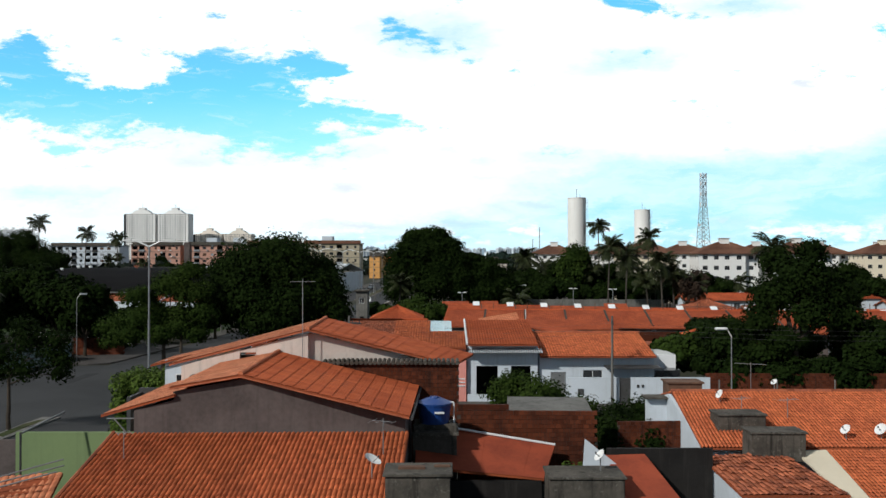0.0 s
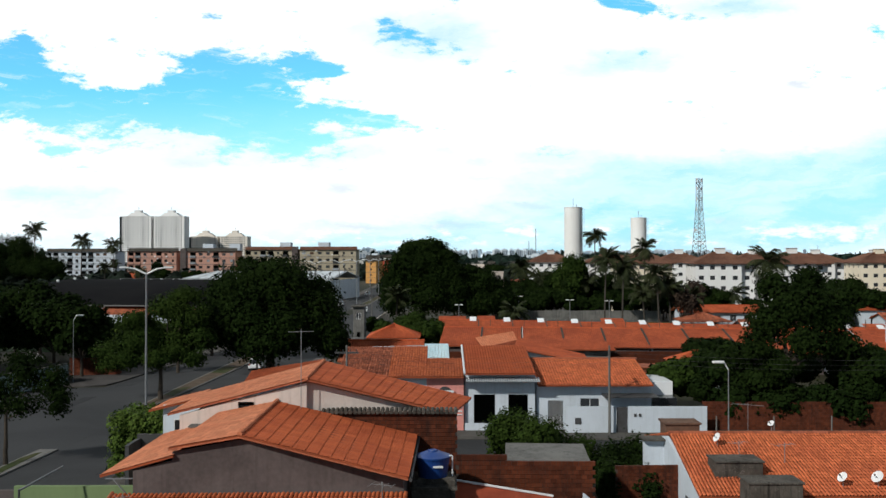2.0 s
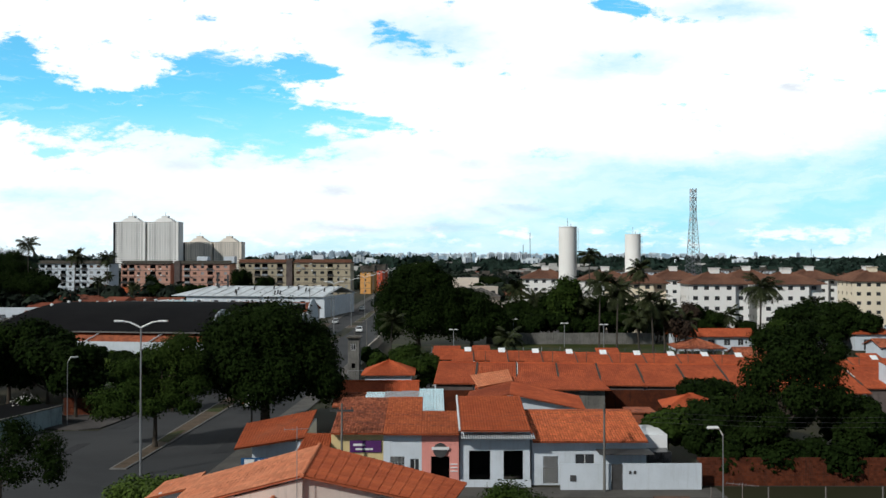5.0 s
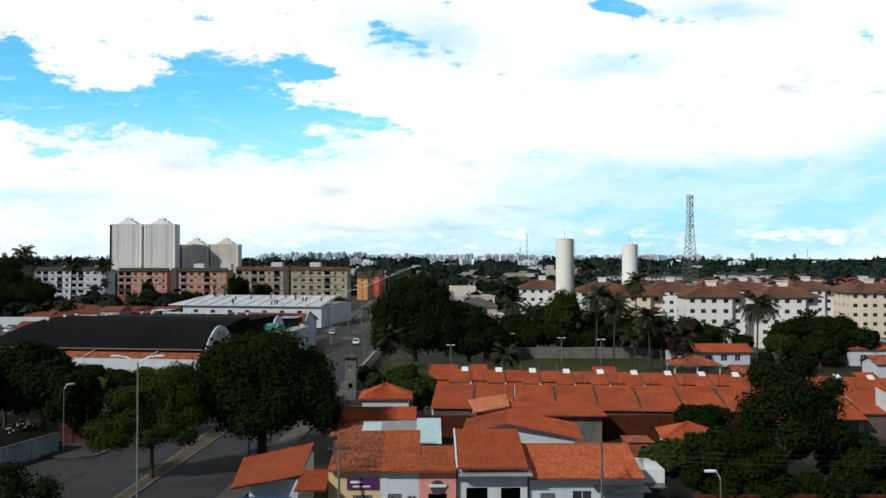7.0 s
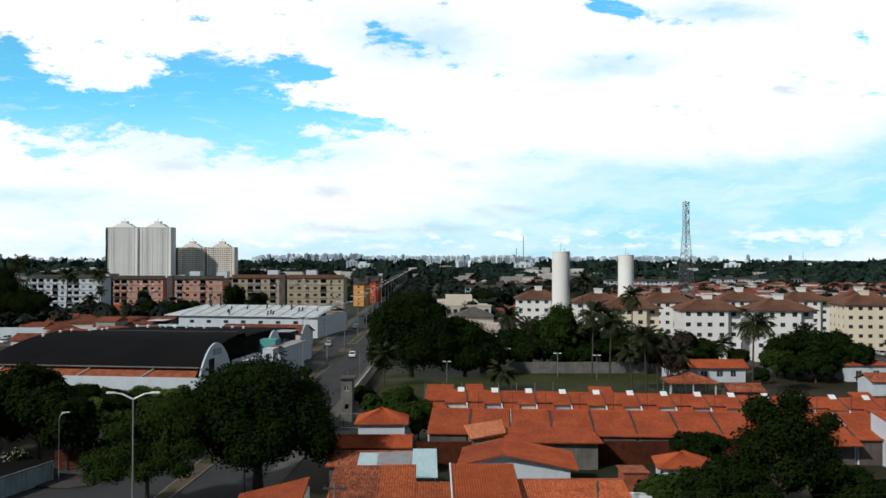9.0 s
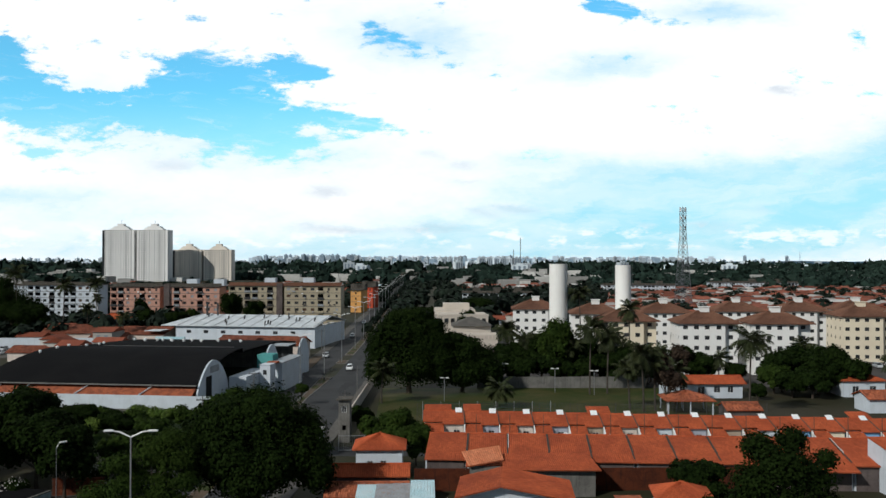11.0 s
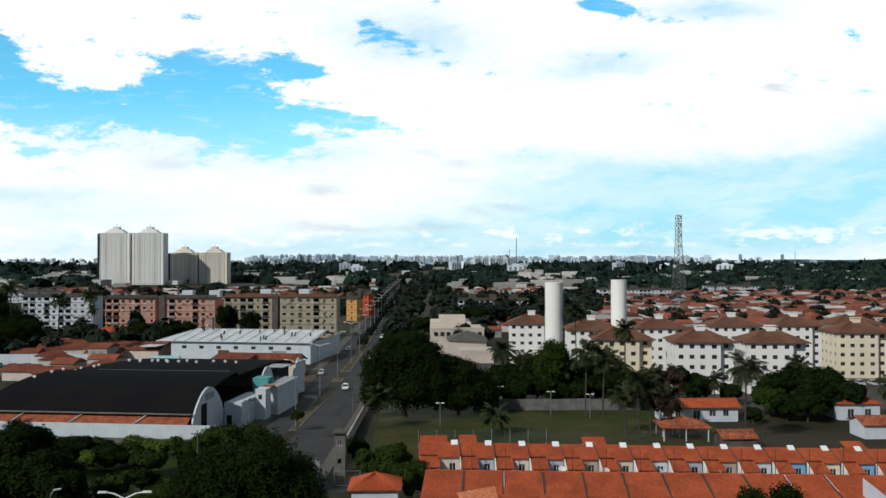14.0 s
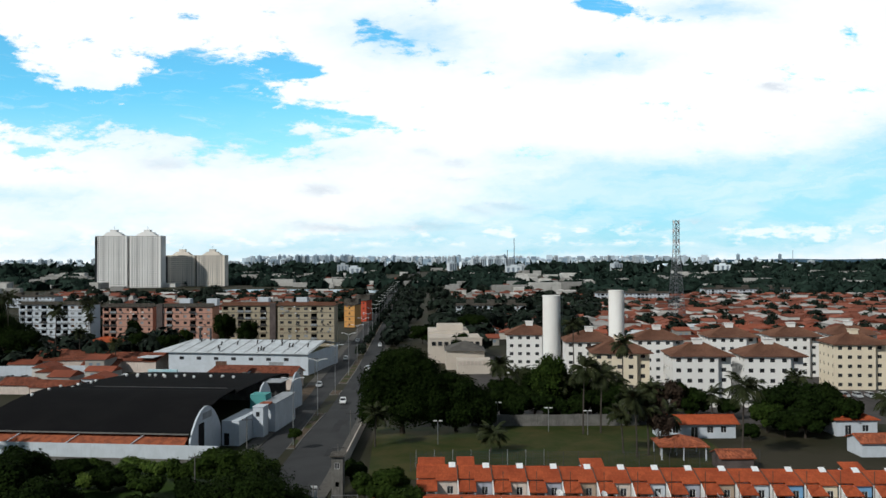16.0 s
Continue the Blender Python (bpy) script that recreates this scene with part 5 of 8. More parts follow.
brick_wall("wall_brick_low", (9.6, 47.4), (13.3, 47.6), 1.0, 3.55, "low red brick wall beside the white house", seed=6, limit=160)

# the house with the wide tile roof
hd = thing("house", (0, 0, 0), 0, "white house with a wide red-orange barrel tile roof", "house")
D = [(12.9, 43.0, 3.08), (34.0, 43.0, 3.08), (34.0, 50.3, 4.72), (13.35, 50.3, 4.72)]
tiled(hd, D, "tile", 0.19, 0.38, 14, name="roof_slope", amp=0.055, step=0.036, wide=0.86)
tiled(hd, [(34.0, 57.0, 3.2), (13.4, 57.0, 3.2), (13.35, 50.4, 4.72), (34.0, 50.4, 4.72)], "tile", 0.19, 0.38, 15, name="roof_slope", amp=0.055, step=0.022, wide=0.80)
ridge_cap(hd, (13.3, 50.34, 4.76), (34.0, 50.34, 4.76), "tile_worn", 0.12)
gw = bmesh.new()
box(gw, 13.3, 43.5, 0, 34.0, 43.7, 3.0)
box(gw, 11.9, 50.6, 0, 13.2, 50.8, 4.3)
box(gw, 13.1, 43.5, 0, 13.3, 56.8, 3.05)
v = [gw.verts.new(p) for p in [(13.1, 43.6, 3.05), (13.1, 56.6, 3.05), (13.1, 50.3, 4.6), (13.3, 43.6, 3.05), (13.3, 56.6, 3.05), (13.3, 50.3, 4.6)]]
for f in ((0, 2, 1), (3, 4, 5), (0, 3, 5, 2), (2, 5, 4, 1)):
    gw.faces.new([v[i] for i in f])
part("wall", gw, "plaster_white", hd, "sunlit white painted gable wall")
part("shutter", boxes((13.06, 45.2, 1.2, 13.12, 46.1, 2.3)), "metal_dark", hd)
part("side_roof", boxes((11.8, 50.2, 4.3, 13.3, 51.4, 4.4)), "concrete_old", hd)
solo("roof_box", boxes((13.5, 51.6, 3.9, 15.5, 53.0, 5.0), (13.4, 51.5, 5.0, 15.6, 53.1, 5.1)), "metal_rust", "grey cement block at the roof's end", "water tank")
water_box((14.35, 44.9, 3.2), 2.45, 1.5, 1.1, "black-stained concrete water tank on the tiles")
water_box((14.9, 41.6, 2.7), 2.6, 1.4, 1.35, "black-stained concrete water tank on the tiles")
for x, y, z, r, turn, tilt in [(15.6, 48.6, 4.25, 0.27, -75, 30), (20.5, 43.9, 3.2, 0.28, -70, 38), (22.3, 43.9, 3.2, 0.33, -68, 38), (19.5, 50.8, 4.6, 0.2, -60, 45)]:
    dish((x, y, z), r, turn, tilt)
antenna((16.4, 47.4, 4.0), 0.95, 35, 4, 0.9)
antenna((18.6, 46.6, 3.9), 1.1, 20, 4, 1.1)
antenna((18.4, 51.6, 4.4), 1.9, -25, 6, 1.8, "large comb-shaped metal antenna on a pole")
wl = thing("wall_white_yard", (0, 0, 0), 0, "white yard wall behind the tiled house with thin posts", "wall", kind="structure")
part("wall_face", boxes((17.4, 58.0, 0, 60.0, 58.2, 3.1)), "plaster_white", wl)
for k in range(7):
    x = 18.6 + k * 3.9
    part("post", rods([((x, 58.1, 3.1), (x, 58.1, 4.3), 0.05)]), "cement", wl)
# the lower mottled roof and its neighbour
hg = thing("house", (0, 0, 0), 0, "house extension with a mottled old tile roof", "house")
tiled(hg, [(12.6, 36.4, 2.55), (17.2, 36.4, 2.55), (16.6, 42.3, 3.0), (12.4, 41.6, 3.0)], "tile_worn", 0.25, 0.42, 16, name="roof_slope", amp=0.04, step=0.03, jig=0.02)
part("wall", boxes((12.6, 37.0, 0, 12.8, 41.5, 2.6), (12.8, 37.0, 0, 17.0, 37.2, 2.4)), "plaster_white", hg)
hh = thing("house", (0, 0, 0), 0, "house with a red-orange tile roof and cream verge", "house")
tiled(hh, [(17.9, 34.0, 1.9), (34.0, 34.0, 1.9), (34.0, 42.6, 3.05), (18.9, 42.6, 3.05)], "tile", 0.19, 0.38, 17, name="roof_slope", amp=0.055, step=0.036, wide=0.86)
bm = bmesh.new()
slab(bm, [(17.2, 36.5, 2.3), (17.9, 34.2, 1.95), (18.9, 42.6, 3.08), (17.3, 42.4, 3.05)], 0.1)
part("verge", bm, "plaster_cream", hh, "cream rendered verge")
part("wall", boxes((18.2, 35.0, 0, 33.8, 35.2, 1.9), (18.2, 35.2, 0, 18.4, 42.0, 2.0)), "plaster_white", hh)
shrub((14.6, 34.6, 0), 1.5, 2.9, "bright green leafy bush beside the extension", leaf="leaf_bright", seed=73, leaves=2600, size=0.14)
palm((21.6, 33.2, 0), 1.9, "young palm with thin dry fronds", seed=74, fronds=16, length=2.0, leaf="leaf_dry", lean=0.2, r=0.12)

# the green wall and the yard corner beside the avenue
gm = boxes((-19.6, 39.6, 0, -13.4, 39.8, 4.55))
solo("wall_green", gm, "plaster_green", "plain pale green painted yard wall", "wall", kind="structure")
solo("wall_dark_corner", boxes((-27.0, 42.4, 0, -19.8, 42.6, 3.6)), "cement_dark", "dark cement yard wall by the pavement", "wall", kind="structure")
solo("gate_dark", boxes((-16.2, 46.0, 3.0, -13.9, 46.2, 5.6), (-16.2, 44.2, 3.0, -16.0, 46.0, 5.4)), "metal_dark", "dark metal sheet gate beside the house", "gate", kind="structure")
ob = thing("street_post", (-18.3, 37.4, 0), 0, "thin metal post with a slanted arm", "post")
part("pole", rods([((0, 0, 0), (0, 0, 5.0), 0.045)]), "metal_dark", ob)
part("arm", rods([((0, 0, 4.95), (1.2, 1.6, 5.6), 0.05)]), "metal_grey", ob)
hl = thing("shed", (0, 0, 0), 0, "shed with a pale worn tile roof and loose laths", "shed")
tiled(hl, [(-18.4, 32.6, 3.2), (-15.2, 33.2, 3.1), (-15.4, 35.0, 3.85), (-19.0, 34.6, 3.7)], "tile_pale_sunlit", 0.24, 0.42, 18, name="roof_slope")
part("wall", boxes((-18.2, 33.4, 0, -15.8, 33.6, 3.1)), "cement_dark", hl)
part("lath", rods([((-17.8, 33.6, 3.9), (-15.2, 34.6, 4.5), 0.03), ((-17.6, 33.2, 3.8), (-15.0, 34.2, 4.35), 0.03), ((-17.4, 32.9, 3.7), (-15.1, 33.8, 4.2), 0.03)]), "metal_grey", hl)

# ---- the street of shops and small houses ----
def front_house(x0, x1, y0, y1, eave, top, mat, label, holes=(), tile="tile", seed=1, overhang=0.7, group="houses along the street", y_top=None, col=0.24, row=0.42, amp=0.05):
    """A house on the street: a pierced front wall, side walls and one tiled slope towards the street."""
    ob = thing("house", (0, 0, 0), 0, label, "house", group)
    bm = bmesh.new()
    pierced(bm, x0, x1, 0, eave - 0.12, y0, y0 + 0.2, [h[:4] for h in holes])
    for x in (x0, x1 - 0.2):
        v = [bm.verts.new(p) for p in [(x, y0 + 0.2, 0), (x, y1, 0), (x, y1, top - 0.15), (x, y0 + 0.2, eave - 0.1), (x + 0.2, y0 + 0.2, 0), (x + 0.2, y1, 0), (x + 0.2, y1, top - 0.15), (x + 0.2, y0 + 0.2, eave - 0.1)]]
        for f in ((0, 3, 2, 1), (4, 5, 6, 7), (0, 4, 7, 3), (3, 7, 6, 2), (1, 2, 6, 5), (0, 1, 5, 4)):
            bm.faces.new([v[i] for i in f])
    box(bm, x0 + 0.2, y1 - 0.2, 0, x1 - 0.2, y1, top - 0.15)
    part("wall", bm, mat, ob)
    part("floor", boxes((x0 + 0.2, y0 + 0.2, 0.02, x1 - 0.2, y1 - 0.2, 0.1)), "pavement_dark", ob)
    tiled(ob, [(x0, y0 - overhang, eave - 0.02), (x1, y0 - overhang, eave - 0.02), (x1, y1 + 0.1, top), (x0, y1 + 0.1, top)], tile, col, row, seed, name="roof_slope", amp=amp, step=0.035)
    for h in holes:
        if len(h) > 4 and h[4] == "window":
            window(ob, h[0], h[1], h[2], h[3], y0 + 0.06, "window_white", 2, 0.06)
        elif len(h) > 4 and h[4] == "grille":
            g = rods([((h[0] + 0.12 * k, y0 + 0.08, h[2]), (h[0] + 0.12 * k, y0 + 0.08, h[3]), 0.015) for k in range(int((h[1] - h[0]) / 0.12) + 1)])
            part("grille", g, "sign_white", ob)
    return ob


g1 = front_house(-9.0, -4.5, 74.4, 83.4, 4.85, 6.3, "plaster_yellow", "old yellow shop with a worn tile roof", [(-6.9, -5.2, 0.1, 2.6, "grille")], "tile_worn", 31)
part("shop_sign", boxes((-7.4, 74.28, 3.1, -4.7, 74.38, 4.1)), "sign_purple", g1, "dark purple sign board with pale lettering bars")
part("sign_text", boxes((-7.1, 74.25, 3.65, -6.1, 74.29, 3.85), (-6.9, 74.25, 3.3, -5.4, 74.29, 3.45)), "sign_white", g1)
g2 = front_house(-4.5, -1.2, 74.4, 83.4, 4.78, 6.35, "plaster_white", "white shop front with an orange tile roof", [(-3.9, -2.7, 0.1, 2.7, "grille"), (-2.2, -1.0 - 0.4, 1.2, 2.5, "window")], "tile", 32)
g3 = front_house(-1.2, 2.0, 74.4, 79.6, 4.78, 5.65, "plaster_salmon", "salmon pink shop front with an orange tile roof", [(-0.4, 1.2, 0.1, 2.7)], "tile", 33)
bm = bmesh.new()
rod(bm, (0.4, 74.36, 3.25), (0.4, 74.26, 3.25), 0.62, 0.62, 24)
part("sign_disc", bm, "metal_dark", g3, "dark round sign with a pale emblem")
part("sign_text", boxes((-0.35, 74.2, 3.3, 1.15, 74.28, 3.55), (1.25, 74.34, 2.0, 1.9, 74.4, 2.08), (1.25, 74.34, 1.7, 1.9, 74.4, 1.78), (1.25, 74.34, 1.4, 1.9, 74.4, 1.48)), "sign_white", g3)
part("inner_wall", boxes((-0.6, 76.4, 0, 1.6, 76.6, 3.2)), "opening_shade", g3)
g4 = front_house(2.1, 8.2, 74.8, 83.4, 5.05, 6.42, "plaster_white", "white house with two dark garage openings and an orange roof", [(2.9, 4.75, 0.45, 3.1), (5.9, 7.6, 0.45, 3.1)], "tile_painted", 34, overhang=1.0)
part("awning", boxes((2.2, 73.6, 4.35, 8.5, 74.78, 4.43)), "sheet_grey", g4, "pale corrugated awning")
rb = bmesh.new()
for k in range(32):
    rod(rb, (2.25 + k * 0.2, 73.55, 4.42), (2.25 + k * 0.2, 74.78, 4.60), 0.06, 0.06, 6)
part("awning_ribs", rb, "roof_white", g4)
part("parapet", boxes((2.1, 74.0, 0.1, 8.2, 74.2, 0.75)), "plaster_white", g4)
part("back_room_wall", boxes((2.4, 78.6, 0, 8.0, 78.8, 4.6)), "opening_shade", g4)
part("verge_flashing", rods([((2.06, 73.8, 5.1), (2.06, 83.4, 6.5), 0.10)]), "sign_white", g4)
g5 = front_house(8.4, 18.4, 75.2, 81.2, 3.98, 5.38, "plaster_white", "long white house with an orange tile roof", [(9.4, 10.7, 0.1, 2.5, "grille"), (12.2, 13.9, 1.5, 2.7, "window")], "tile", 35, overhang=0.9)
part("porch_roof", boxes((14.0, 73.2, 3.05, 18.6, 75.18, 3.15)), "metal_dark", g5, "dark sheet porch roof")
part("ridge_tiles", rods([((8.4, 81.25, 5.45), (18.5, 81.25, 5.45), 0.12)]), "tile_worn", g5)
yw = thing("wall_white_front", (0, 0, 0), 0, "low white front yard wall with a dark gateway", "wall", kind="structure")
bm = bmesh.new()
pierced(bm, 10.6, 22.6, 0, 2.35, 73.0, 73.2, [(14.9, 15.9, 0, 2.35)])
part("wall_face", bm, "plaster_white", yw)
part("gate_leaf", boxes((14.95, 73.06, 0.1, 15.85, 73.12, 2.3)), "metal_dark", yw)
part("meter_box", boxes((11.4, 72.94, 0.9, 11.9, 73.0, 1.4), (16.4, 72.94, 1.5, 16.6, 73.0, 1.75), (16.8, 72.94, 1.5, 17.0, 73.0, 1.75)), "metal_dark", yw)
brick_wall("wall_brick_lane", (22.7, 74.6), (62.0, 74.0), 0.0, 2.5, "long dark red brick wall under the trees", seed=8, bl=0.30, bh=0.22, limit=280)
tk = thing("truck_box", (18.9, 79.0, 0), 0, "white box body of a parked lorry", "truck")
part("body", boxes((0, 0, 0.8, 2.4, 4.6, 3.6)), "car_white", tk)
part("cab", boxes((0.1, -1.8, 0.5, 2.3, -0.1, 2.4)), "car_black", tk)
for x in (0.15, 2.25):
    for y in (-1.0, 3.4):
        bm = bmesh.new()
        rod(bm, (x - 0.12, y, 0.42), (x + 0.12, y, 0.42), 0.42, 0.42, 16)
        part("wheel", bm, "rubber", tk)

# roof of clear and grey sheets behind the shops
sr = thing("sheet_roof", (0, 0, 0), 0, "roof of grey and pale blue corrugated sheets", "roof")
for k, (x0, x1, mat, z) in enumerate([(-7.4, -5.4, "sheet_clear", 5.3), (-5.4, -3.6, "sheet_grey", 5.36), (-3.6, -1.7, "sheet_grey", 5.42), (-1.7, -0.5, "sheet_clear", 5.5), (-0.5, 0.9, "sheet_clear", 5.5)]):
    y0, y1 = (86.0, 93.4) if k < 3 else (84.6, 94.4)
    v, f, _, _ = tile_grid([(x0, y0, z - 0.7), (x1, y0, z - 0.7), (x1, y1, z), (x0, y1, z)], 0.16, 9.0, amp=0.035, step=0.0, seed=k, jig=0)
    part("sheet", raw("sheet", v, f, mat, True), mat, sr)
part("post", rods([((-7.2, 86.3, 0), (-7.2, 86.3, 4.6), 0.08), ((0.7, 85.0, 0), (0.7, 85.0, 4.8), 0.08), ((0.7, 94.0, 0), (0.7, 94.0, 5.4), 0.08), ((-7.2, 93.2, 0), (-7.2, 93.2, 5.2), 0.08)]), "cement", sr)


def gable_house(at, wx, wy, eave, top, label, wall="plaster_white", tile="tile_row", turn=0, seed=1, hip=False, group="", over=0.5, col=0.26, row=0.5, holes=()):
    """A small house under a roof with its ridge along x: two tiled slopes, or four where hipped."""
    ob = thing("house", at, turn, label, "house", group)
    bm = bmesh.new()
    pierced(bm, -wx / 2, wx / 2, 0, eave, -wy / 2, -wy / 2 + 0.2, [h for h in holes])
    box(bm, -wx / 2, wy / 2 - 0.2, 0, wx / 2, wy / 2, eave)
    box(bm, -wx / 2, -wy / 2 + 0.2, 0, -wx / 2 + 0.2, wy / 2 - 0.2, eave)
    box(bm, wx / 2 - 0.2, -wy / 2 + 0.2, 0, wx / 2, wy / 2 - 0.2, eave)
    if not hip:
        for x in (-wx / 2, wx / 2 - 0.2):
            v = [bm.verts.new(p) for p in [(x, -wy / 2, eave), (x, wy / 2, eave), (x, 0, top - 0.1), (x + 0.2, -wy / 2, eave), (x + 0.2, wy / 2, eave), (x + 0.2, 0, top - 0.1)]]
            for f in ((0, 2, 1), (3, 4, 5), (0, 3, 5, 2), (2, 5, 4, 1)):
                bm.faces.new([v[i] for i in f])
    part("wall", bm, wall, ob)
    for h in holes:
        window(ob, *h, -wy / 2 + 0.05, "window_white", 2, 0.06)
    X, Y, e = wx / 2 + over, wy / 2 + over, eave - 0.05
    k = (wx / 2 - wy / 2) if hip else X
    k = max(k, 0.05)
    tiled(ob, [(-X, -Y, e), (X, -Y, e), (k, 0, top), (-k, 0, top)], tile, col, row, seed, name="roof_slope")
    tiled(ob, [(X, Y, e), (-X, Y, e), (-k, 0, top), (k, 0, top)], tile, col, row, seed + 1, name="roof_slope")
    if hip:
        tiled(ob, [(X, -Y, e), (X, Y, e), (k, 0.02, top), (k, -0.02, top)], tile, col, row, seed + 2, name="roof_slope")
        tiled(ob, [(-X, Y, e), (-X, -Y, e), (-k, -0.02, top), (-k, 0.02, top)], tile, col, row, seed + 3, name="roof_slope")
    ridge_cap(ob, (-k, 0, top + 0.04), (k, 0, top + 0.04), tile, 0.12)
    return ob


gable_house((-6.3, 119.2, 0), 6.2, 6.0, 4.2, 5.75, "small white house with a hipped orange tile roof", seed=51, hip=True, holes=[(-1.6, -0.8, 1.4, 2.6), (0.2, 1.0, 1.4, 2.6)])
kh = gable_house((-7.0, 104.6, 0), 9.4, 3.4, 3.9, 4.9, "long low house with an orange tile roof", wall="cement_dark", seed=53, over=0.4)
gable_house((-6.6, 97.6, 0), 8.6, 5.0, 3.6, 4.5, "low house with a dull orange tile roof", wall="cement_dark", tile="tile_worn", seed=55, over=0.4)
# roof with the white gable
hi = thing("house", (0, 0, 0), 0, "house with an orange tile roof and a bluish white gable", "house")
tiled(hi, [(3.0, 92.4, 4.1), (8.0, 92.4, 5.25), (9.0, 101.5, 5.25), (4.0, 101.5, 4.1)], "tile_row", 0.26, 0.5, 57, name="roof_slope")
tiled(hi, [(16.2, 92.8, 3.5), (17.0, 102, 3.5), (9.0, 101.5, 5.25), (8.0, 92.4, 5.25)], "tile_row", 0.26, 0.5, 58, name="roof_slope")
bm = bmesh.new()
gable_wall(bm, [(3.4, 0), (15.4, 0), (15.4, 3.5), (8.0, 5.05), (3.4, 4.05)], 93.3, 93.5)
part("wall", bm, "plaster_white", hi)
# single-slope roofs in front of the terrace
hn = thing("outhouse", (0, 0, 0), 0, "outhouse with a bright orange single-slope roof", "outhouse")
tiled(hn, [(5.4, 109.3, 3.45), (9.9, 109.3, 4.25), (9.65, 113.3, 5.2), (4.65, 113.3, 4.4)], "tile_pale_sunlit", 0.26, 0.5, 59, name="roof_slope")
part("wall", boxes((5.8, 109.8, 0, 9.5, 110.0, 3.3), (5.6, 110.0, 0, 5.8, 113.0, 3.4)), "cement", hn)
hn = thing("outhouse", (0, 0, 0), 0, "long outhouse with an orange single-slope roof", "outhouse")
tiled(hn, [(9.6, 106.8, 3.55), (21.8, 106.6, 3.5), (21.2, 112.3, 4.35), (9.8, 112.3, 4.35)], "tile_row", 0.26, 0.5, 60, name="roof_slope")
part("wall", boxes((9.8, 107.4, 0, 21.2, 107.6, 3.45)), "cement", hn)
gable_house((29.0, 97.5, 0), 5.6, 5.0, 3.2, 4.4, "small house among the trees with an orange roof", seed=61, turn=-8, hip=True)
solo("wall_brick_yards", boxes((-1.5, 110.4, 0, 62, 110.6, 2.9)), "brick", "long dark red yard wall behind the terrace", "wall", kind="structure")
solo("shed_roof", boxes((21.4, 94.0, 0, 24.0, 97.0, 2.9), (21.2, 93.8, 2.9, 24.2, 97.2, 3.02)), "tile_worn", "small dull orange outhouse", "outhouse")

# the corner shop by the avenue
hs = thing("shop", (0, 0, 0), 0, "corner shop with bright orange roofs and a blue sign", "shop")
tiled(hs, [(-16.4, 70.2, 4.3), (-11.2, 73.6, 4.5), (-11.6, 84.6, 4.95), (-17.6, 80.4, 4.4)], "tile_painted", 0.26, 0.5, 63, name="roof_slope")
tiled(hs, [(-11.4, 70.6, 4.0), (-8.9, 71.8, 3.7), (-9.2, 77.2, 4.1), (-11.2, 75.0, 4.6)], "tile_painted", 0.26, 0.5, 64, name="roof_slope")
part("wall", boxes((-15.6, 73.4, 0, -11.5, 73.6, 4.2), (-11.7, 73.6, 0, -11.5, 83.6, 4.3), (-16.6, 80.6, 0, -11.7, 80.8, 4.3), (-15.6, 73.6, 0, -15.4, 80.6, 4.2)), "plaster_white", hs)
part("sign_board", boxes((-16.0, 70.9, 2.4, -11.6, 71.05, 3.4)), "sign_blue", hs, "blue sign board with white letters")

part("sign_panel", boxes((-15.7, 70.86, 2.5, -14.9, 70.9, 3.3)), "sign_white", hs)
part("sign_text", boxes((-14.6, 70.84, 2.95, -12.0, 70.9, 3.25), (-14.2, 70.84, 2.55, -12.4, 70.9, 2.8)), "sign_white", hs)

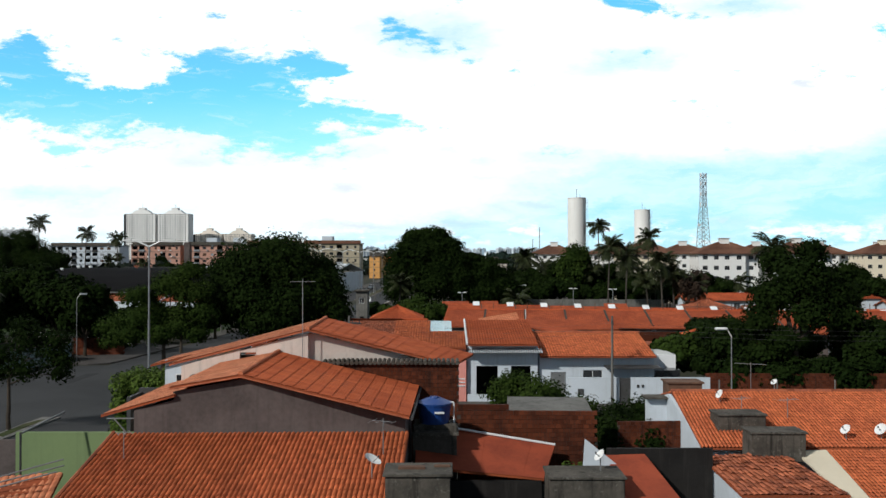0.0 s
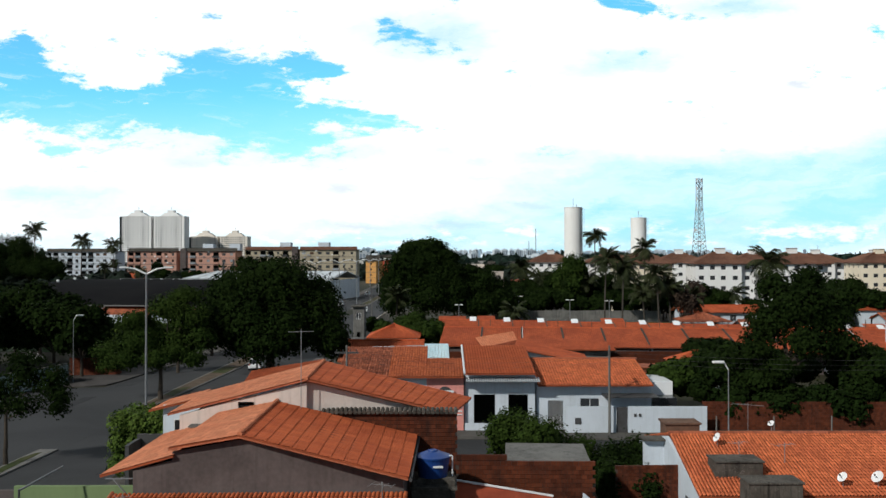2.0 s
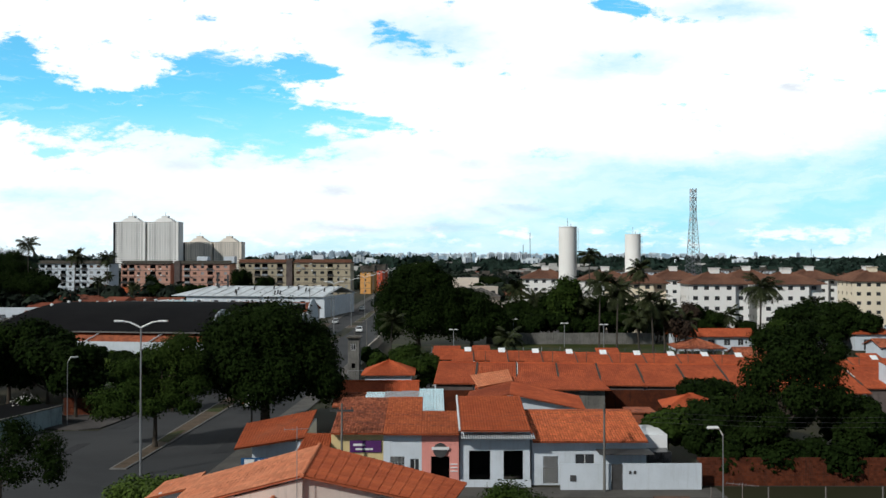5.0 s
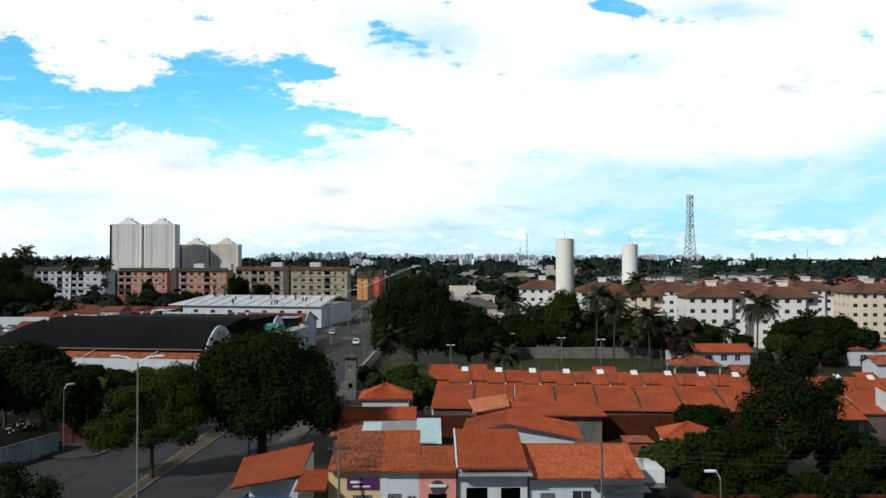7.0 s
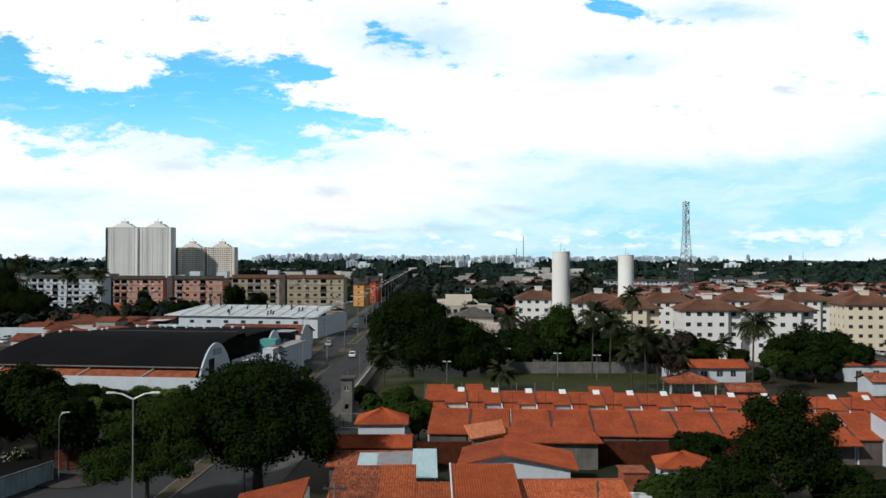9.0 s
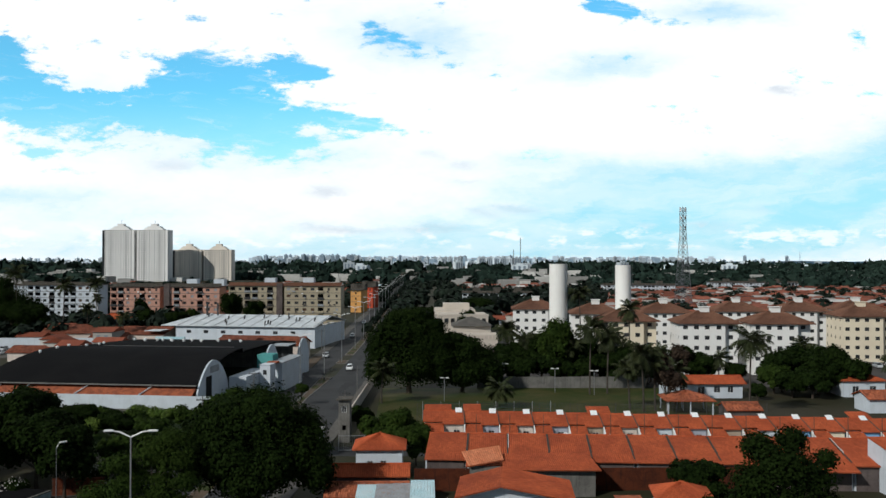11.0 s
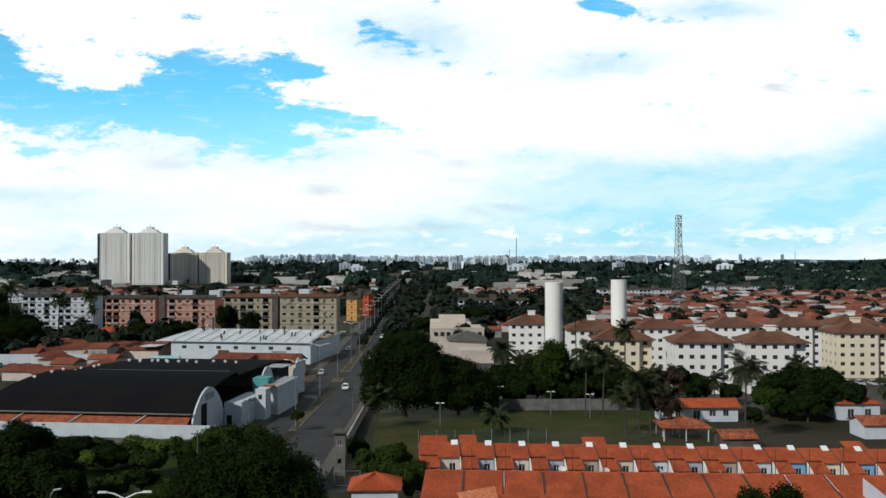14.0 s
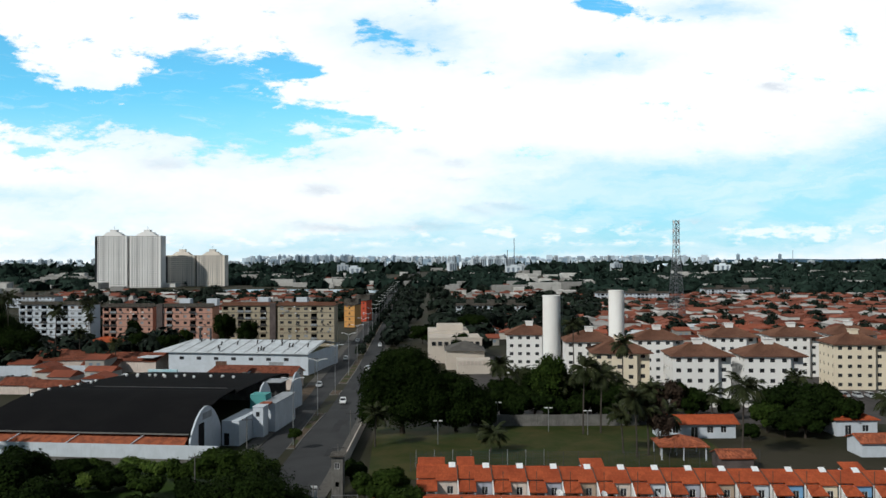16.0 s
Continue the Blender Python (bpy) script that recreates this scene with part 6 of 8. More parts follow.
# ---- the two terraces ----
def terrace_unit(front_mat, seed, label, W=5.56):
    """A narrow terraced house of the far row: main roof, porch roof over the left half, window, raked side wall, a white panel on the ridge."""
    ob = thing("terraced_house", (0, 0, 0), 0, label, "house", "far terrace")
    half = W * 0.47
    bm = bmesh.new()
    pierced(bm, 0.12, half, -1.2, 3.2, 0.9, 1.1, [(0.7, 1.6, -1.2, 2.1), (1.9, 2.4, 1.1, 2.1)])
    pierced(bm, half, W - 0.12, -1.2, 3.2, 0, 0.2, [(W - 1.75, W - 0.75, 1.0, 2.3)])
    box(bm, half, 0.2, -1.2, half + 0.2, 1.1, 3.1)
    box(bm, 0.12, 1.1, -1.2, 0.3, 8.8, 3.1)
    box(bm, W - 0.3, 0.2, -1.2, W - 0.12, 8.8, 3.1)
    part("wall", bm, front_mat, ob)
    # black backing stands for the shade behind the front openings
    part("inner_wall", boxes((0.3, 3.0, -1.0, W - 0.3, 3.15, 3.2)), "opening_shade", ob)
    window(ob, W - 1.75, W - 0.75, 1.0, 2.3, 0.06, "window_white", 2, 0.06)
    part("door", boxes((0.72, 0.96, 0.02, 1.58, 1.02, 2.08)), "window_brown", ob)
    tiled(ob, [(0, 0.5, 3.50), (half, 0.5, 3.50), (half, 4.4, 4.6), (0, 4.4, 4.6)], "tile_row", 0.28, 0.5, seed, name="roof_slope", profile=3)
    tiled(ob, [(half, -0.35, 3.26), (W, -0.35, 3.26), (W, 4.4, 4.6), (half, 4.4, 4.6)], "tile_row", 0.28, 0.5, seed + 1, name="roof_slope", profile=3)
    tiled(ob, [(W, 9.2, 3.3), (0, 9.2, 3.3), (0, 4.4, 4.6), (W, 4.4, 4.6)], "tile_row", 0.40, 0.8, seed + 3, name="roof_slope", profile=3)
    tiled(ob, [(0.05, -2.9, 2.30), (half + 0.25, -2.9, 2.30), (half + 0.25, 0.45, 3.22), (0.05, 0.45, 3.22)], "tile_row", 0.28, 0.5, seed + 2, name="porch_roof", profile=3)
    part("porch_post", rods([((half, -2.7, -1.2), (half, -2.7, 2.3), 0.09)]), "plaster_white", ob)
    bm = bmesh.new()
    a = [bm.verts.new((W - 0.09, y, z)) for y, z in ((-0.4, -1.2), (-3.3, -1.2), (-3.3, 1.7), (-2.4, 2.2), (-0.4, 3.3))]
    b = [bm.verts.new((W + 0.07, v.co.y, v.co.z)) for v in a]
    bm.faces.new(a)
    bm.faces.new(b[::-1])
    for k in range(5):
        bm.faces.new((a[k], b[k], b[(k + 1) % 5], a[(k + 1) % 5]))
    bmesh.ops.recalc_face_normals(bm, faces=bm.faces)
    part("party_wall", bm, "plaster_apartment", ob, "white raked side wall")
    bm = bmesh.new()
    slab(bm, [(W - 0.07, -0.4, 3.40), (W + 0.07, -0.4, 3.40), (W + 0.07, 4.45, 4.72), (W - 0.07, 4.45, 4.72)], 0.16)
    part("parapet", bm, "concrete_old", ob)
    bm = bmesh.new()
    slab(bm, [(W - 1.40, 3.45, 4.52), (W - 0.30, 3.45, 4.52), (W - 0.30, 4.45, 5.08), (W - 1.40, 4.45, 5.08)], 0.06)
    panel = part("panel", bm, "solar_white", ob, "white roof panel")
    part("bracket", rods([((W - 1.3, 4.4, 4.55), (W - 1.3, 4.4, 5.04), 0.03), ((W - 0.4, 4.4, 4.55), (W - 0.4, 4.4, 5.04), 0.03)]), "metal_grey", panel)
    ridge_cap(ob, (0, 4.4, 4.63), (W, 4.4, 4.63), "tile_row", 0.10)
    part("front_wall", boxes((0.2, -4.6, -1.2, W - 1.6, -4.45, 1.4)), front_mat, ob)
    return ob


# the row steps down a little from house to house
FALL, ROW_TURN = 0.0195, -5.0
FRONTS = [("plaster_white", "bluish white"), ("plaster_cream", "cream"), ("plaster_beige", "beige"), ("plaster_blue", "blue"), ("plaster_tan", "tan"), ("plaster_lilac", "lilac grey")]
first_house = terrace_unit("plaster_beige", 380, "wider end house of the terrace with orange tile roofs", 6.7)
first_house.matrix_basis = pose(-0.42, 138.85, 0, 0, 0, -0.87)
RA = {}
order = [5, 2, 5, 4, 2, 0, 5, 4, 0, 3, 1, 3, 0, 2, 5, 1, 0, 4]
for k, which in enumerate(order):
    x = 6.30 + 5.59 * k
    m = pose(x, 138.76 - 0.0152 * x, -FALL * x, 0, 0, -0.87)
    if which in RA:
        row_house = copy_thing(RA[which], m)
    else:
        row_house = RA[which] = terrace_unit(FRONTS[which][0], 300 + 10 * which, FRONTS[which][1] + " terraced house with orange tile roofs and a porch")
        row_house.matrix_basis = m
for x, y, wide, z in ((-0.2, 144.6, 4.6, 4.45), (6.4, 144.6, 3.0, 4.5), (27.4, 144.2, 3.9, 4.1), (72.0, 143.5, 3.6, 3.2)):
    ob = thing("rear_annexe", (x, y, 0), -0.87, "small raised annexe behind the terrace with an orange roof", "annexe")
    part("wall", boxes((0.1, 0, 0, wide - 0.1, 0.2, z - 0.75), (0.1, 0.2, 0, 0.3, 3.2, z - 0.75), (wide - 0.3, 0.2, 0, wide - 0.1, 3.2, z - 0.75)), "plaster_white", ob)
    tiled(ob, [(0, -0.4, z - 0.7), (wide, -0.4, z - 0.7), (wide, 3.4, z + 0.35), (0, 3.4, z + 0.35)], "tile_row", 0.28, 0.5, 390, name="roof_slope", profile=3)
for x, y, z in ((22.0, 139.3, 1.8), (37.5, 138.9, 1.5), (29.0, 138.9, 1.6), (47.0, 138.6, 1.2)):
    dish((x, y - 4.3, z - 0.4), 0.55, -60 + 3 * x, 40, "white satellite dish in a front yard")


def near_unit(seed, low):
    W = 5.5
    ob = thing("terraced_house", (0, 0, 0), 0, "terraced house with a plain orange tile roof and dark party wall", "house", "near terrace")
    part("front_wall", boxes((0.3, 0.4, 0, W - 0.3, 0.6, 3.1)), "cement_dark", ob, "dark cement front wall")
    part("wall", boxes((0.1, 15.4, 0, W - 0.1, 15.6, 3.3), (0.1, 0.6, 0, 0.3, 15.4, 3.2), (W - 0.3, 0.6, 0, W - 0.1, 15.4, 3.2)), "plaster_white", ob)
    e = 2.9 if low else 3.3
    y = -1.8 if low else 0.0
    tiled(ob, [(0, y, e), (W, y, e), (W, 9.0, 5.0), (0, 9.0, 5.0)], "tile_row", 0.28, 0.5, seed, name="roof_slope")
    tiled(ob, [(W, 16.2, 3.4), (0, 16.2, 3.4), (0, 9.0, 5.0), (W, 9.0, 5.0)], "tile_row", 0.28, 0.5, seed + 1, name="roof_slope")
    bm = bmesh.new()
    slab(bm, [(W - 0.16, 1.0, 3.60), (W + 0.05, 1.0, 3.60), (W + 0.05, 9.0, 5.12), (W - 0.16, 9.0, 5.12)], 0.3)
    wall_ = part("party_wall", bm, "mortar", ob)
    bm = bmesh.new()
    slab(bm, [(W + 0.05, 3.0 + low, 4.03 + 0.19 * low), (W + 0.11, 3.0 + low, 4.03 + 0.19 * low), (W + 0.11, 8.9, 5.14), (W + 0.05, 8.9, 5.14)], 0.2)
    part("coping", bm, "plaster_apartment" if low else "concrete_old", wall_)
    ridge_cap(ob, (0, 9.0, 5.04), (W, 9.0, 5.04), "tile_row", 0.12)
    return ob


NU = [near_unit(401, False), near_unit(411, True)]
for k in range(14):
    a = radians(ROW_TURN)
    m = pose(-0.2 + 5.53 * k * math.cos(a), 113.8 + 5.53 * k * math.sin(a), 0, 0, 0, ROW_TURN)
    which = 1 if k in (1, 8, 9) else 0
    if k < 2:
        NU[which].matrix_basis = m
    else:
        copy_thing(NU[which], m)
front_house(58.0, 66.0, 104.5, 112.0, 5.2, 6.4, "plaster_white", "white two-storey house with a side window and an orange roof", [(59.0, 60.0, 3.0, 4.2, "window")], "tile_row", 71, group="")
for k in range(16):
    x = 8 + k * 5.3
    ob = thing("utility_post", (x, 136.6 - 0.04 * x, 0), 0, "thin grey post in the terrace street", "post", "posts in the terrace street")
    part("pole", rods([((0, 0, 0), (0, 0, 5.2), 0.06)]), "metal_rust", ob)

# ---- the apartment blocks ----
def apartment_block(label, wall="plaster_apartment", storeys=5, W=15.2, Dp=12.4, H=2.66):
    """A five-storey block: three bays across the front, windows set into the wall, a hipped brown roof with a tank house."""
    ob = thing("apartment_block", (0, 0, 0), 0, label, "building", "apartment blocks")
    top = storeys * H
    xs = [1.5, 4.3, 7.0, 10.0, 13.4]
    bm = bmesh.new()
    holes = [(x - 0.62, x + 0.62, s * H + 1.05, s * H + 2.1) for s in range(storeys) for x in xs]
    pierced(bm, 0, 11.6, 0, top, 0, 0.25, [h for h in holes if h[1] < 11.6])
    pierced(bm, 11.6, W, 0, top, 1.6, 1.85, [h for h in holes if h[0] > 11.6])
    box(bm, 11.35, 0.25, 0, 11.6, 1.85, top)
    side = [1.8, 5.2, 8.6, 11.6]
    sh = [(y - 0.45, y + 0.45, s * H + 1.1, s * H + 2.05) for s in range(storeys) for y in side]
    turn_l = Matrix(((0, 1, 0, 0), (1, 0, 0, 0), (0, 0, 1, 0), (0, 0, 0, 1)))
    pierced(bm, 0.25, Dp, 0, top, 0, 0.25, sh, turn_l)
    box(bm, W - 0.25, 1.85, 0, W, Dp, top)
    box(bm, 0.25, Dp - 0.25, 0, W - 0.25, Dp, top)
    bmesh.ops.recalc_face_normals(bm, faces=bm.faces)
    part("wall", bm, wall, ob)
    # core painted near-black so the windows look into unlit rooms
    part("core", boxes((0.6, 2.4, 0, W - 0.6, Dp - 0.6, top - 0.2), (0.6, 0.6, 0, 11.0, 2.4, top - 0.2)), "opening_shade", ob)
    part("floor_band", boxes((-0.03, -0.03, top - 0.18, 11.63, -0.002, top), (11.63, 1.57, top - 0.18, W + 0.03, 1.598, top)), wall, ob)
    fm = mesh_of("window", boxes((-0.62, 0, 0, 0.62, 0.06, 0.05), (-0.62, 0, 1.0, 0.62, 0.06, 1.05), (-0.62, 0, 0.05, -0.57, 0.06, 1.0), (0.57, 0, 0.05, 0.62, 0.06, 1.0), (-0.025, 0, 0.05, 0.025, 0.06, 1.0)), "metal_dark")
    pm = mesh_of("pane", boxes((-0.57, 0.02, 0.05, 0.57, 0.04, 1.0)), "glass_dark")
    for s in range(storeys):
        for x in xs:
            o = new("window", fm)
            o.parent = ob
            o.matrix_basis = pose(x, 0.14 if x < 11.6 else 1.74, s * H + 1.05)
            q = new("pane", pm)
            q.parent = o
        for y in side:
            o = new("window", fm)
            o.parent = ob
            o.matrix_basis = pose(0.14, y, s * H + 1.08, 0, 0, -90) @ Matrix.Diagonal((0.72, 1, 0.92, 1))
            q = new("pane", pm)
            q.parent = o
    bm = bmesh.new()
    e, X0, X1, Y0, Y1, rz = top - 0.02, -0.7, W + 0.7, -0.7, Dp + 0.7, top + 2.9
    corners = [(X0, Y0, e), (X1, Y0, e), (X1, Y1, e), (X0, Y1, e)]
    ra, rb = (X0 + 6.6, (Y0 + Y1) / 2, rz), (X1 - 6.6, (Y0 + Y1) / 2, rz)
    low = [bm.verts.new((x, y, z - 0.16)) for x, y, z in corners]
    cv = [bm.verts.new(c) for c in corners]
    va, vb = bm.verts.new(ra), bm.verts.new(rb)
    for f in ((cv[0], cv[1], vb, va), (cv[1], cv[2], vb), (cv[2], cv[3], va, vb), (cv[3], cv[0], va), tuple(low[::-1])):
        bm.faces.new(f)
    for i in range(4):
        bm.faces.new((low[i], low[(i + 1) % 4], cv[(i + 1) % 4], cv[i]))
    roof = part("roof", bm, "tile_brown", ob)
    for c, sd in (([corners[0], corners[1], rb, ra], 1), ([corners[3], corners[0], (ra[0], ra[1] - 0.02, rz), (ra[0], ra[1] + 0.02, rz)], 2), ([corners[1], corners[2], (rb[0], rb[1] + 0.02, rz), (rb[0], rb[1] - 0.02, rz)], 3)):
        v, f, _, _ = tile_grid(c, 0.42, 0.8, amp=0.05, step=0.04, seed=sd)
        part("roof_tiles", raw("roof_tiles", v, f, "tile_brown", True), "tile_brown", roof, kind="stuff")
    part("hip_tiles", rods([(corners[0], ra, 0.12), (corners[1], rb, 0.12), (ra, rb, 0.12), (corners[3], ra, 0.12), (corners[2], rb, 0.12)]), "tile_brown", roof)
    tank = part("tank_house", boxes((W / 2 - 1.2, Dp / 2 - 1.0, top + 2.2, W / 2 + 1.2, Dp / 2 + 1.0, top + 3.9)), wall, ob)
    part("tank_lid", boxes((W / 2 - 1.45, Dp / 2 - 1.25, top + 3.9, W / 2 + 1.45, Dp / 2 + 1.25, top + 4.05)), wall, tank)
    return ob


AB = apartment_block("white five-storey apartment block with a brown hipped roof")
AC = apartment_block("cream five-storey apartment block with a brown hipped roof", "plaster_cream")
T = -5.0
white_at = [(66.0, 222.0), (84.4, 220.6), (29.6, 287.0), (93.4, 274.0), (114.4, 275), (67.6, 267.0), (45.0, 262.0), (136, 280)]
cream_at = [(47.0, 230.5), (121.6, 248.5), (140, 246)]
for k, (x, y) in enumerate(white_at):
    if k == 0:
        AB.matrix_basis = pose(x, y, 0, 0, 0, T)
    else:
        copy_thing(AB, pose(x, y, 0, 0, 0, T))
for k, (x, y) in enumerate(cream_at):
    if k == 0:
        AC.matrix_basis = pose(x, y, 0, 0, 0, T)
    else:
        copy_thing(AC, pose(x, y, 0, 0, 0, T))

# ---- water towers and the lattice mast ----
def water_tower(at, r, h, label):
    ob = thing("water_tower", at, 0, label, "water tower", "water towers")
    bm = bmesh.new()
    rod(bm, (0, 0, 0), (0, 0, h), r, r, 40)
    part("shaft", bm, "tank_concrete", ob, smooth=False)
    bm = bmesh.new()
    rod(bm, (0, 0, h), (0, 0, h + 0.22), r + 0.08, r + 0.08, 40)
    part("rim", bm, "tank_concrete", ob)
    part("lightning_rod", rods([((0, 0, h), (0, 0, h + 2.6), 0.05), ((0.9, 0, h), (0.9, 0, h + 1.1), 0.06)]), "metal_dark", ob)
    rungs = [((r + 0.12, -0.25, z), (r + 0.12, 0.25, z), 0.02) for z in np.arange(1.0, h, 0.6)] + [((r + 0.55, -0.3, z), (r + 0.12, -0.3, z), 0.025) for z in np.arange(2.0, h, 1.8)]
    part("ladder", rods(rungs + [((r + 0.12, -0.25, 0.5), (r + 0.12, -0.25, h), 0.03), ((r + 0.12, 0.25, 0.5), (r + 0.12, 0.25, h), 0.03), ((r + 0.55, -0.3, 2), (r + 0.55, -0.3, h), 0.03)]), "metal_grey", ob)
    return ob


water_tower((36.6, 236.0, 0), 2.42, 28.3, "tall pale concrete cylinder water tower")
water_tower((66.1, 286.0, 0), 2.56, 27.7, "tall pale concrete cylinder water tower")


def lattice_mast(at, h, w0, w1, label):
    ob = thing("lattice_mast", at, 20, label, "mast")
    half = lambda z: (w0 + (w1 - w0) * min(1, z / (h * 0.75))) / 2
    corner = lambda k, z: Vector((half(z) * (1 if k in (0, 1) else -1), half(z) * (1 if k in (0, 3) else -1), z))
    levels = list(np.linspace(0, h, 24))
    for k in range(4):
        part("leg", rods([(corner(k, 0), corner(k, h * 0.75), 0.14)]), "mast_paint", ob)
        part("upper_leg", rods([(corner(k, h * 0.75), corner(k, h), 0.13)]), "mast_paint", ob)
    for k in range(4):
        bm = bmesh.new()
        for i, (a, b) in enumerate(zip(levels, levels[1:])):
            j = (k + 1) % 4
            rod(bm, corner(k, a), corner(j, a), 0.06, 0.06, 5)
            rod(bm, corner(k, a), corner(j, b), 0.07, 0.07, 5)
            rod(bm, corner(j, a), corner(k, b), 0.07, 0.07, 5)
        part("bracing", bm, "mast_paint", ob, kind="stuff")
    for z in (h * 0.98, h * 0.9, h * 0.8, h * 0.70):
        part("antenna_panel", boxes((half(z) + 0.1, -0.4, z - 1.2, half(z) + 0.5, 0.4, z + 1.0), (-half(z) - 0.5, -0.4, z - 1.2, -half(z) - 0.1, 0.4, z + 1.0)), "lamp_head", ob)
    bm = bmesh.new()
    rod(bm, (-w0 * 0.45, -0.6, h * 0.5), (-w0 * 0.45, -1.2, h * 0.5), 0.9, 0.9, 16)
    part("drum_antenna", bm, "lamp_head", ob)
    return ob


lattice_mast((150.4, 498, 0), 60.5, 7.6, 2.6, "grey steel lattice telecom mast")

# ---- school, low buildings by the field ----
sc = thing("school", (0, 0, 0), -5, "cream two-storey school building with a grey tiled hip roof", "building")
part("wall", boxes((4, 318, 0, 23.5, 340, 9.0), (7.5, 346, 9.0, 18.0, 356, 12.0), (4, 340, 0, 20, 362, 9.8)), "plaster_school", sc)
sc.matrix_basis = pose(0, 0, 0)
bm = bmesh.new()
cs = [(9.2, 299, 6.6), (23.4, 298, 6.6), (23.6, 314, 6.6), (9.4, 315, 6.6)]
cv = [bm.verts.new(c) for c in cs]
ap = bm.verts.new((16.6, 306, 9.6))
for i in range(4):
    bm.faces.new((cv[i], cv[(i + 1) % 4], ap))
bm.faces.new(cv[::-1])
part("roof", bm, "pavement", sc, "grey-brown tiled hip roof")
part("hall_wall", boxes((9.8, 299.6, 0, 23.0, 314, 6.5)), "plaster_school", sc)
part("parapet", boxes((3.8, 317.8, 9.0, 23.7, 318.1, 9.6)), "plaster_school", sc)
part("front_block", boxes((13.0, 288, 0, 24.5, 297, 4.6)), "plaster_school", sc)
for k in range(8):
    part("window", boxes((5.0 + k * 2.3, 317.7, 6.6, 6.4 + k * 2.3, 317.95, 8.0)), "glass_dark", sc)
for k in range(9):
    part("pier", boxes((13.3 + k * 1.3, 287.8, 3.2, 13.8 + k * 1.3, 287.98, 4.3)), "plaster_beige", sc)

for x, y, h, L in ((42.4, 166.6, 11.6, 3.8), (45.2, 168.6, 9.4, 3.4), (40.6, 170.5, 7.6, 3.2)):
    palm((x, y, 0), h, PALM, seed=int(x * 10), length=L, fronds=30, lean=0.6)
tree((47.6, 169.0, 0), 3.4, 1.6, 9.8, "thin brownish half-dry tree", leaf="leaf_dry", seed=171, leaves=2600, size=0.26, trunk_r=0.2, shell=0.2)
tree((31.2, 206.6, 0), 5.0, 2.0, 17.2, "tall loose green tree before the apartment blocks", leaf="leaf", seed=172, leaves=9000, size=0.32, trunk_r=0.3, shell=0.25, count=12)
cl = gable_house((59.9, 186.6, 0), 16.4, 6.0, 3.2, 4.5, "long white clubhouse with an orange tile roof", seed=81, hip=False, col=0.32, row=0.6, over=0.7, holes=[(-5.4, -4.2, 1.2, 2.6), (-1.5, 0.0, 0.1, 2.5), (2.0, 3.4, 1.2, 2.6), (5.0, 6.2, 1.2, 2.6)])
ks = thing("pavilion", (51.0, 167.5, 0), -4, "open pavilion with a dull orange hipped roof", "pavilion")
K = [(-4.8, -4.2, 2.7), (4.8, -4.2, 2.7), (4.8, 4.2, 2.7), (-4.8, 4.2, 2.7)]
for i in range(4):
    a, b = K[i], K[(i + 1) % 4]
    tiled(ks, [a, b, (0.02, 0, 4.3), (-0.02, 0, 4.3)], "tile_worn", 0.32, 0.6, 85 + i, name="roof_slope")
for x in (-4.2, 0, 4.2):
    for y in (-3.6, 3.6):
        part("post", boxes((x - 0.12, y - 0.12, 0, x + 0.12, y + 0.12, 2.75)), "plaster_white", ks)
ks2 = gable_house((58.0, 158.0, 0), 6.0, 5.0, 2.4, 3.4, "low shed with a dull orange tile roof", wall="cement_dark", tile="tile_worn", seed=90, over=0.4, col=0.32, row=0.6)
gable_house((95.0, 188.0, 0), 9.0, 7.0, 3.6, 5.2, "white house with an orange hipped roof and porch", seed=92, hip=True, col=0.32, row=0.6, holes=[(-2.6, -1.2, 0.1, 2.4), (1.2, 2.6, 1.0, 2.4)])
gable_house((90.0, 168.0, 0), 8.0, 6.0, 2.8, 4.0, "low house with a dull orange tile roof", tile="tile_worn", seed=94, col=0.32, row=0.6)
gable_house((101, 172.0, 0), 8.0, 6.0, 2.8, 4.2, "low house with an orange tile roof", seed=96, col=0.32, row=0.6)
gable_house((98, 212.0, 0), 16.0, 7.0, 2.8, 4.4, "carport with a brown tile roof", tile="tile_brown", seed=98, col=0.4, row=0.7)
gf = thing("field_fence", (0, 0, 0), 0, "green wire mesh fence on pale posts beside the field", "fence", kind="structure")
for k in range(8):
    part("post", rods([((-0.5 + 3.4 * k, 160.0, 0), (-0.5 + 3.4 * k, 160.0, 3.4), 0.05)]), "sheet_grey", gf)
part("mesh", rods([((-0.5, 160.0, z), (23.3, 160.0, z), 0.022) for z in np.arange(0.2, 3.4, 0.4)] + [((x, 160.0, 0.1), (x, 160.0, 3.4), 0.016) for x in np.arange(-0.5, 23.3, 0.4)], 4), "mesh_green", gf, kind="stuff")
fw = thing("wall_field", (0, 0, 0), 0, "long grey stained cement wall behind the field", "wall", kind="structure")
for k in range(13):
    x = 12 + k * 3.0
    part("panel", boxes((x, 199.5 - 0.02 * x, 0, x + 2.96, 199.68 - 0.02 * x, 2.55 + 0.06 * (k % 3))), "cement", fw)
fn = thing("fence", (0, 0, 0), 0, "dark wire fence on posts along the field", "fence", kind="structure")
for k in range(24):
    x = -1.5 + k * 2.8
    part("post", rods([((x, 157.5, 0), (x, 157.5, 3.4), 0.05)]), "metal_dark", fn)
part("wire", rods([((-1.5, 157.5, z), (63, 157.5, z), 0.02) for z in np.arange(0.3, 3.4, 0.28)] + [((x, 157.5, 0.2), (x, 157.5, 3.3), 0.012) for x in np.arange(-1.5, 63, 0.7)], 4), "metal_dark", fn)
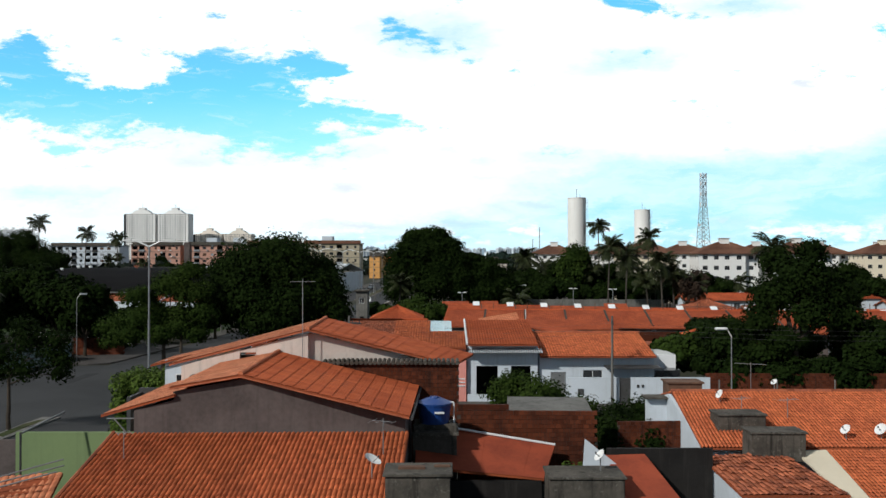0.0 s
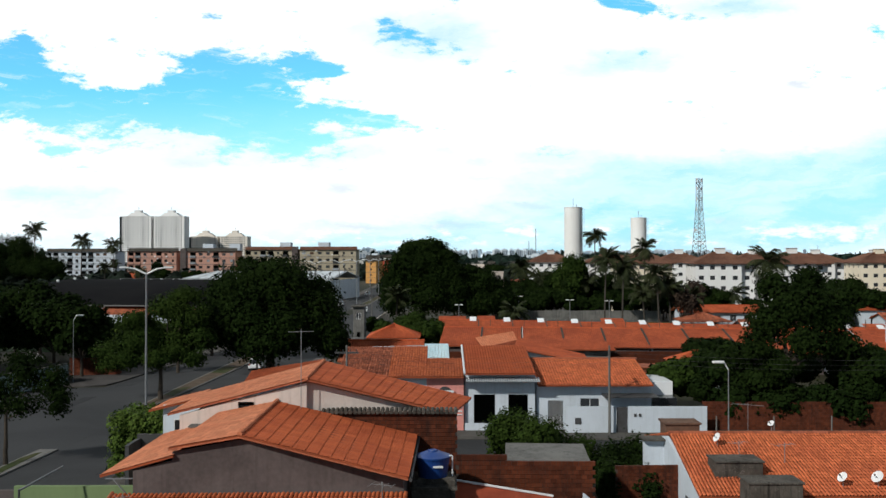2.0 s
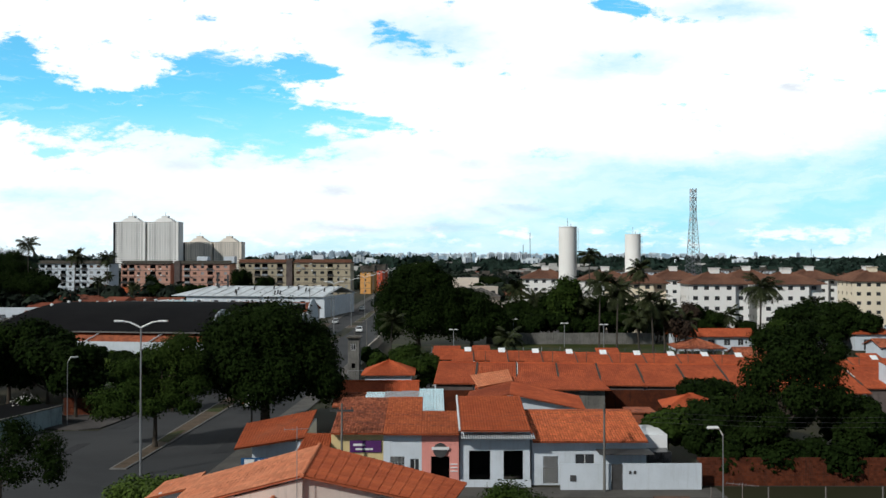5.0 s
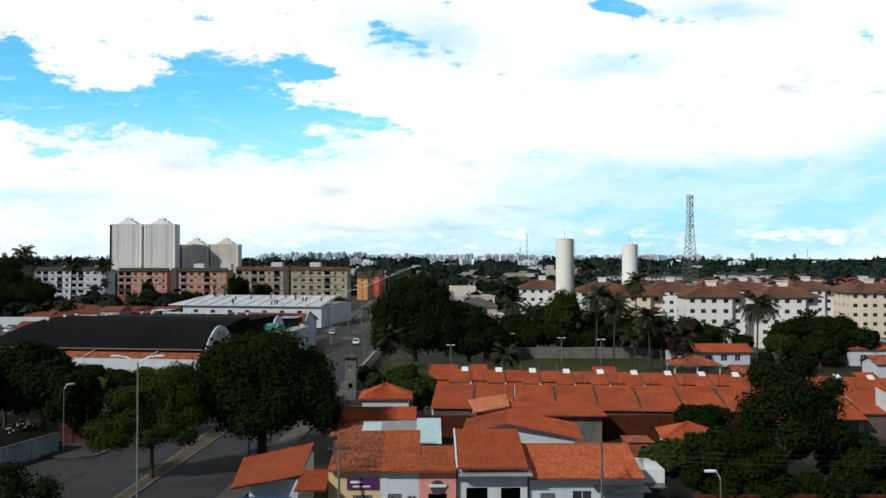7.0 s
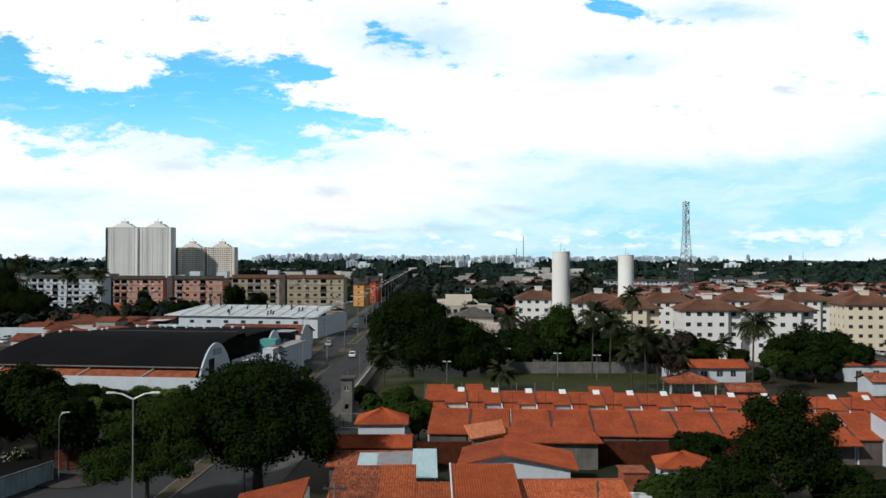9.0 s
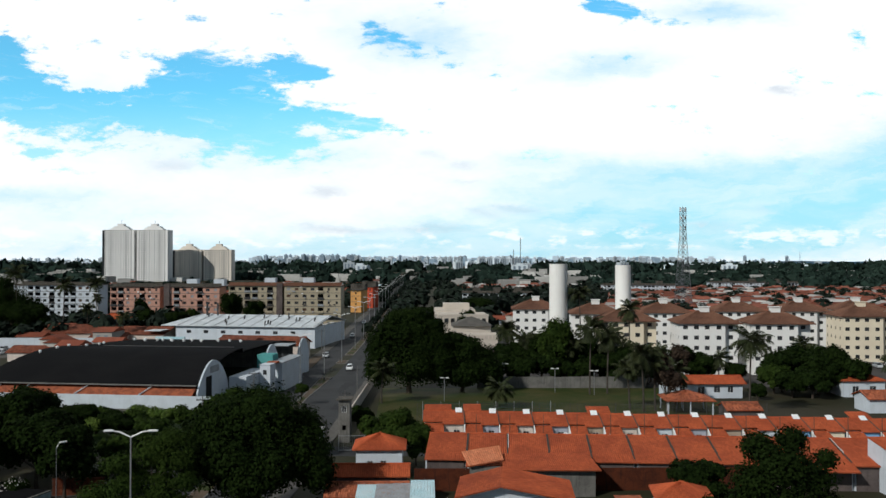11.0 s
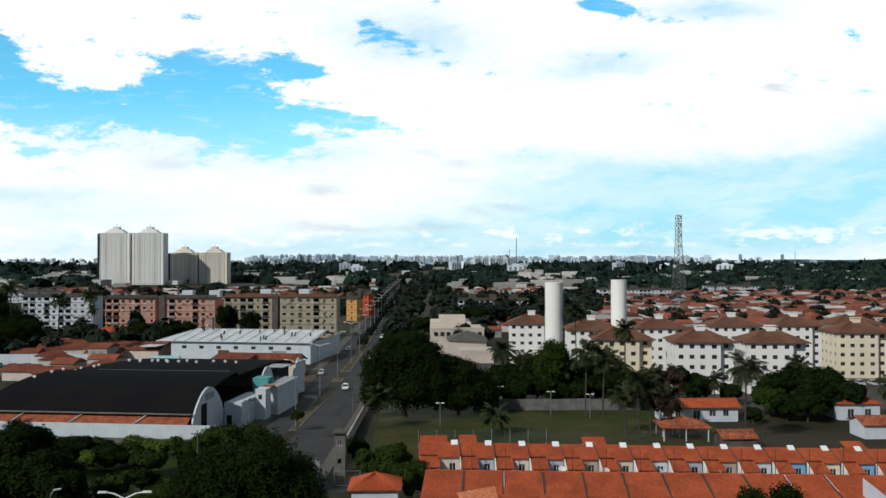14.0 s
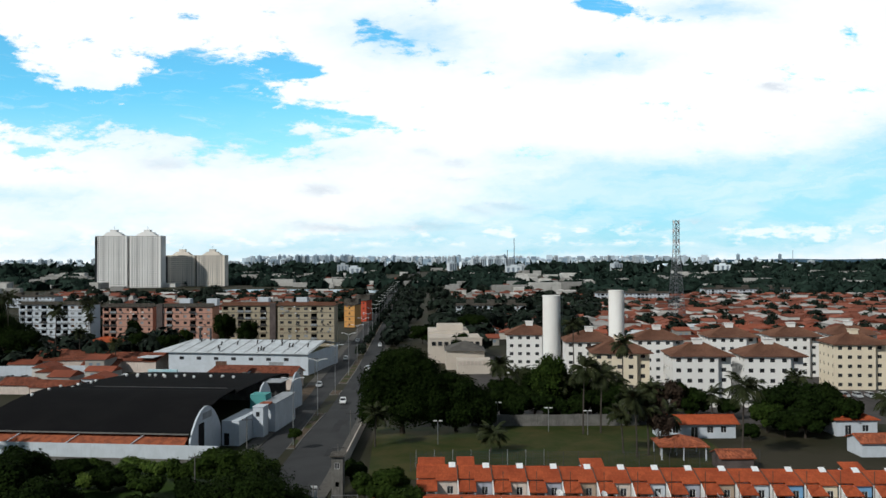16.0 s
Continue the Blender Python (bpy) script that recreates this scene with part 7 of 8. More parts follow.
for k, (x, y, h) in enumerate([(18, 196, 6.0), (29, 192, 5.4), (37, 188, 5.4), (50, 170, 6.0), (4, 180, 5)]):
    ob = thing("field_lamp", (x, y, 0), 0, "slim post with twin floodlights beside the field", "lamp")
    part("pole", rods([((0, 0, 0), (0, 0, h), 0.07)]), "metal_grey", ob)
    for sx in (-0.9, 0.2):
        part("head", boxes((sx, -0.15, h - 0.1, sx + 0.7, 0.15, h + 0.08)), "lamp_head", ob)
goal = thing("goal", (49, 168, 0), 0, "white metal goal frame on the field", "goal")
part("goal_frame", rods([((-1.6, 0, 0), (-1.6, 0, 2.1), 0.06), ((1.6, 0, 0), (1.6, 0, 2.1), 0.06), ((-1.6, 0, 2.1), (1.6, 0, 2.1), 0.06)]), "sign_white", goal)

# ---- gate house and the wall along the avenue ----
gh = thing("gatehouse", (-13.15, 141.3, 0), -2, "narrow two-storey cement gatehouse with a flat dark roof", "gatehouse")
bm = bmesh.new()
pierced(bm, -0.9, 0.9, 0, 6.9, -1.3, -1.12, [(-0.40, 0.40, 4.9, 5.9), (-0.3, 0.3, 2.0, 2.8)])
box(bm, -0.9, -1.12, 0, -0.72, 1.3, 6.9)
box(bm, 0.72, -1.12, 0, 0.9, 1.3, 6.9)
box(bm, -0.72, 1.12, 0, 0.72, 1.3, 6.9)
part("wall", bm, "cement", gh)
part("roof", boxes((-1.2, -1.75, 6.9, 1.2, 1.7, 7.08)), "concrete_old", gh)
part("inner_wall", boxes((-0.7, 0.6, 0, 0.7, 0.7, 6.8)), "opening_shade", gh)
window(gh, -0.40, 0.40, 4.9, 5.9, -1.26, "window_white", 2, 0.06)
aw = thing("wall_avenue", (0, 0, 0), 0, "pale cement wall beside the avenue pavement", "wall", kind="structure")
bm = bmesh.new()
for y in range(146, 206, 6):
    x = line(RIGHT_EDGE, y) + 2.4
    x1 = line(RIGHT_EDGE, y + 6) + 2.4
    prism(bm, [(x, y), (x + 0.25, y), (x1 + 0.25, y + 5.98), (x1, y + 5.98)], 0, 2.2)
part("wall_face", bm, "plaster_school", aw)
cw = thing("corner_store", (-49.07, 86.7, 0), 74, "low store with a stained turquoise wall and a flat dark roof", "building")
part("wall", boxes((0, 0, 0, 17.0, 0.2, 2.2), (16.8, 0.2, 0, 17.0, 7.0, 2.2), (0, 6.8, 0, 16.8, 7.0, 2.2), (0, 0.2, 0, 0.2, 6.8, 2.2)), "plaster_pale", cw)
part("roof", boxes((-0.1, 0.25, 2.2, 17.1, 7.1, 2.32)), "roof_dark", cw)
part("coping", boxes((-0.05, -0.05, 2.2, 17.05, 0.24, 2.34)), "cement", cw)
for k in range(5):
    part("pier", boxes((0.2 + 4.1 * k, -0.10, 0, 0.5 + 4.1 * k, -0.002, 2.18)), "plaster_pale", cw)
brick_wall("wall_brick_corner", (-46.6, 108.6), (-40.6, 109.4), 0.0, 2.3, "dark red brick wall behind the corner pavement", seed=12, bl=0.30, bh=0.22, limit=120)
sg = thing("street_sign", (-16.2, 134.0, 0), 0, "tall white and blue panel by the gate", "sign")
part("panel", boxes((-0.5, 0, 0.0, 0.5, 0.12, 3.8)), "sign_white", sg)
part("band", boxes((-0.5, -0.02, 0.3, 0.5, -0.003, 2.0)), "plaster_blue", sg)
gt = thing("metal_gate", (-11.6, 133.2, 0), 0, "pale blue-grey metal railing gate", "gate")
part("gate_frame", rods([((-1.8, 0, 0.1), (-1.8, 0, 2.6), 0.06), ((2.2, 0, 0.1), (2.2, 0, 2.6), 0.06), ((-1.8, 0, 2.5), (2.2, 0, 2.5), 0.05), ((-1.8, 0, 0.3), (2.2, 0, 0.3), 0.05)]), "metal_grey", gt)
for k in range(14):
    part("bar", rods([((-1.6 + 0.28 * k, 0, 0.3), (-1.6 + 0.28 * k, 0, 2.5), 0.02)], 5), "metal_grey", gt)

# ---- sheds, works and flats across the avenue ----
LT, ST = -11.0, -8.0
sd = thing("vaulted_shed", (-43.6, 165.6, 0), ST, "broad black-roofed shed with white arched gables and roof vents", "shed")


def shed_profile():
    """Height of the roof against the depth: a long low vault, then a lower one behind a gutter step."""
    out = [(0, 5.7), (1.5, 6.1), (4, 6.9), (8, 7.9), (13, 8.9), (18, 9.6), (24, 9.95), (28, 9.9), (28.05, 9.1), (34, 9.2), (44, 9.0), (56, 8.6), (66, 8.0), (74, 7.2)]
    return out


verts, faces = [], []
PROF = shed_profile()
for y, z in PROF:
    right = -0.2 - 0.03 * y
    left = -45.5 + 0.06 * y
    for x in np.linspace(left, right, 12):
        verts += [(x, y, z), (x, y, z - 0.18)]
for k in range(len(PROF) - 1):
    for q in range(11):
        a, b = (k * 12 + q) * 2, ((k + 1) * 12 + q) * 2
        faces.append((a, a + 2, b + 2, b))
        faces.append((a + 1, b + 1, b + 3, a + 3))
part("roof", raw("roof", verts, faces, "roof_dark", True), "roof_dark", sd, "black low vaulted roof")
part("side_wall", boxes((-45.3, 0.3, 0, -0.4, 0.55, 5.5)), "brick", sd)
part("end_wall", boxes((-44.8, 0.55, 0, -44.5, 72, 5.6), (-44.5, 71.7, 0, -2.6, 72, 7.0)), "cement", sd)
part("gutter", boxes((-45.6, -0.45, 5.42, 0.0, 0.0, 5.62)), "kerb", sd)
part("step_gutter", boxes((-34, 27.9, 9.98, -3.0, 28.2, 10.1)), "metal_dark", sd)
part("parapet", boxes((-42.5, 73.6, 5.6, -2.4, 74.0, 7.0)), "concrete_old", sd)
part("parapet_cap", boxes((-42.7, 73.5, 7.0, -2.2, 74.1, 7.16)), "kerb", sd)
part("skylight_strip", boxes((-42.4, 72.5, 7.3, -34.0, 73.4, 8.0)), "sheet_clear", sd, "pale translucent strip")
rngh = random.Random(14)
for k in range(13):
    x, y = -39.5 + 1.9 * k + rngh.uniform(-0.5, 0.5), 54 + rngh.uniform(-2.5, 2.5)
    if k > 8:
        x += 1.6 * (k - 8)
    z = float(np.interp(y, [p[0] for p in PROF], [p[1] for p in PROF]))
    rv = bmesh.new()
    rod(rv, (x, y, z - 0.2), (x, y, z + 0.35), 0.28, 0.28, 10)
    rod(rv, (x, y, z + 0.35), (x, y, z + 0.62), 0.46, 0.2, 12)
    part("roof_vent", rv, "lamp_head", sd)
for k in range(7):
    y = 18 + 4.1 * k + rngh.uniform(-0.8, 0.8)
    x = -44.0 + 0.06 * y + rngh.uniform(0, 1.6)
    z = float(np.interp(y, [p[0] for p in PROF], [p[1] for p in PROF]))
    rv = bmesh.new()
    rod(rv, (x, y, z - 0.2), (x, y, z + 0.3), 0.26, 0.26, 10)
    rod(rv, (x, y, z + 0.25), (x, y, z + 0.5), 0.42, 0.2, 12)
    part("roof_vent", rv, "lamp_head", sd)


def arch_gable(y0, y1, eave, crown, x):
    gm = bmesh.new()
    outline = [(y0, 0), (y1, 0)] + [(y0 + (y1 - y0) * (1 - k / 20), eave + (crown - eave) * math.sin(math.pi * k / 20) ** 0.75) for k in range(21)]
    a = [gm.verts.new((x, y, z)) for y, z in outline]
    b = [gm.verts.new((x + 0.35, y, z)) for y, z in outline]
    gm.faces.new(a)
    gm.faces.new(b[::-1])
    for i in range(len(outline)):
        j = (i + 1) % len(outline)
        gm.faces.new((a[j], a[i], b[i], b[j]))
    bmesh.ops.recalc_face_normals(gm, faces=gm.faces)
    return part("gable", gm, "plaster_white", sd, "white arched gable wall")


ga = arch_gable(-0.4, 15.5, 3.9, 9.6, 0.0)
# flat near-black sheet for the shade in the open doorway
part("doorway", boxes((0.36, 3.6, 0.4, 0.42, 6.4, 6.7)), "opening_shade", ga)
part("vent", boxes((0.36, 5.6, 7.2, 0.42, 10.2, 8.5)), "sheet_grey", ga)
gb = arch_gable(37.5, 48.0, 5.0, 9.3, 0.6)
gc = arch_gable(56.0, 66.0, 5.0, 9.3, 3.2)
part("roof_slope", boxes((-2.2, 49, 8.2, 3.0, 56, 8.35)), "sheet_grey", gc)
bl = thing("wall_works", (-43.4, 163.4, 0), ST, "long white works wall with a grey foot", "wall", kind="structure")
part("wall_face", boxes((-48, 0, 1.25, 6.0, 0.25, 3.85)), "plaster_white", bl)
part("wall_foot", boxes((-48, -0.03, 0, 6.0, 0.28, 1.24)), "cement", bl)
ls = thing("lean_to", (-43.6, 163.4, 0), ST, "long low lean-to with rusty red roof sheets", "lean-to")
bm = bmesh.new()
slab(bm, [(-47, 0.3, 3.8), (-0.6, 0.3, 3.8), (-0.6, 2.3, 4.9), (-47, 2.3, 4.9)], 0.1)
part("roof_slope", bm, "tile_worn", ls)
for x in (-42, -36, -24, -11):
    part("beam", rods([((x, 0.1, 3.9), (x + 1.6, 2.2, 5.2), 0.12)]), "plaster_white", ls)
an = thing("annex", (-43.6, 165.6, 0), ST, "white works annex with small roofs and a teal wall", "building")
part("wall", boxes((0.5, 15.6, 0, 4.2, 30, 5.2)), "plaster_white", an)
part("wall", boxes((4.3, 24.0, 0, 6.6, 27.6, 6.6)), "plaster_white", an)
part("wall", boxes((4.3, 30.2, 0, 7.4, 46, 6.4)), "plaster_white", an)
part("teal_wall", boxes((0.6, 33.0, 3.0, 4.25, 37.0, 7.9)), "plaster_teal", an)
part("roof_slope", boxes((4.2, 30.0, 6.4, 7.6, 46.2, 6.55)), "sheet_grey", an)
part("roof_slope", boxes((4.6, 27.7, 6.5, 6.8, 30.0, 6.9)), "tile_worn", an)
part("parapet", boxes((4.2, 23.9, 6.6, 6.7, 27.7, 6.75)), "plaster_white", an)
part("door", boxes((1.0, 15.54, 0.1, 2.1, 15.6, 2.6)), "opening_shade", an)
part("window", boxes((5.0, 23.95, 4.6, 5.8, 24.0, 5.6)), "glass_dark", an)

wh = thing("warehouse", (-36.4, 287.0, 0), LT, "broad warehouse with a white ribbed metal roof", "warehouse")
bm = bmesh.new()
slab(bm, [(-55, 0, 7.2), (0, 0, 7.2), (0, 19, 9.9), (-49, 19, 9.9)], 0.2)
slab(bm, [(0, 37, 7.2), (-49, 37, 7.2), (-49, 19.1, 9.9), (0, 19.1, 9.9)], 0.2)
part("roof", bm, "roof_white", wh)
part("wall", boxes((-50, 1.0, 0, -0.4, 1.3, 7.0)), "plaster_white", wh)
part("wall", boxes((-0.7, 1.3, 0, -0.4, 36, 7.0)), "plaster_white", wh)
part("canopy", boxes((-60, -2.0, 5.2, -54, 6.0, 5.4)), "roof_white", wh)
part("door", boxes((-14, 0.94, 0.1, -9, 1.0, 4.2)), "sheet_grey", wh)
part("door", boxes((-33, 0.94, 0.1, -29, 1.0, 4.2)), "metal_rust", wh)
for k in range(7):
    part("window", boxes((-46 + k * 6.2, 0.94, 4.6, -44.4 + k * 6.2, 1.0, 5.6)), "glass_dark", wh)
for k in range(12):
    x = -49 + k * 4.4
    rb = bmesh.new()
    slab(rb, [(x, 0.1, 7.34), (x + 0.25, 0.1, 7.34), (x + 0.25, 19, 10.05), (x, 19, 10.05)], 0.12)
    part("roof_seam", rb, "sheet_grey", wh)
rngv = random.Random(3)
for k in range(16):
    x, q = rngv.uniform(-45, -3), rngv.uniform(0.1, 0.9)
    part("roof_vent", rods([((x, 19 * q, 7.2 + 2.7 * q), (x + 0.3, 19 * q, 8.5 + 2.7 * q), 0.26)]), "metal_dark", wh)
for k in range(2):
    part("chimney", rods([((-46 + 4 * k, 17, 8), (-46 + 4 * k, 17, 14.0), 0.35)]), "metal_dark", wh)
wk = thing("works_house", (-62.0, 256.0, 0), LT, "low white works house with a red tile roof", "building")
bm = bmesh.new()
pierced(bm, 0, 11.0, 0, 5.2, 0, 0.25, [(1.0 + 2.6 * k, 2.2 + 2.6 * k, 3.4, 4.6) for k in range(4)])
box(bm, 0, 0.25, 0, 0.25, 7.0, 5.2)
box(bm, 10.75, 0.25, 0, 11.0, 7.0, 5.2)
box(bm, 0.25, 6.75, 0, 10.75, 7.0, 5.2)
part("wall", bm, "plaster_white", wk)
part("core", boxes((0.6, 1.2, 0, 10.4, 6.4, 5.0)), "opening_shade", wk)
tiled(wk, [(-0.5, -0.8, 5.15), (11.5, -0.8, 5.15), (11.5, 7.4, 6.7), (-0.5, 7.4, 6.7)], "tile_old", 0.6, 0.9, 141, name="roof_slope", profile=3)
rng_w = random.Random(44)
for k in range(7):
    x, y = -84 + 6.5 * k + rng_w.uniform(-2, 2), 249 + rng_w.uniform(-2, 5)
    ob = thing("works_tank", (x, y, 0), 0, "grey weathered drum tank in the works yard", "tank")
    bm = bmesh.new()
    rod(bm, (0, 0, 0), (0, 0, 5.6), 1.1, 1.1, 16)
    rod(bm, (0, 0, 5.6), (0, 0, 6.0), 1.15, 0.4, 16)
    part("body", bm, rng_w.choice(["sheet_grey", "cement", "metal_rust"]), ob)
lw = gable_house((-47, 263, 0), 22, 10, 4.4, 6.4, "long low works building with an orange tile roof", wall="plaster_beige", tile="tile_old", turn=LT, seed=101, col=0.6, row=0.9, over=0.6)
gable_house((-47, 246, 0), 14, 7, 3.0, 4.2, "low works building with a worn orange tile roof", wall="plaster_beige", tile="tile_old", turn=LT, seed=103, col=0.6, row=0.9)
gable_house((-121, 310, 0), 24, 18, 4.2, 6.4, "low building with worn orange tile roofs", wall="plaster_beige", tile="tile_old", turn=6, seed=105, col=0.6, row=0.9)
gable_house((-98, 306, 0), 20, 14, 4.0, 6.0, "low building with worn orange tile roofs", wall="plaster_beige", tile="tile_old", turn=LT, seed=107, col=0.6, row=0.9)
gable_house((-122, 342, 0), 12, 9, 6.6, 8.4, "small two-storey house with an orange hipped roof", wall="cement", tile="tile_row", turn=LT, seed=109, hip=True, col=0.6, row=0.9)
for k, (x, y, wx, wy) in enumerate(((-103, 250, 13, 7), (-116, 256, 9, 8), (-108, 300, 12, 9), (-126, 322, 11, 8))):
    gable_house((x, y, 0), wx, wy, 2.8, 4.3, "low works outbuilding with a dull tile roof", wall="plaster_beige", tile="tile_old", turn=LT + 5 * k, seed=111 + 5 * k, col=0.6, row=0.9)
solo("wall_white_lot", boxes((-175, 291, 0, -106, 291.3, 3.4)), "plaster_white", "long white wall behind a car park", "wall", kind="structure")
lot = bmesh.new()
prism(lot, [(-172, 262), (-98, 262), (-104, 290), (-172, 290)], 0.005, 0.06)
solo("car_park", lot, "pavement", "pale paved car park", "car park", kind="structure")


def flats(at, W, Dp, storeys, wall, label, turn, seed, bay=3.2, roof="concrete_old", H=2.85, mid=None, tanks=(0.2, 0.5, 0.8), tank="concrete_old"):
    """A plain block of flats with a flat roof: openings in rows, open balconies with rails, tank houses on top."""
    ob = thing("block_of_flats", at, turn, label, "building", "blocks of flats")
    rng = random.Random(seed)
    holes, rails, bays = [], [], int(W / bay)
    for k in range(bays):
        x = (k + 0.5) * W / bays
        open_bay = rng.random() < 0.34
        wide = rng.choice([0.5, 0.7, 0.85])
        for s in range(storeys):
            if open_bay:
                holes.append((x - 1.25, x + 1.25, s * H + 0.95, s * H + 2.45))
                rails.append((x - 1.3, x + 1.3, s * H))
            else:
                holes.append((x - wide, x + wide, s * H + 1.0, s * H + 2.15))
    bm = bmesh.new()
    pierced(bm, 0, W, 0, storeys * H, 0, 0.25, holes)
    box(bm, 0, 0.25, 0, 0.25, Dp, storeys * H)
    box(bm, W - 0.25, 0.25, 0, W, Dp, storeys * H)
    part("wall", bm, wall, ob)
    part("core", boxes((0.3, 1.6, 0, W - 0.3, Dp, storeys * H - 0.1)), "opening_shade", ob)
    part("roof", boxes((-0.5, -0.7, storeys * H, W + 0.5, Dp + 0.3, storeys * H + 0.3)), roof, ob)
    part("parapet", boxes((-0.3, 2.0, storeys * H + 0.31, W + 0.3, 2.3, storeys * H + 1.5)), roof, ob)
    for a, b, c, d in holes:
        if d - c < 1.3:
            part("window", boxes((a, 0.16, c, b, 0.2, d)), rng.choice(["glass_dark", "glass_dark", "glass_dark", "window_brown", "sheet_grey"]), ob)
    for a, b, z in rails:
        part("balcony", boxes((a, -0.5, z + 0.1, b, -0.01, z + 0.95)), rng.choice([wall, wall, "sheet_grey", "metal_dark"]), ob)
    for s in range(1, storeys):
        part("ledge", boxes((-0.06, -0.14, s * H - 0.12, W + 0.06, -0.002, s * H + 0.06)), "cement", ob)
    for k in range(int(W * storeys * 0.16)):
        x, z = rng.uniform(0.8, W - 1.6), rng.randrange(storeys) * H + rng.choice([0.35, 0.55, 2.35])
        part("air_conditioner", boxes((x, -0.42, z, x + 0.75, -0.145, z + 0.5)), rng.choice(["lamp_head", "sheet_grey", "metal_dark"]), ob)
    for q in tanks:
        part("tank_house", boxes((W * q - 2.4, Dp * 0.3, storeys * H + 0.31, W * q + 2.4, Dp * 0.7, storeys * H + 3.4)), tank, ob)
    if mid:
        part("stair_tower", boxes((W * mid - 1.3, -0.8, 0, W * mid + 1.3, 1.0, storeys * H + 1.2)), "cement_dark", ob)
    return ob


flats((-141, 390, 0), 22.5, 11, 6, "plaster_pink", "long salmon pink block of flats with small balconies", -3, 1, H=2.9, tanks=(), roof="concrete_old")
flats((-116, 388, 0), 24.5, 11, 6, "plaster_pink", "long salmon pink block of flats with small balconies", -3, 2, H=2.9, tanks=(0.45, 0.95), tank="plaster_white", mid=0.04)
flats((-188, 412, 0), 34, 11, 6, "plaster_white", "long white block of flats", -3, 3, H=2.9, tanks=())
flats((-87, 385, 0), 23.5, 11, 6, "plaster_sand", "sand-coloured block of flats with a dark roof", -3, 4, roof="tile_brown", H=3.0, tanks=(0.75,), tank="plaster_white", mid=0.97)
flats((-62, 383, 0), 25.0, 11, 6, "plaster_sand", "sand-coloured block of flats with a dark roof", -3, 5, roof="tile_brown", H=3.0, tanks=(0.4,), tank="plaster_white")
flats((-41.5, 486, 0), 6, 14, 4, "plaster_orange", "narrow orange block beside the avenue", LT, 6, H=3.1)
flats((-38.5, 530, 0), 7, 14, 4, "plaster_red", "narrow red block beside the avenue", LT, 7, H=3.2)
flats((24, 545, 0), 44, 12, 3, "plaster_white", "low white block with white tank houses", -4, 8)
flats((150, 720, 0), 60, 14, 3, "plaster_white", "low white block beyond the trees", -4, 9)
flats((268, 800, 0), 80, 16, 3, "plaster_white", "low white block beyond the trees", -4, 10)
flats((-330, 700, 0), 40, 14, 3, "plaster_white", "low white block beyond the trees", -4, 11)

# ---- the tall flats ----
def tall_flats(at, W, Dp, storeys, wall, label, turn):
    """A pair of joined towers with stepped crowns and a grid of dark windows."""
    ob = thing("tower_block", at, turn, label, "building", "tall flats")
    H = 2.9
    h = storeys * H
    for side in (0, 1):
        x0 = side * (W * 0.5 + 1.2)
        w_ = W * 0.5 - 1.2
        wing = part("tower", boxes((x0, 0, 0, x0 + w_, Dp, h)), wall, ob)
        for k, (half, up) in enumerate(((0.30, 1.6), (0.25, 3.2), (0.20, 4.8), (0.10, 8.2))):
            part("crown_step", boxes((x0 + w_ * (0.5 - half), 2.0 + k, h + (0, 1.6, 3.2, 4.8)[k], x0 + w_ * (0.5 + half), Dp - 2 - k, h + up)), wall, wing)
        part("lightning_rod", rods([((x0 + w_ / 2, Dp / 2, h + 8), (x0 + w_ / 2, Dp / 2, h + 13), 0.2)]), "metal_dark", wing)
        bm = bmesh.new()
        n = 11
        for s in range(storeys):
            for k in range(n):
                cx = x0 + w_ * (0.04 + 0.88 * (k + 0.5) / n)
                hw = (0.8, 0.6, 1.55, 0.6, 0.8, 0.5, 0.8, 0.6, 1.55, 0.6, 0.8)[k]
                box(bm, cx - hw, -0.05, s * H + 0.85, cx + hw, 0.06, s * H + 2.05)
        part("window_grid", bm, "window_far", wing, kind="stuff")
        for k in (0.97,):
            part("pier", boxes((x0 + w_ * k - 0.6, -1.0, 0, x0 + w_ * k + 0.6, -0.06, h)), wall, wing)
        # near-black strip proud of the wall imitates the shade in corner balconies
        if side == 0:
            part("corner_recess", boxes((x0 - 1.0, -0.5, 2, x0 + 1.6, -0.06, h - 1)), "window_far", wing, "dark strip imitating shaded corner balconies")
    part("link", boxes((W * 0.5 - 1.2, 4, 0, W * 0.5 + 1.2, Dp - 3, h - 3)), "window_far", ob)
    return ob


tall_flats((-430, 1164, 0), 87, 20, 24, "tower_white", "pair of tall white residential towers", 0)
tall_flats((-350, 1212, 0), 81, 20, 15, "tower_tan", "pair of tan residential towers", 0)

# ---- streets of small far houses ----
def far_house(w_, d, h, top, wall, roof, label):
    ob = thing("far_house", (0, 0, 0), 0, label, "house", "far houses")
    part("wall", boxes((-w_ / 2, -d / 2, 0, w_ / 2, d / 2, h)), wall, ob)
    bm = bmesh.new()
    X, Y = w_ / 2 + 0.4, d / 2 + 0.4
    v = [bm.verts.new(p) for p in [(-X, -Y, h), (X, -Y, h), (X, Y, h), (-X, Y, h), (-X, 0, top), (X, 0, top)]]
    for f in ((0, 1, 5, 4), (2, 3, 4, 5), (1, 2, 5), (3, 0, 4), (3, 2, 1, 0)):
        bm.faces.new([v[i] for i in f])
    part("roof", bm, roof, ob)
    part("window", boxes((-w_ * 0.3, -d / 2 - 0.03, h * 0.4, -w_ * 0.12, -d / 2 + 0.05, h * 0.8), (w_ * 0.1, -d / 2 - 0.03, h * 0.4, w_ * 0.28, -d / 2 + 0.05, h * 0.8)), "city_window", ob)
    return ob


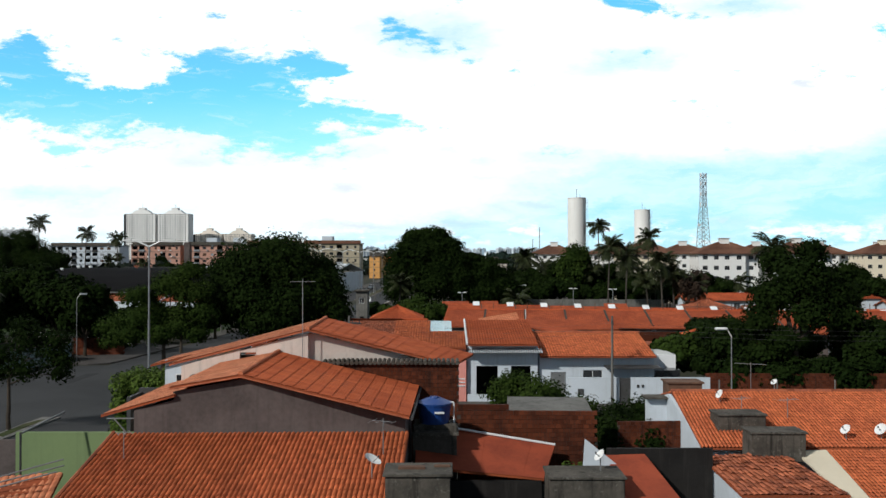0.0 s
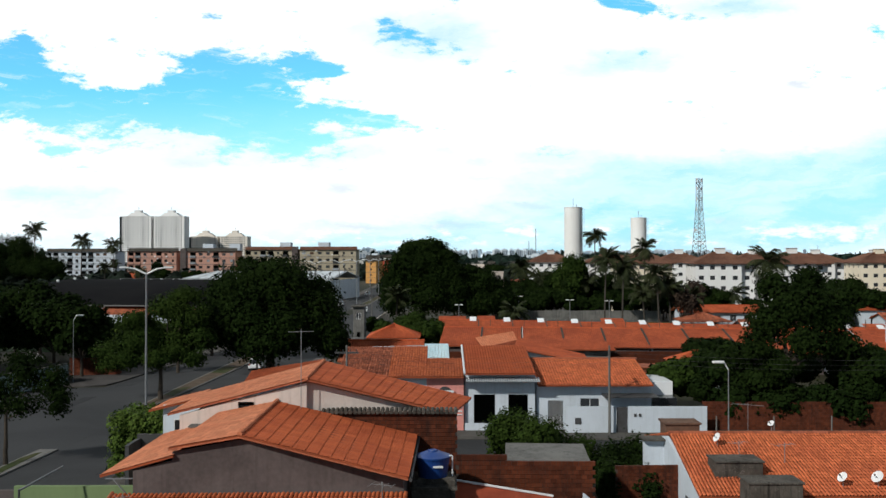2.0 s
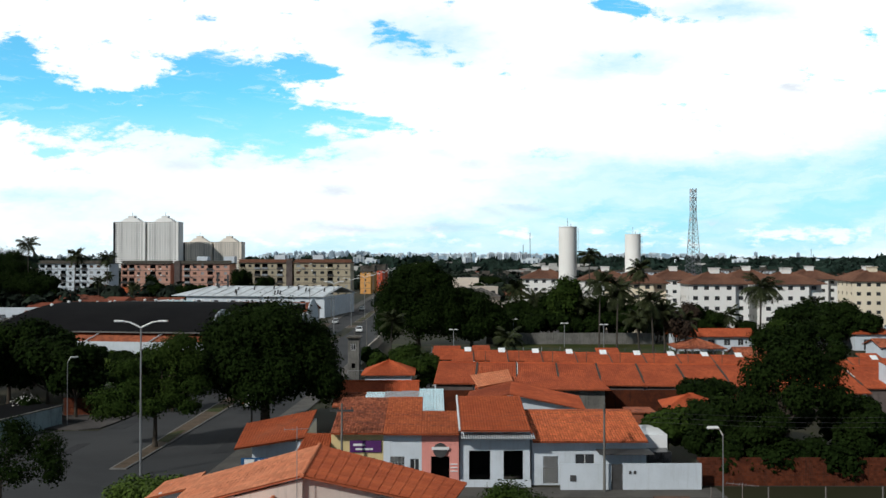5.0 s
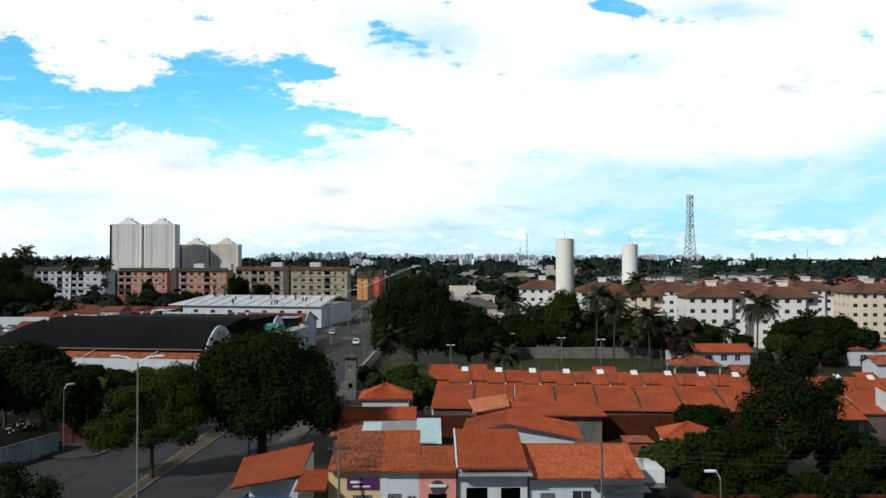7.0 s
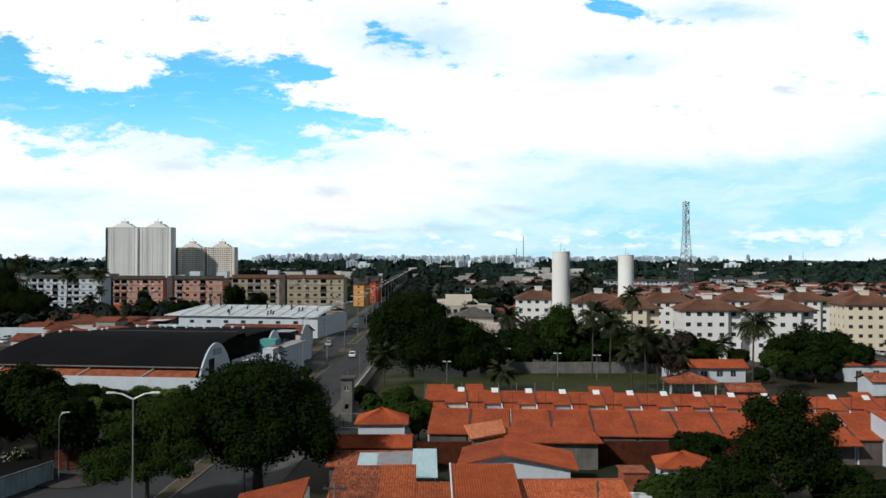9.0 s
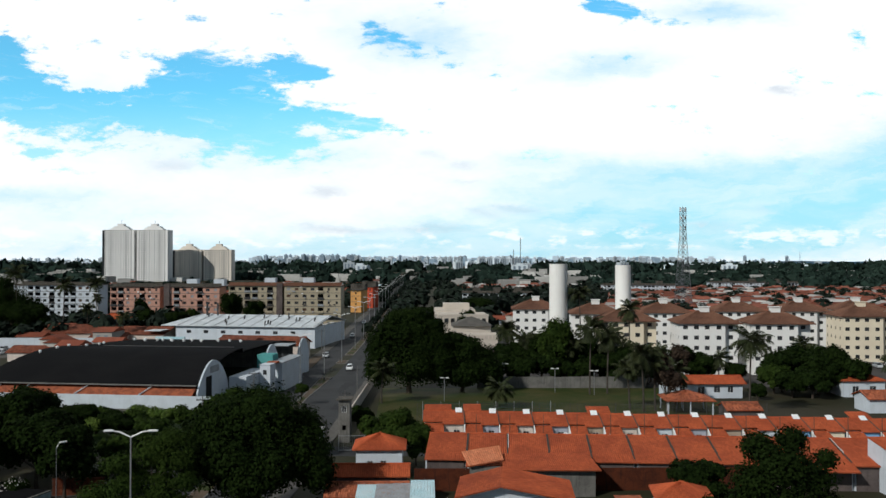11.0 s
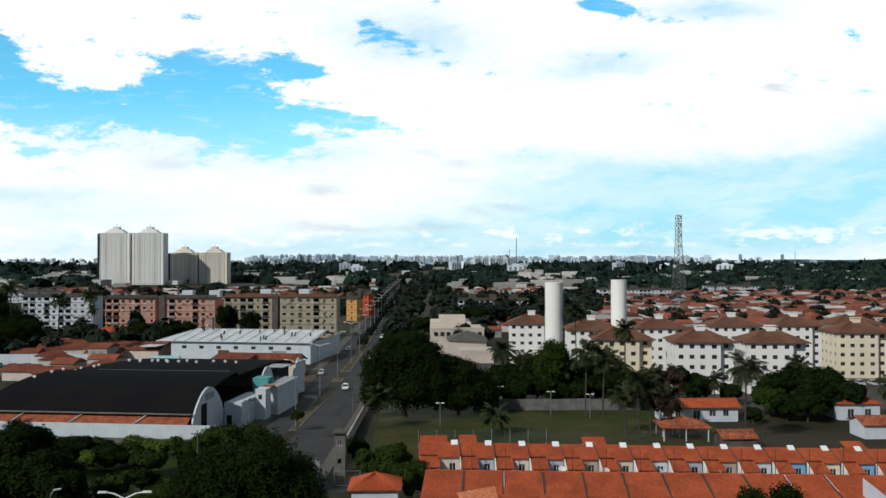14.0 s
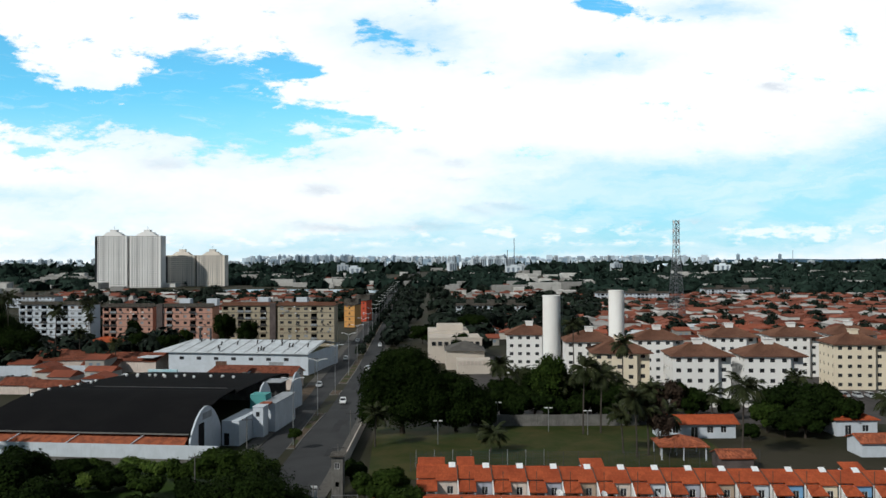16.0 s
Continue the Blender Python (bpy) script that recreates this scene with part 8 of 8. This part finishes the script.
KINDS = [far_house(7, 8.5, 3.2, 4.8, "house_wall", "roof_red", "small far house with a red tile roof"), far_house(9, 6.5, 3.3, 4.7, "house_wall", "roof_red", "wide far house with a red tile roof"),
         far_house(6.5, 10, 5.4, 6.8, "house_wall", "roof_red", "two-storey far house with a red tile roof"), far_house(12, 9, 4.0, 5.3, "plaster_white", "roof_white", "far hall with a pale roof"), far_house(8, 8, 3.2, 4.7, "plaster_white", "roof_red", "white far house with a red tile roof")]
rngf = random.Random(77)
spots, far_rest = [], []


def clear(x, y, gap_):
    return all((x - a) ** 2 + (y - b) ** 2 > gap_ ** 2 for a, b in spots)


def scatter(n, x0, x1, y0, y1, gap_, weights, skip=lambda x, y: False):
    made = tries = 0
    while made < n and tries < n * 30:
        tries += 1
        y = y0 + (y1 - y0) * rngf.random() ** 0.8
        x = rngf.uniform(x0(y) if callable(x0) else x0, x1(y) if callable(x1) else x1)
        if skip(x, y) or not clear(x, y, gap_):
            continue
        spots.append((x, y))
        k = rngf.choices(range(5), weights)[0]
        if y > 440:
            far_rest.append((k, x, y, rngf.choice([0, 90, -4, 86])))
            made += 1
            continue
        m = pose(x, y, 0, 0, 0, rngf.choice([0, 90, -4, 86, -8, 4]))
        if KINDS[k].get("placed"):
            o = copy_thing(KINDS[k], m)
            del o["placed"]
        else:
            KINDS[k].matrix_basis = m
            KINDS[k]["placed"] = 1
        made += 1


avenue = lambda x, y: line(LEFT_EDGE, y) - 14 < x < line(RIGHT_EDGE, y) + 14
scatter(620, lambda y: 0.21 * y, lambda y: 0.60 * y, 315, 800, 8.2, (5, 4, 2, 2, 4), lambda x, y: x > 100 and y < 330)
scatter(110, lambda y: 0.02 * y + 20, lambda y: 0.24 * y, 380, 900, 11, (3, 3, 2, 2, 2), lambda x, y: avenue(x, y) or (15 < x < 80 and 530 < y < 570))
scatter(190, lambda y: -0.42 * y, lambda y: -0.03 * y - 30, 560, 950, 10, (4, 4, 2, 2, 3), avenue)
scatter(40, lambda y: -0.45 * y, lambda y: -0.36 * y, 260, 370, 13, (4, 4, 1, 1, 2))
scatter(40, lambda y: -0.45 * y, lambda y: -0.1 * y, 420, 560, 13, (4, 4, 1, 1, 2))
scatter(50, lambda y: -0.3 * y, lambda y: 0.5 * y, 900, 1700, 30, (2, 2, 2, 5, 3), avenue)
scatter(36, lambda y: 62 + 0.0 * y, lambda y: 105, 95, 112, 12, (4, 3, 0, 0, 2))
for k in KINDS:
    if "placed" in k:
        del k["placed"]

SIZES = [(7, 8.5, 3.3, 4.9), (9, 6.5, 3.4, 4.8), (6.5, 10, 5.4, 6.9), (13, 9, 4.0, 5.4), (8, 8, 3.2, 4.8)]
wm, rm, pm_ = bmesh.new(), bmesh.new(), bmesh.new()
for k, x, y, turn in far_rest:
    w_, d, h, top = SIZES[k]
    if abs(turn) > 45:
        w_, d = d, w_
    box(wm, x - w_ / 2, y - d / 2, 0, x + w_ / 2, y + d / 2, h)
    dest = pm_ if k == 3 else rm
    X, Y = w_ / 2 + 0.4, d / 2 + 0.4
    ends = [(x - X, y, top), (x + X, y, top)] if abs(turn) < 45 else [(x, y - Y, top), (x, y + Y, top)]
    v = [dest.verts.new(p) for p in [(x - X, y - Y, h), (x + X, y - Y, h), (x + X, y + Y, h), (x - X, y + Y, h), *ends]]
    for f in (((0, 1, 5, 4), (2, 3, 4, 5), (1, 2, 5), (3, 0, 4)) if abs(turn) < 45 else ((0, 1, 4), (1, 2, 5, 4), (2, 3, 5), (3, 0, 4, 5))):
        dest.faces.new([v[i] for i in f])
solo("far_house_walls", wm, "house_wall_far", "pale walls of the far small houses", "houses", kind="stuff")
solo("far_red_roofs", rm, "roof_red_far", "red tile roofs of the far small houses", "roofs", kind="stuff")
solo("far_pale_roofs", pm_, "roof_pale_far", "pale roofs of the far halls", "roofs", kind="stuff")

# ---- far woods, tree by tree in clumps, as one mass each belt ----
def belt(name, rows, label, mat="wood_far", size=1.6, per=90, seed=1):
    """Crowns (x, y, radius, height) of far trees made of leaf sprays."""
    vs, fs, k0 = [], [], 0
    for i, (x, y, r, h) in enumerate(rows):
        lobes = [(x, y, h * 0.55, r, r, h * 0.45), (x + r * 0.5, y, h * 0.5, r * 0.6, r * 0.6, h * 0.35), (x - r * 0.55, y, h * 0.45, r * 0.6, r * 0.6, h * 0.4)]
        p, f = leaf_cloud(lobes, per, size * r / 5, seed + i, shell=0.75)
        vs.append(p)
        fs.append(f + k0)
        k0 += len(p)
    me = raw(name, np.concatenate(vs), np.concatenate(fs), mat)
    return solo(name, me, mat, label, "trees", kind="stuff")


rngt = random.Random(91)


def grove(n, x0, x1, y0, y1, r0, r1, h0, h1, skip=lambda x, y: False):
    out, tries = [], 0
    while len(out) < n and tries < n * 20:
        tries += 1
        y = rngt.uniform(y0, y1)
        x = rngt.uniform(x0(y), x1(y))
        if skip(x, y) or not clear(x, y, 4.5):
            continue
        out.append((x, y, rngt.uniform(r0, r1), rngt.uniform(h0, h1)))
    return out


avenue2 = lambda x, y: line(LEFT_EDGE, y) - 8 < x < line(RIGHT_EDGE, y) + 8
belt("grove", grove(190, lambda y: 0.2 * y, lambda y: 0.62 * y, 310, 800, 2.5, 5, 5, 9), "scattered dark trees among the far houses", seed=1000)
belt("grove", grove(140, lambda y: -0.4 * y, lambda y: 0.25 * y, 520, 1000, 4, 8, 6, 11, lambda x, y: avenue2(x, y) or (-215 < x < -25 and 945 < y)), "scattered dark trees among the far houses", seed=2000)
belt("grove", grove(70, lambda y: 0.01 * y + 8, lambda y: 0.2 * y, 350, 700, 5, 9, 8, 13, lambda x, y: avenue2(x, y) or (15 < x < 80 and 510 < y < 545)), "dense dark trees beside the avenue", seed=3000)
belt("grove", grove(60, lambda y: -0.5 * y, lambda y: -0.22 * y, 300, 480, 4, 7, 6, 11, lambda x, y: (-192 < x < -30 and 370 < y < 425) or (x > -100 and y < 345)), "dark trees among low houses", seed=3500)
rows = []
for y in range(300, 1700, 11):
    for edge_, sgn in ((RIGHT_EDGE, 1), (LEFT_EDGE, -1)):
        if (sgn > 0 and y > 370) or (sgn < 0 and y > 560):
            rows.append((line(edge_, y) + sgn * rngt.uniform(1.5, 7), y + rngt.uniform(-4, 4), rngt.uniform(3, 6), rngt.uniform(6, 10)))
    if y > 340 and rngt.random() < 0.55:
        rows.append(((line(MEDIAN_L, y) + line(MEDIAN_R, y)) / 2, y, rngt.uniform(1.5, 2.6), rngt.uniform(3.5, 6)))
belt("avenue_trees", rows, "rows of dark trees along the far avenue", seed=8000, per=110)
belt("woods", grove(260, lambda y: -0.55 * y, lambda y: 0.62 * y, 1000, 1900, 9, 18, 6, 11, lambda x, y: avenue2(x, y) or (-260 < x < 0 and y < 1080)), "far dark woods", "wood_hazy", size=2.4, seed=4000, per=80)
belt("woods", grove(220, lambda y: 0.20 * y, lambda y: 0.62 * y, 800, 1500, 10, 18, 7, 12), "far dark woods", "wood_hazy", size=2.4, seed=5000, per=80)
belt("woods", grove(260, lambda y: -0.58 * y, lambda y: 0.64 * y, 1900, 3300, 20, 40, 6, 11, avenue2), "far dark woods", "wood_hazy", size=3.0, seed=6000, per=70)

# ---- the skyline ----
def sky_block(w_, d, h, wall, label):
    ob = thing("city_tower", (0, 0, 0), 0, label, "building", "skyline towers")
    part("tower", boxes((-w_ / 2, -d / 2, 0, w_ / 2, d / 2, h), (-w_ * 0.2, -d * 0.2, h, w_ * 0.2, d * 0.2, h + 4)), wall, ob)
    part("window_strip", boxes(*[(x - w_ * 0.07, -d / 2 - 0.4, 3, x + w_ * 0.07, -d / 2 + 0.2, h - 3) for x in (-w_ * 0.3, 0, w_ * 0.3)]), "city_window", ob, kind="stuff")
    return ob


SKY = [sky_block(15, 15, 44, "city_pale_haze", "far slim apartment tower tinted with pale haze"), sky_block(20, 15, 36, "city_pale_haze", "far apartment tower tinted with pale haze"), sky_block(16, 15, 50, "city_grey_haze", "far slim apartment tower tinted with grey haze"),
       sky_block(40, 16, 18, "city_pale_haze", "long far city block tinted with pale haze"), sky_block(18, 15, 30, "city_grey_haze", "far apartment block tinted with grey haze"), sky_block(24, 18, 24, "city_pale_haze", "low far city block tinted with pale haze")]
first = set()
rngs = random.Random(17)


def tower_at(k, u, y, z=0.0):
    m = pose(u * y, y, z, 0, 0, rngs.uniform(-30, 30))
    if k in first:
        copy_thing(SKY[k], m)
    else:
        SKY[k].matrix_basis = m
        first.add(k)


for n, weights, u0, u1, y0, y1 in ((62, (4, 2, 5, 0, 3, 1), -0.185, -0.072, 3500, 4300), (76, (5, 4, 1, 1, 3, 3), -0.09, 0.13, 3700, 4600), (44, (2, 4, 0, 3, 3, 5), 0.06, 0.32, 3800, 4700),
                                   (44, (3, 3, 1, 2, 3, 3), -0.56, -0.17, 3900, 4700), (14, (2, 3, 1, 2, 2, 3), 0.28, 0.44, 4000, 4700), (40, (0, 0, 0, 3, 0, 4), -0.5, 0.5, 1900, 3300)):
    for q in range(n):
        u = u0 + (u1 - u0) * (q + rngs.uniform(-0.6, 0.6)) / n
        tower_at(rngs.choices(range(6), weights)[0], u, rngs.uniform(y0, y1))
for u in (0.066, 0.075, 0.083, 0.091, 0.099, 0.107):
    tower_at(1, u, 2700 + 300 * u)
def city_band(name, n, mat, label, u0, u1, h0, h1, seed):
    """Many far slabs and towers in one mass."""
    rng = np.random.default_rng(seed)
    y = rng.uniform(3900, 4750, n)
    u = u0 + (u1 - u0) * rng.random(n)
    hw, hd, h = rng.uniform(5, 15, n), rng.uniform(5, 9, n), h0 + (h1 - h0) * rng.random(n) ** 1.6
    c = np.array([[x, d, z] for z in (0, 1) for x, d in ((-1, -1), (1, -1), (1, 1), (-1, 1))], float)
    p = np.stack([u[:, None] * y[:, None] + c[:, 0] * hw[:, None], y[:, None] + c[:, 1] * hd[:, None], c[:, 2] * h[:, None]], 2).reshape(-1, 3)
    q = np.array([(4, 5, 6, 7), (0, 1, 5, 4), (1, 2, 6, 5), (3, 0, 4, 7)])
    solo(name, raw(name, p, (np.arange(n)[:, None, None] * 8 + q[None]).reshape(-1, 4), mat), mat, label, "buildings", kind="stuff")


city_band("skyline_slabs", 420, "city_band_pale_haze", "far city towers in pale haze tint along the horizon", -0.2, 0.34, 16, 50, 61)
city_band("skyline_slabs", 300, "city_band_grey_haze", "far city towers in grey-blue haze tint along the horizon", -0.2, 0.28, 14, 46, 62)
city_band("skyline_slabs", 130, "city_band_pale_haze", "far city towers in pale haze tint along the horizon", -0.56, -0.2, 12, 36, 63)
bm = bmesh.new()
for _ in range(420):
    y = 950 + 2600 * rngs.random() ** 1.4
    u = rngs.uniform(-0.52, 0.52)
    if avenue2(u * y, y) or (-0.26 < u < -0.02 and y < 1120):
        continue
    a, b, c = rngs.uniform(4, 22), rngs.uniform(4, 14), rngs.uniform(4, 11)
    box(bm, u * y - a, y - b, 0, u * y + a, y + b, c)
solo("far_blocks", bm, "house_wall_far", "pale low blocks and halls scattered through the far city", "buildings", kind="stuff")
hill = bmesh.new()
pts = []
for k in range(121):
    u = -0.75 + 1.5 * k / 120
    h = 9 + 8 * noise.noise(Vector((u * 9, 0, 0))) + 26 * max(0, min(1, (u - 0.22) * 5)) * (0.6 + 0.4 * noise.noise(Vector((u * 14, 3, 0))))
    pts.append((u, h))
a = [hill.verts.new((u * 4850, 4850, -5)) for u, h in pts]
b = [hill.verts.new((u * 4850, 4850, h)) for u, h in pts]
c = [hill.verts.new((u * 4890, 4890, -5)) for u, h in pts]
for k in range(120):
    hill.faces.new((a[k], a[k + 1], b[k + 1], b[k]))
    hill.faces.new((b[k], b[k + 1], c[k + 1], c[k]))
solo("backdrop_hills", hill, "hill_haze", "low wooded hills in blue-grey haze tint on the horizon", "hills", kind="structure")
for u, y, h in ((0.112, 2400, 92), (0.104, 2500, 60), (0.44, 4300, 70)):
    ob = thing("far_mast", (u * y, y, 0), 0, "thin far radio mast", "mast")
    part("pole", rods([((0, 0, 0), (0, 0, h), 1.0)], 6), "mast_paint", ob)

# ---- street lamps, posts, cars ----
def street_lamp(at, h, label, double=True, turn=0, reach=1.7, thick=0.10):
    ob = thing("street_lamp", at, turn, label, "street lamp", "street lamps")
    part("pole", rods([((0, 0, 0), (0, 0, h * 0.5), thick), ((0, 0, h * 0.5), (0, 0, h), thick * 0.75)], 10), "metal_grey", ob)
    for s in ((-1, 1) if double else (1,)):
        arm = part("arm", rods([((0, 0, h - 0.1), (s * reach * 0.6, 0, h + 0.38), 0.75 * thick), ((s * reach * 0.6, 0, h + 0.38), (s * reach, 0, h + 0.48), 0.6 * thick)], 8), "lamp_head", ob)
        bm = boxes((s * reach - 0.15 if s > 0 else s * reach - 0.75, -0.17, h + 0.40, s * reach + 0.75 if s > 0 else s * reach + 0.15, 0.17, h + 0.58))
        bmesh.ops.bevel(bm, geom=bm.edges[:], offset=0.06, segments=2, affect="EDGES")
        part("lamp_head", bm, "lamp_head", arm)
    return ob


L0 = street_lamp((-26.9, 78.9, 0.03), 13.55, "tall twin-arm street lamp on the median")
for y in (180.2, 213.3, 248.5, 286.4, 322, 357, 392, 428, 464, 502, 540, 580, 620, 660, 700, 750, 800, 850, 900):
    x = (line(MEDIAN_L, y) + line(MEDIAN_R, y)) / 2
    copy_thing(L0, pose(x, y, 0.1, 0, 0, -2))
street_lamp((21.2, 63.4, 0), 6.8, "single-arm street lamp with a pale head", False, 180, 0.45, 0.05)
street_lamp((-43.4, 102.2, 0), 7.6, "single-arm street lamp with a pale head", False, 40, 0.45, 0.045)


def utility_pole(at, h, label="grey concrete utility pole with a crossarm", turn=0):
    ob = thing("utility_pole", at, turn, label, "utility pole", "utility poles")
    bm = bmesh.new()
    rod(bm, (0, 0, 0), (0, 0, h), 0.12, 0.08, 10)
    part("pole", bm, "cement", ob)
    part("crossarm", boxes((-1.0, -0.06, h - 0.7, 1.0, 0.06, h - 0.55)), "metal_dark", ob)
    for x in (-0.85, -0.3, 0.3, 0.85):
        part("insulator", rods([((x, 0, h - 0.55), (x, 0, h - 0.35), 0.05)]), "metal_dark", ob)
    return ob


P0 = utility_pole((-7.9, 72.6, 0), 7.6)
copy_thing(P0, pose(14.2, 72.4, 0, 0, 0, 82))
for x, y in ((-20.6, 97.0), (-14.6, 120), (-13.6, 146), (-14.0, 178), (-12.0, 210), (-36, 140), (-34.0, 172), (-33.8, 205), (-33.4, 240), (-32.8, 275), (-32.6, 310)):
    copy_thing(P0, pose(x, y, 0, 0, 0, 4))
wr = thing("overhead_wires", (0, 0, 0), 0, "thin dark overhead wires between the poles", "wires")
def cable(points, r=0.006):
    """One sagging wire as a single tube of square section."""
    v, f = [], []
    for x, y, z in points:
        v += [(x, y - r, z - r), (x, y + r, z - r), (x, y + r, z + r), (x, y - r, z + r)]
    for k in range(len(points) - 1):
        f += [(4 * k + i, 4 * k + (i + 1) % 4, 4 * k + 4 + (i + 1) % 4, 4 * k + 4 + i) for i in range(4)]
    return raw("wire", v, f, "metal_dark")


for y, z in ((72.6, 7.0), (72.5, 6.6), (72.45, 6.2)):
    pts = [(-7.9 + 22.1 * k / 10, y - 0.02 * k, z - 0.5 * math.sin(math.pi * k / 10)) for k in range(11)] + [(14.2 + 40 * k / 10, y - 0.02 * k, z - 0.7 * math.sin(math.pi * k / 10)) for k in range(1, 11)]
    part("wire", cable(pts), "metal_dark", wr)


def car(at, turn, paint, label, suv=False):
    """A hatchback: a body lofted from sections, a glasshouse, wheels with rims, lamps."""
    ob = thing("car", at, turn, label, "car")
    L, W, H = (4.6, 1.8, 1.72) if suv else (3.9, 1.66, 1.5)
    prof = [(-0.5, 0.30), (-0.5, 0.62), (-0.47, 0.72), (-0.30, 0.92 / 1.5 * H), (-0.26, 0.95 / 1.5 * H), (0.42, 0.95 / 1.5 * H), (0.49, 0.86 / 1.5 * H), (0.5, 0.5), (0.49, 0.30)]
    bm = bmesh.new()
    gable_wall(bm, [(x * L, z) for x, z in prof], -W / 2, W / 2)
    bmesh.ops.bevel(bm, geom=bm.edges[:], offset=0.07, segments=2, affect="EDGES")
    part("body", bm, paint, ob)
    bm = bmesh.new()
    zb = 0.93 / 1.5 * H
    lo = [(-0.27 * L, -W * 0.46), (0.47 * L, -W * 0.46), (0.47 * L, W * 0.46), (-0.27 * L, W * 0.46)]
    hi = [(-0.08 * L, -W * 0.37), (0.38 * L, -W * 0.37), (0.38 * L, W * 0.37), (-0.08 * L, W * 0.37)]
    a = [bm.verts.new((x, y, zb)) for x, y in lo]
    b = [bm.verts.new((x, y, H - 0.06)) for x, y in hi]
    bm.faces.new(b)
    for i in range(4):
        bm.faces.new((a[i], a[(i + 1) % 4], b[(i + 1) % 4], b[i]))
    bmesh.ops.recalc_face_normals(bm, faces=bm.faces)
    part("glass", bm, "glass_dark", ob, "dark car windows")
    bm = boxes((-0.10 * L, -W * 0.385, H - 0.08, 0.40 * L, W * 0.385, H))
    bmesh.ops.bevel(bm, geom=bm.edges[:], offset=0.035, segments=2, affect="EDGES")
    part("car_roof", bm, paint, ob)
    part("pillar", rods([((-0.27 * L, s * W * 0.455, zb), (-0.09 * L, s * W * 0.37, H - 0.05), 0.04) for s in (-1, 1)] + [((0.47 * L, s * W * 0.455, zb), (0.39 * L, s * W * 0.37, H - 0.05), 0.05) for s in (-1, 1)] + [((0.1 * L, s * W * 0.46, zb), (0.12 * L, s * W * 0.375, H - 0.05), 0.035) for s in (-1, 1)]), paint, ob)
    for x in (-0.31 * L, 0.30 * L):
        for s in (-1, 1):
            bm = bmesh.new()
            rod(bm, (x, s * (W / 2 - 0.2), 0.31), (x, s * (W / 2 + 0.01), 0.31), 0.31, 0.31, 20)
            wl_ = part("wheel", bm, "rubber", ob)
            bm = bmesh.new()
            rod(bm, (x, s * (W / 2 + 0.01), 0.31), (x, s * (W / 2 + 0.03), 0.31), 0.19, 0.17, 14)
            part("rim", bm, "metal_grey", wl_)
    for s in (-1, 1):
        part("headlight", boxes((-0.505 * L, s * W * 0.34 - 0.16, 0.62, -0.46 * L, s * W * 0.34 + 0.16, 0.76)), "lamp_head", ob)
        part("tail_lamp", boxes((0.47 * L, s * W * 0.42 - 0.1, 0.72, 0.505 * L, s * W * 0.42 + 0.1, 0.95)), "plaster_red", ob)
        part("mirror", boxes((-0.2 * L, s * W * 0.53 - 0.08, zb, -0.17 * L, s * W * 0.53 + 0.08, zb + 0.14)), paint, ob)
    part("number_plate", boxes((-0.512 * L, -0.2, 0.42, -0.50 * L, 0.2, 0.53)), "sign_white", ob)
    return ob


CW = car((-20.2, 232, 0.03), 92, "car_white", "white small hatchback on the avenue")
copy_thing(CW, pose(-24.6, 115.5, 0.03, 0, 0, -85))
CS = car((-30.0, 262, 0.03), 90, "car_silver", "silver small hatchback on the avenue")
for x, y in ((-17.6, 300), (-27.6, 330), (-16.8, 380), (-28, 400), (-17, 450)):
    copy_thing(CS if y % 20 else CW, pose(x, y, 0.03, 0, 0, 90))
rngc = random.Random(23)
for k in range(26):
    copy_thing(rngc.choice([CW, CS, CW]), pose(-164 + 4.6 * (k % 13), 271 + 11 * (k // 13), 0.06, 0, 0, 90 + rngc.uniform(-3, 3)))
for k in range(9):
    copy_thing(rngc.choice([CW, CS]), pose(104 + 3.4 * k, 236 - 0.3 * k, 0.04, 0, 0, 85))
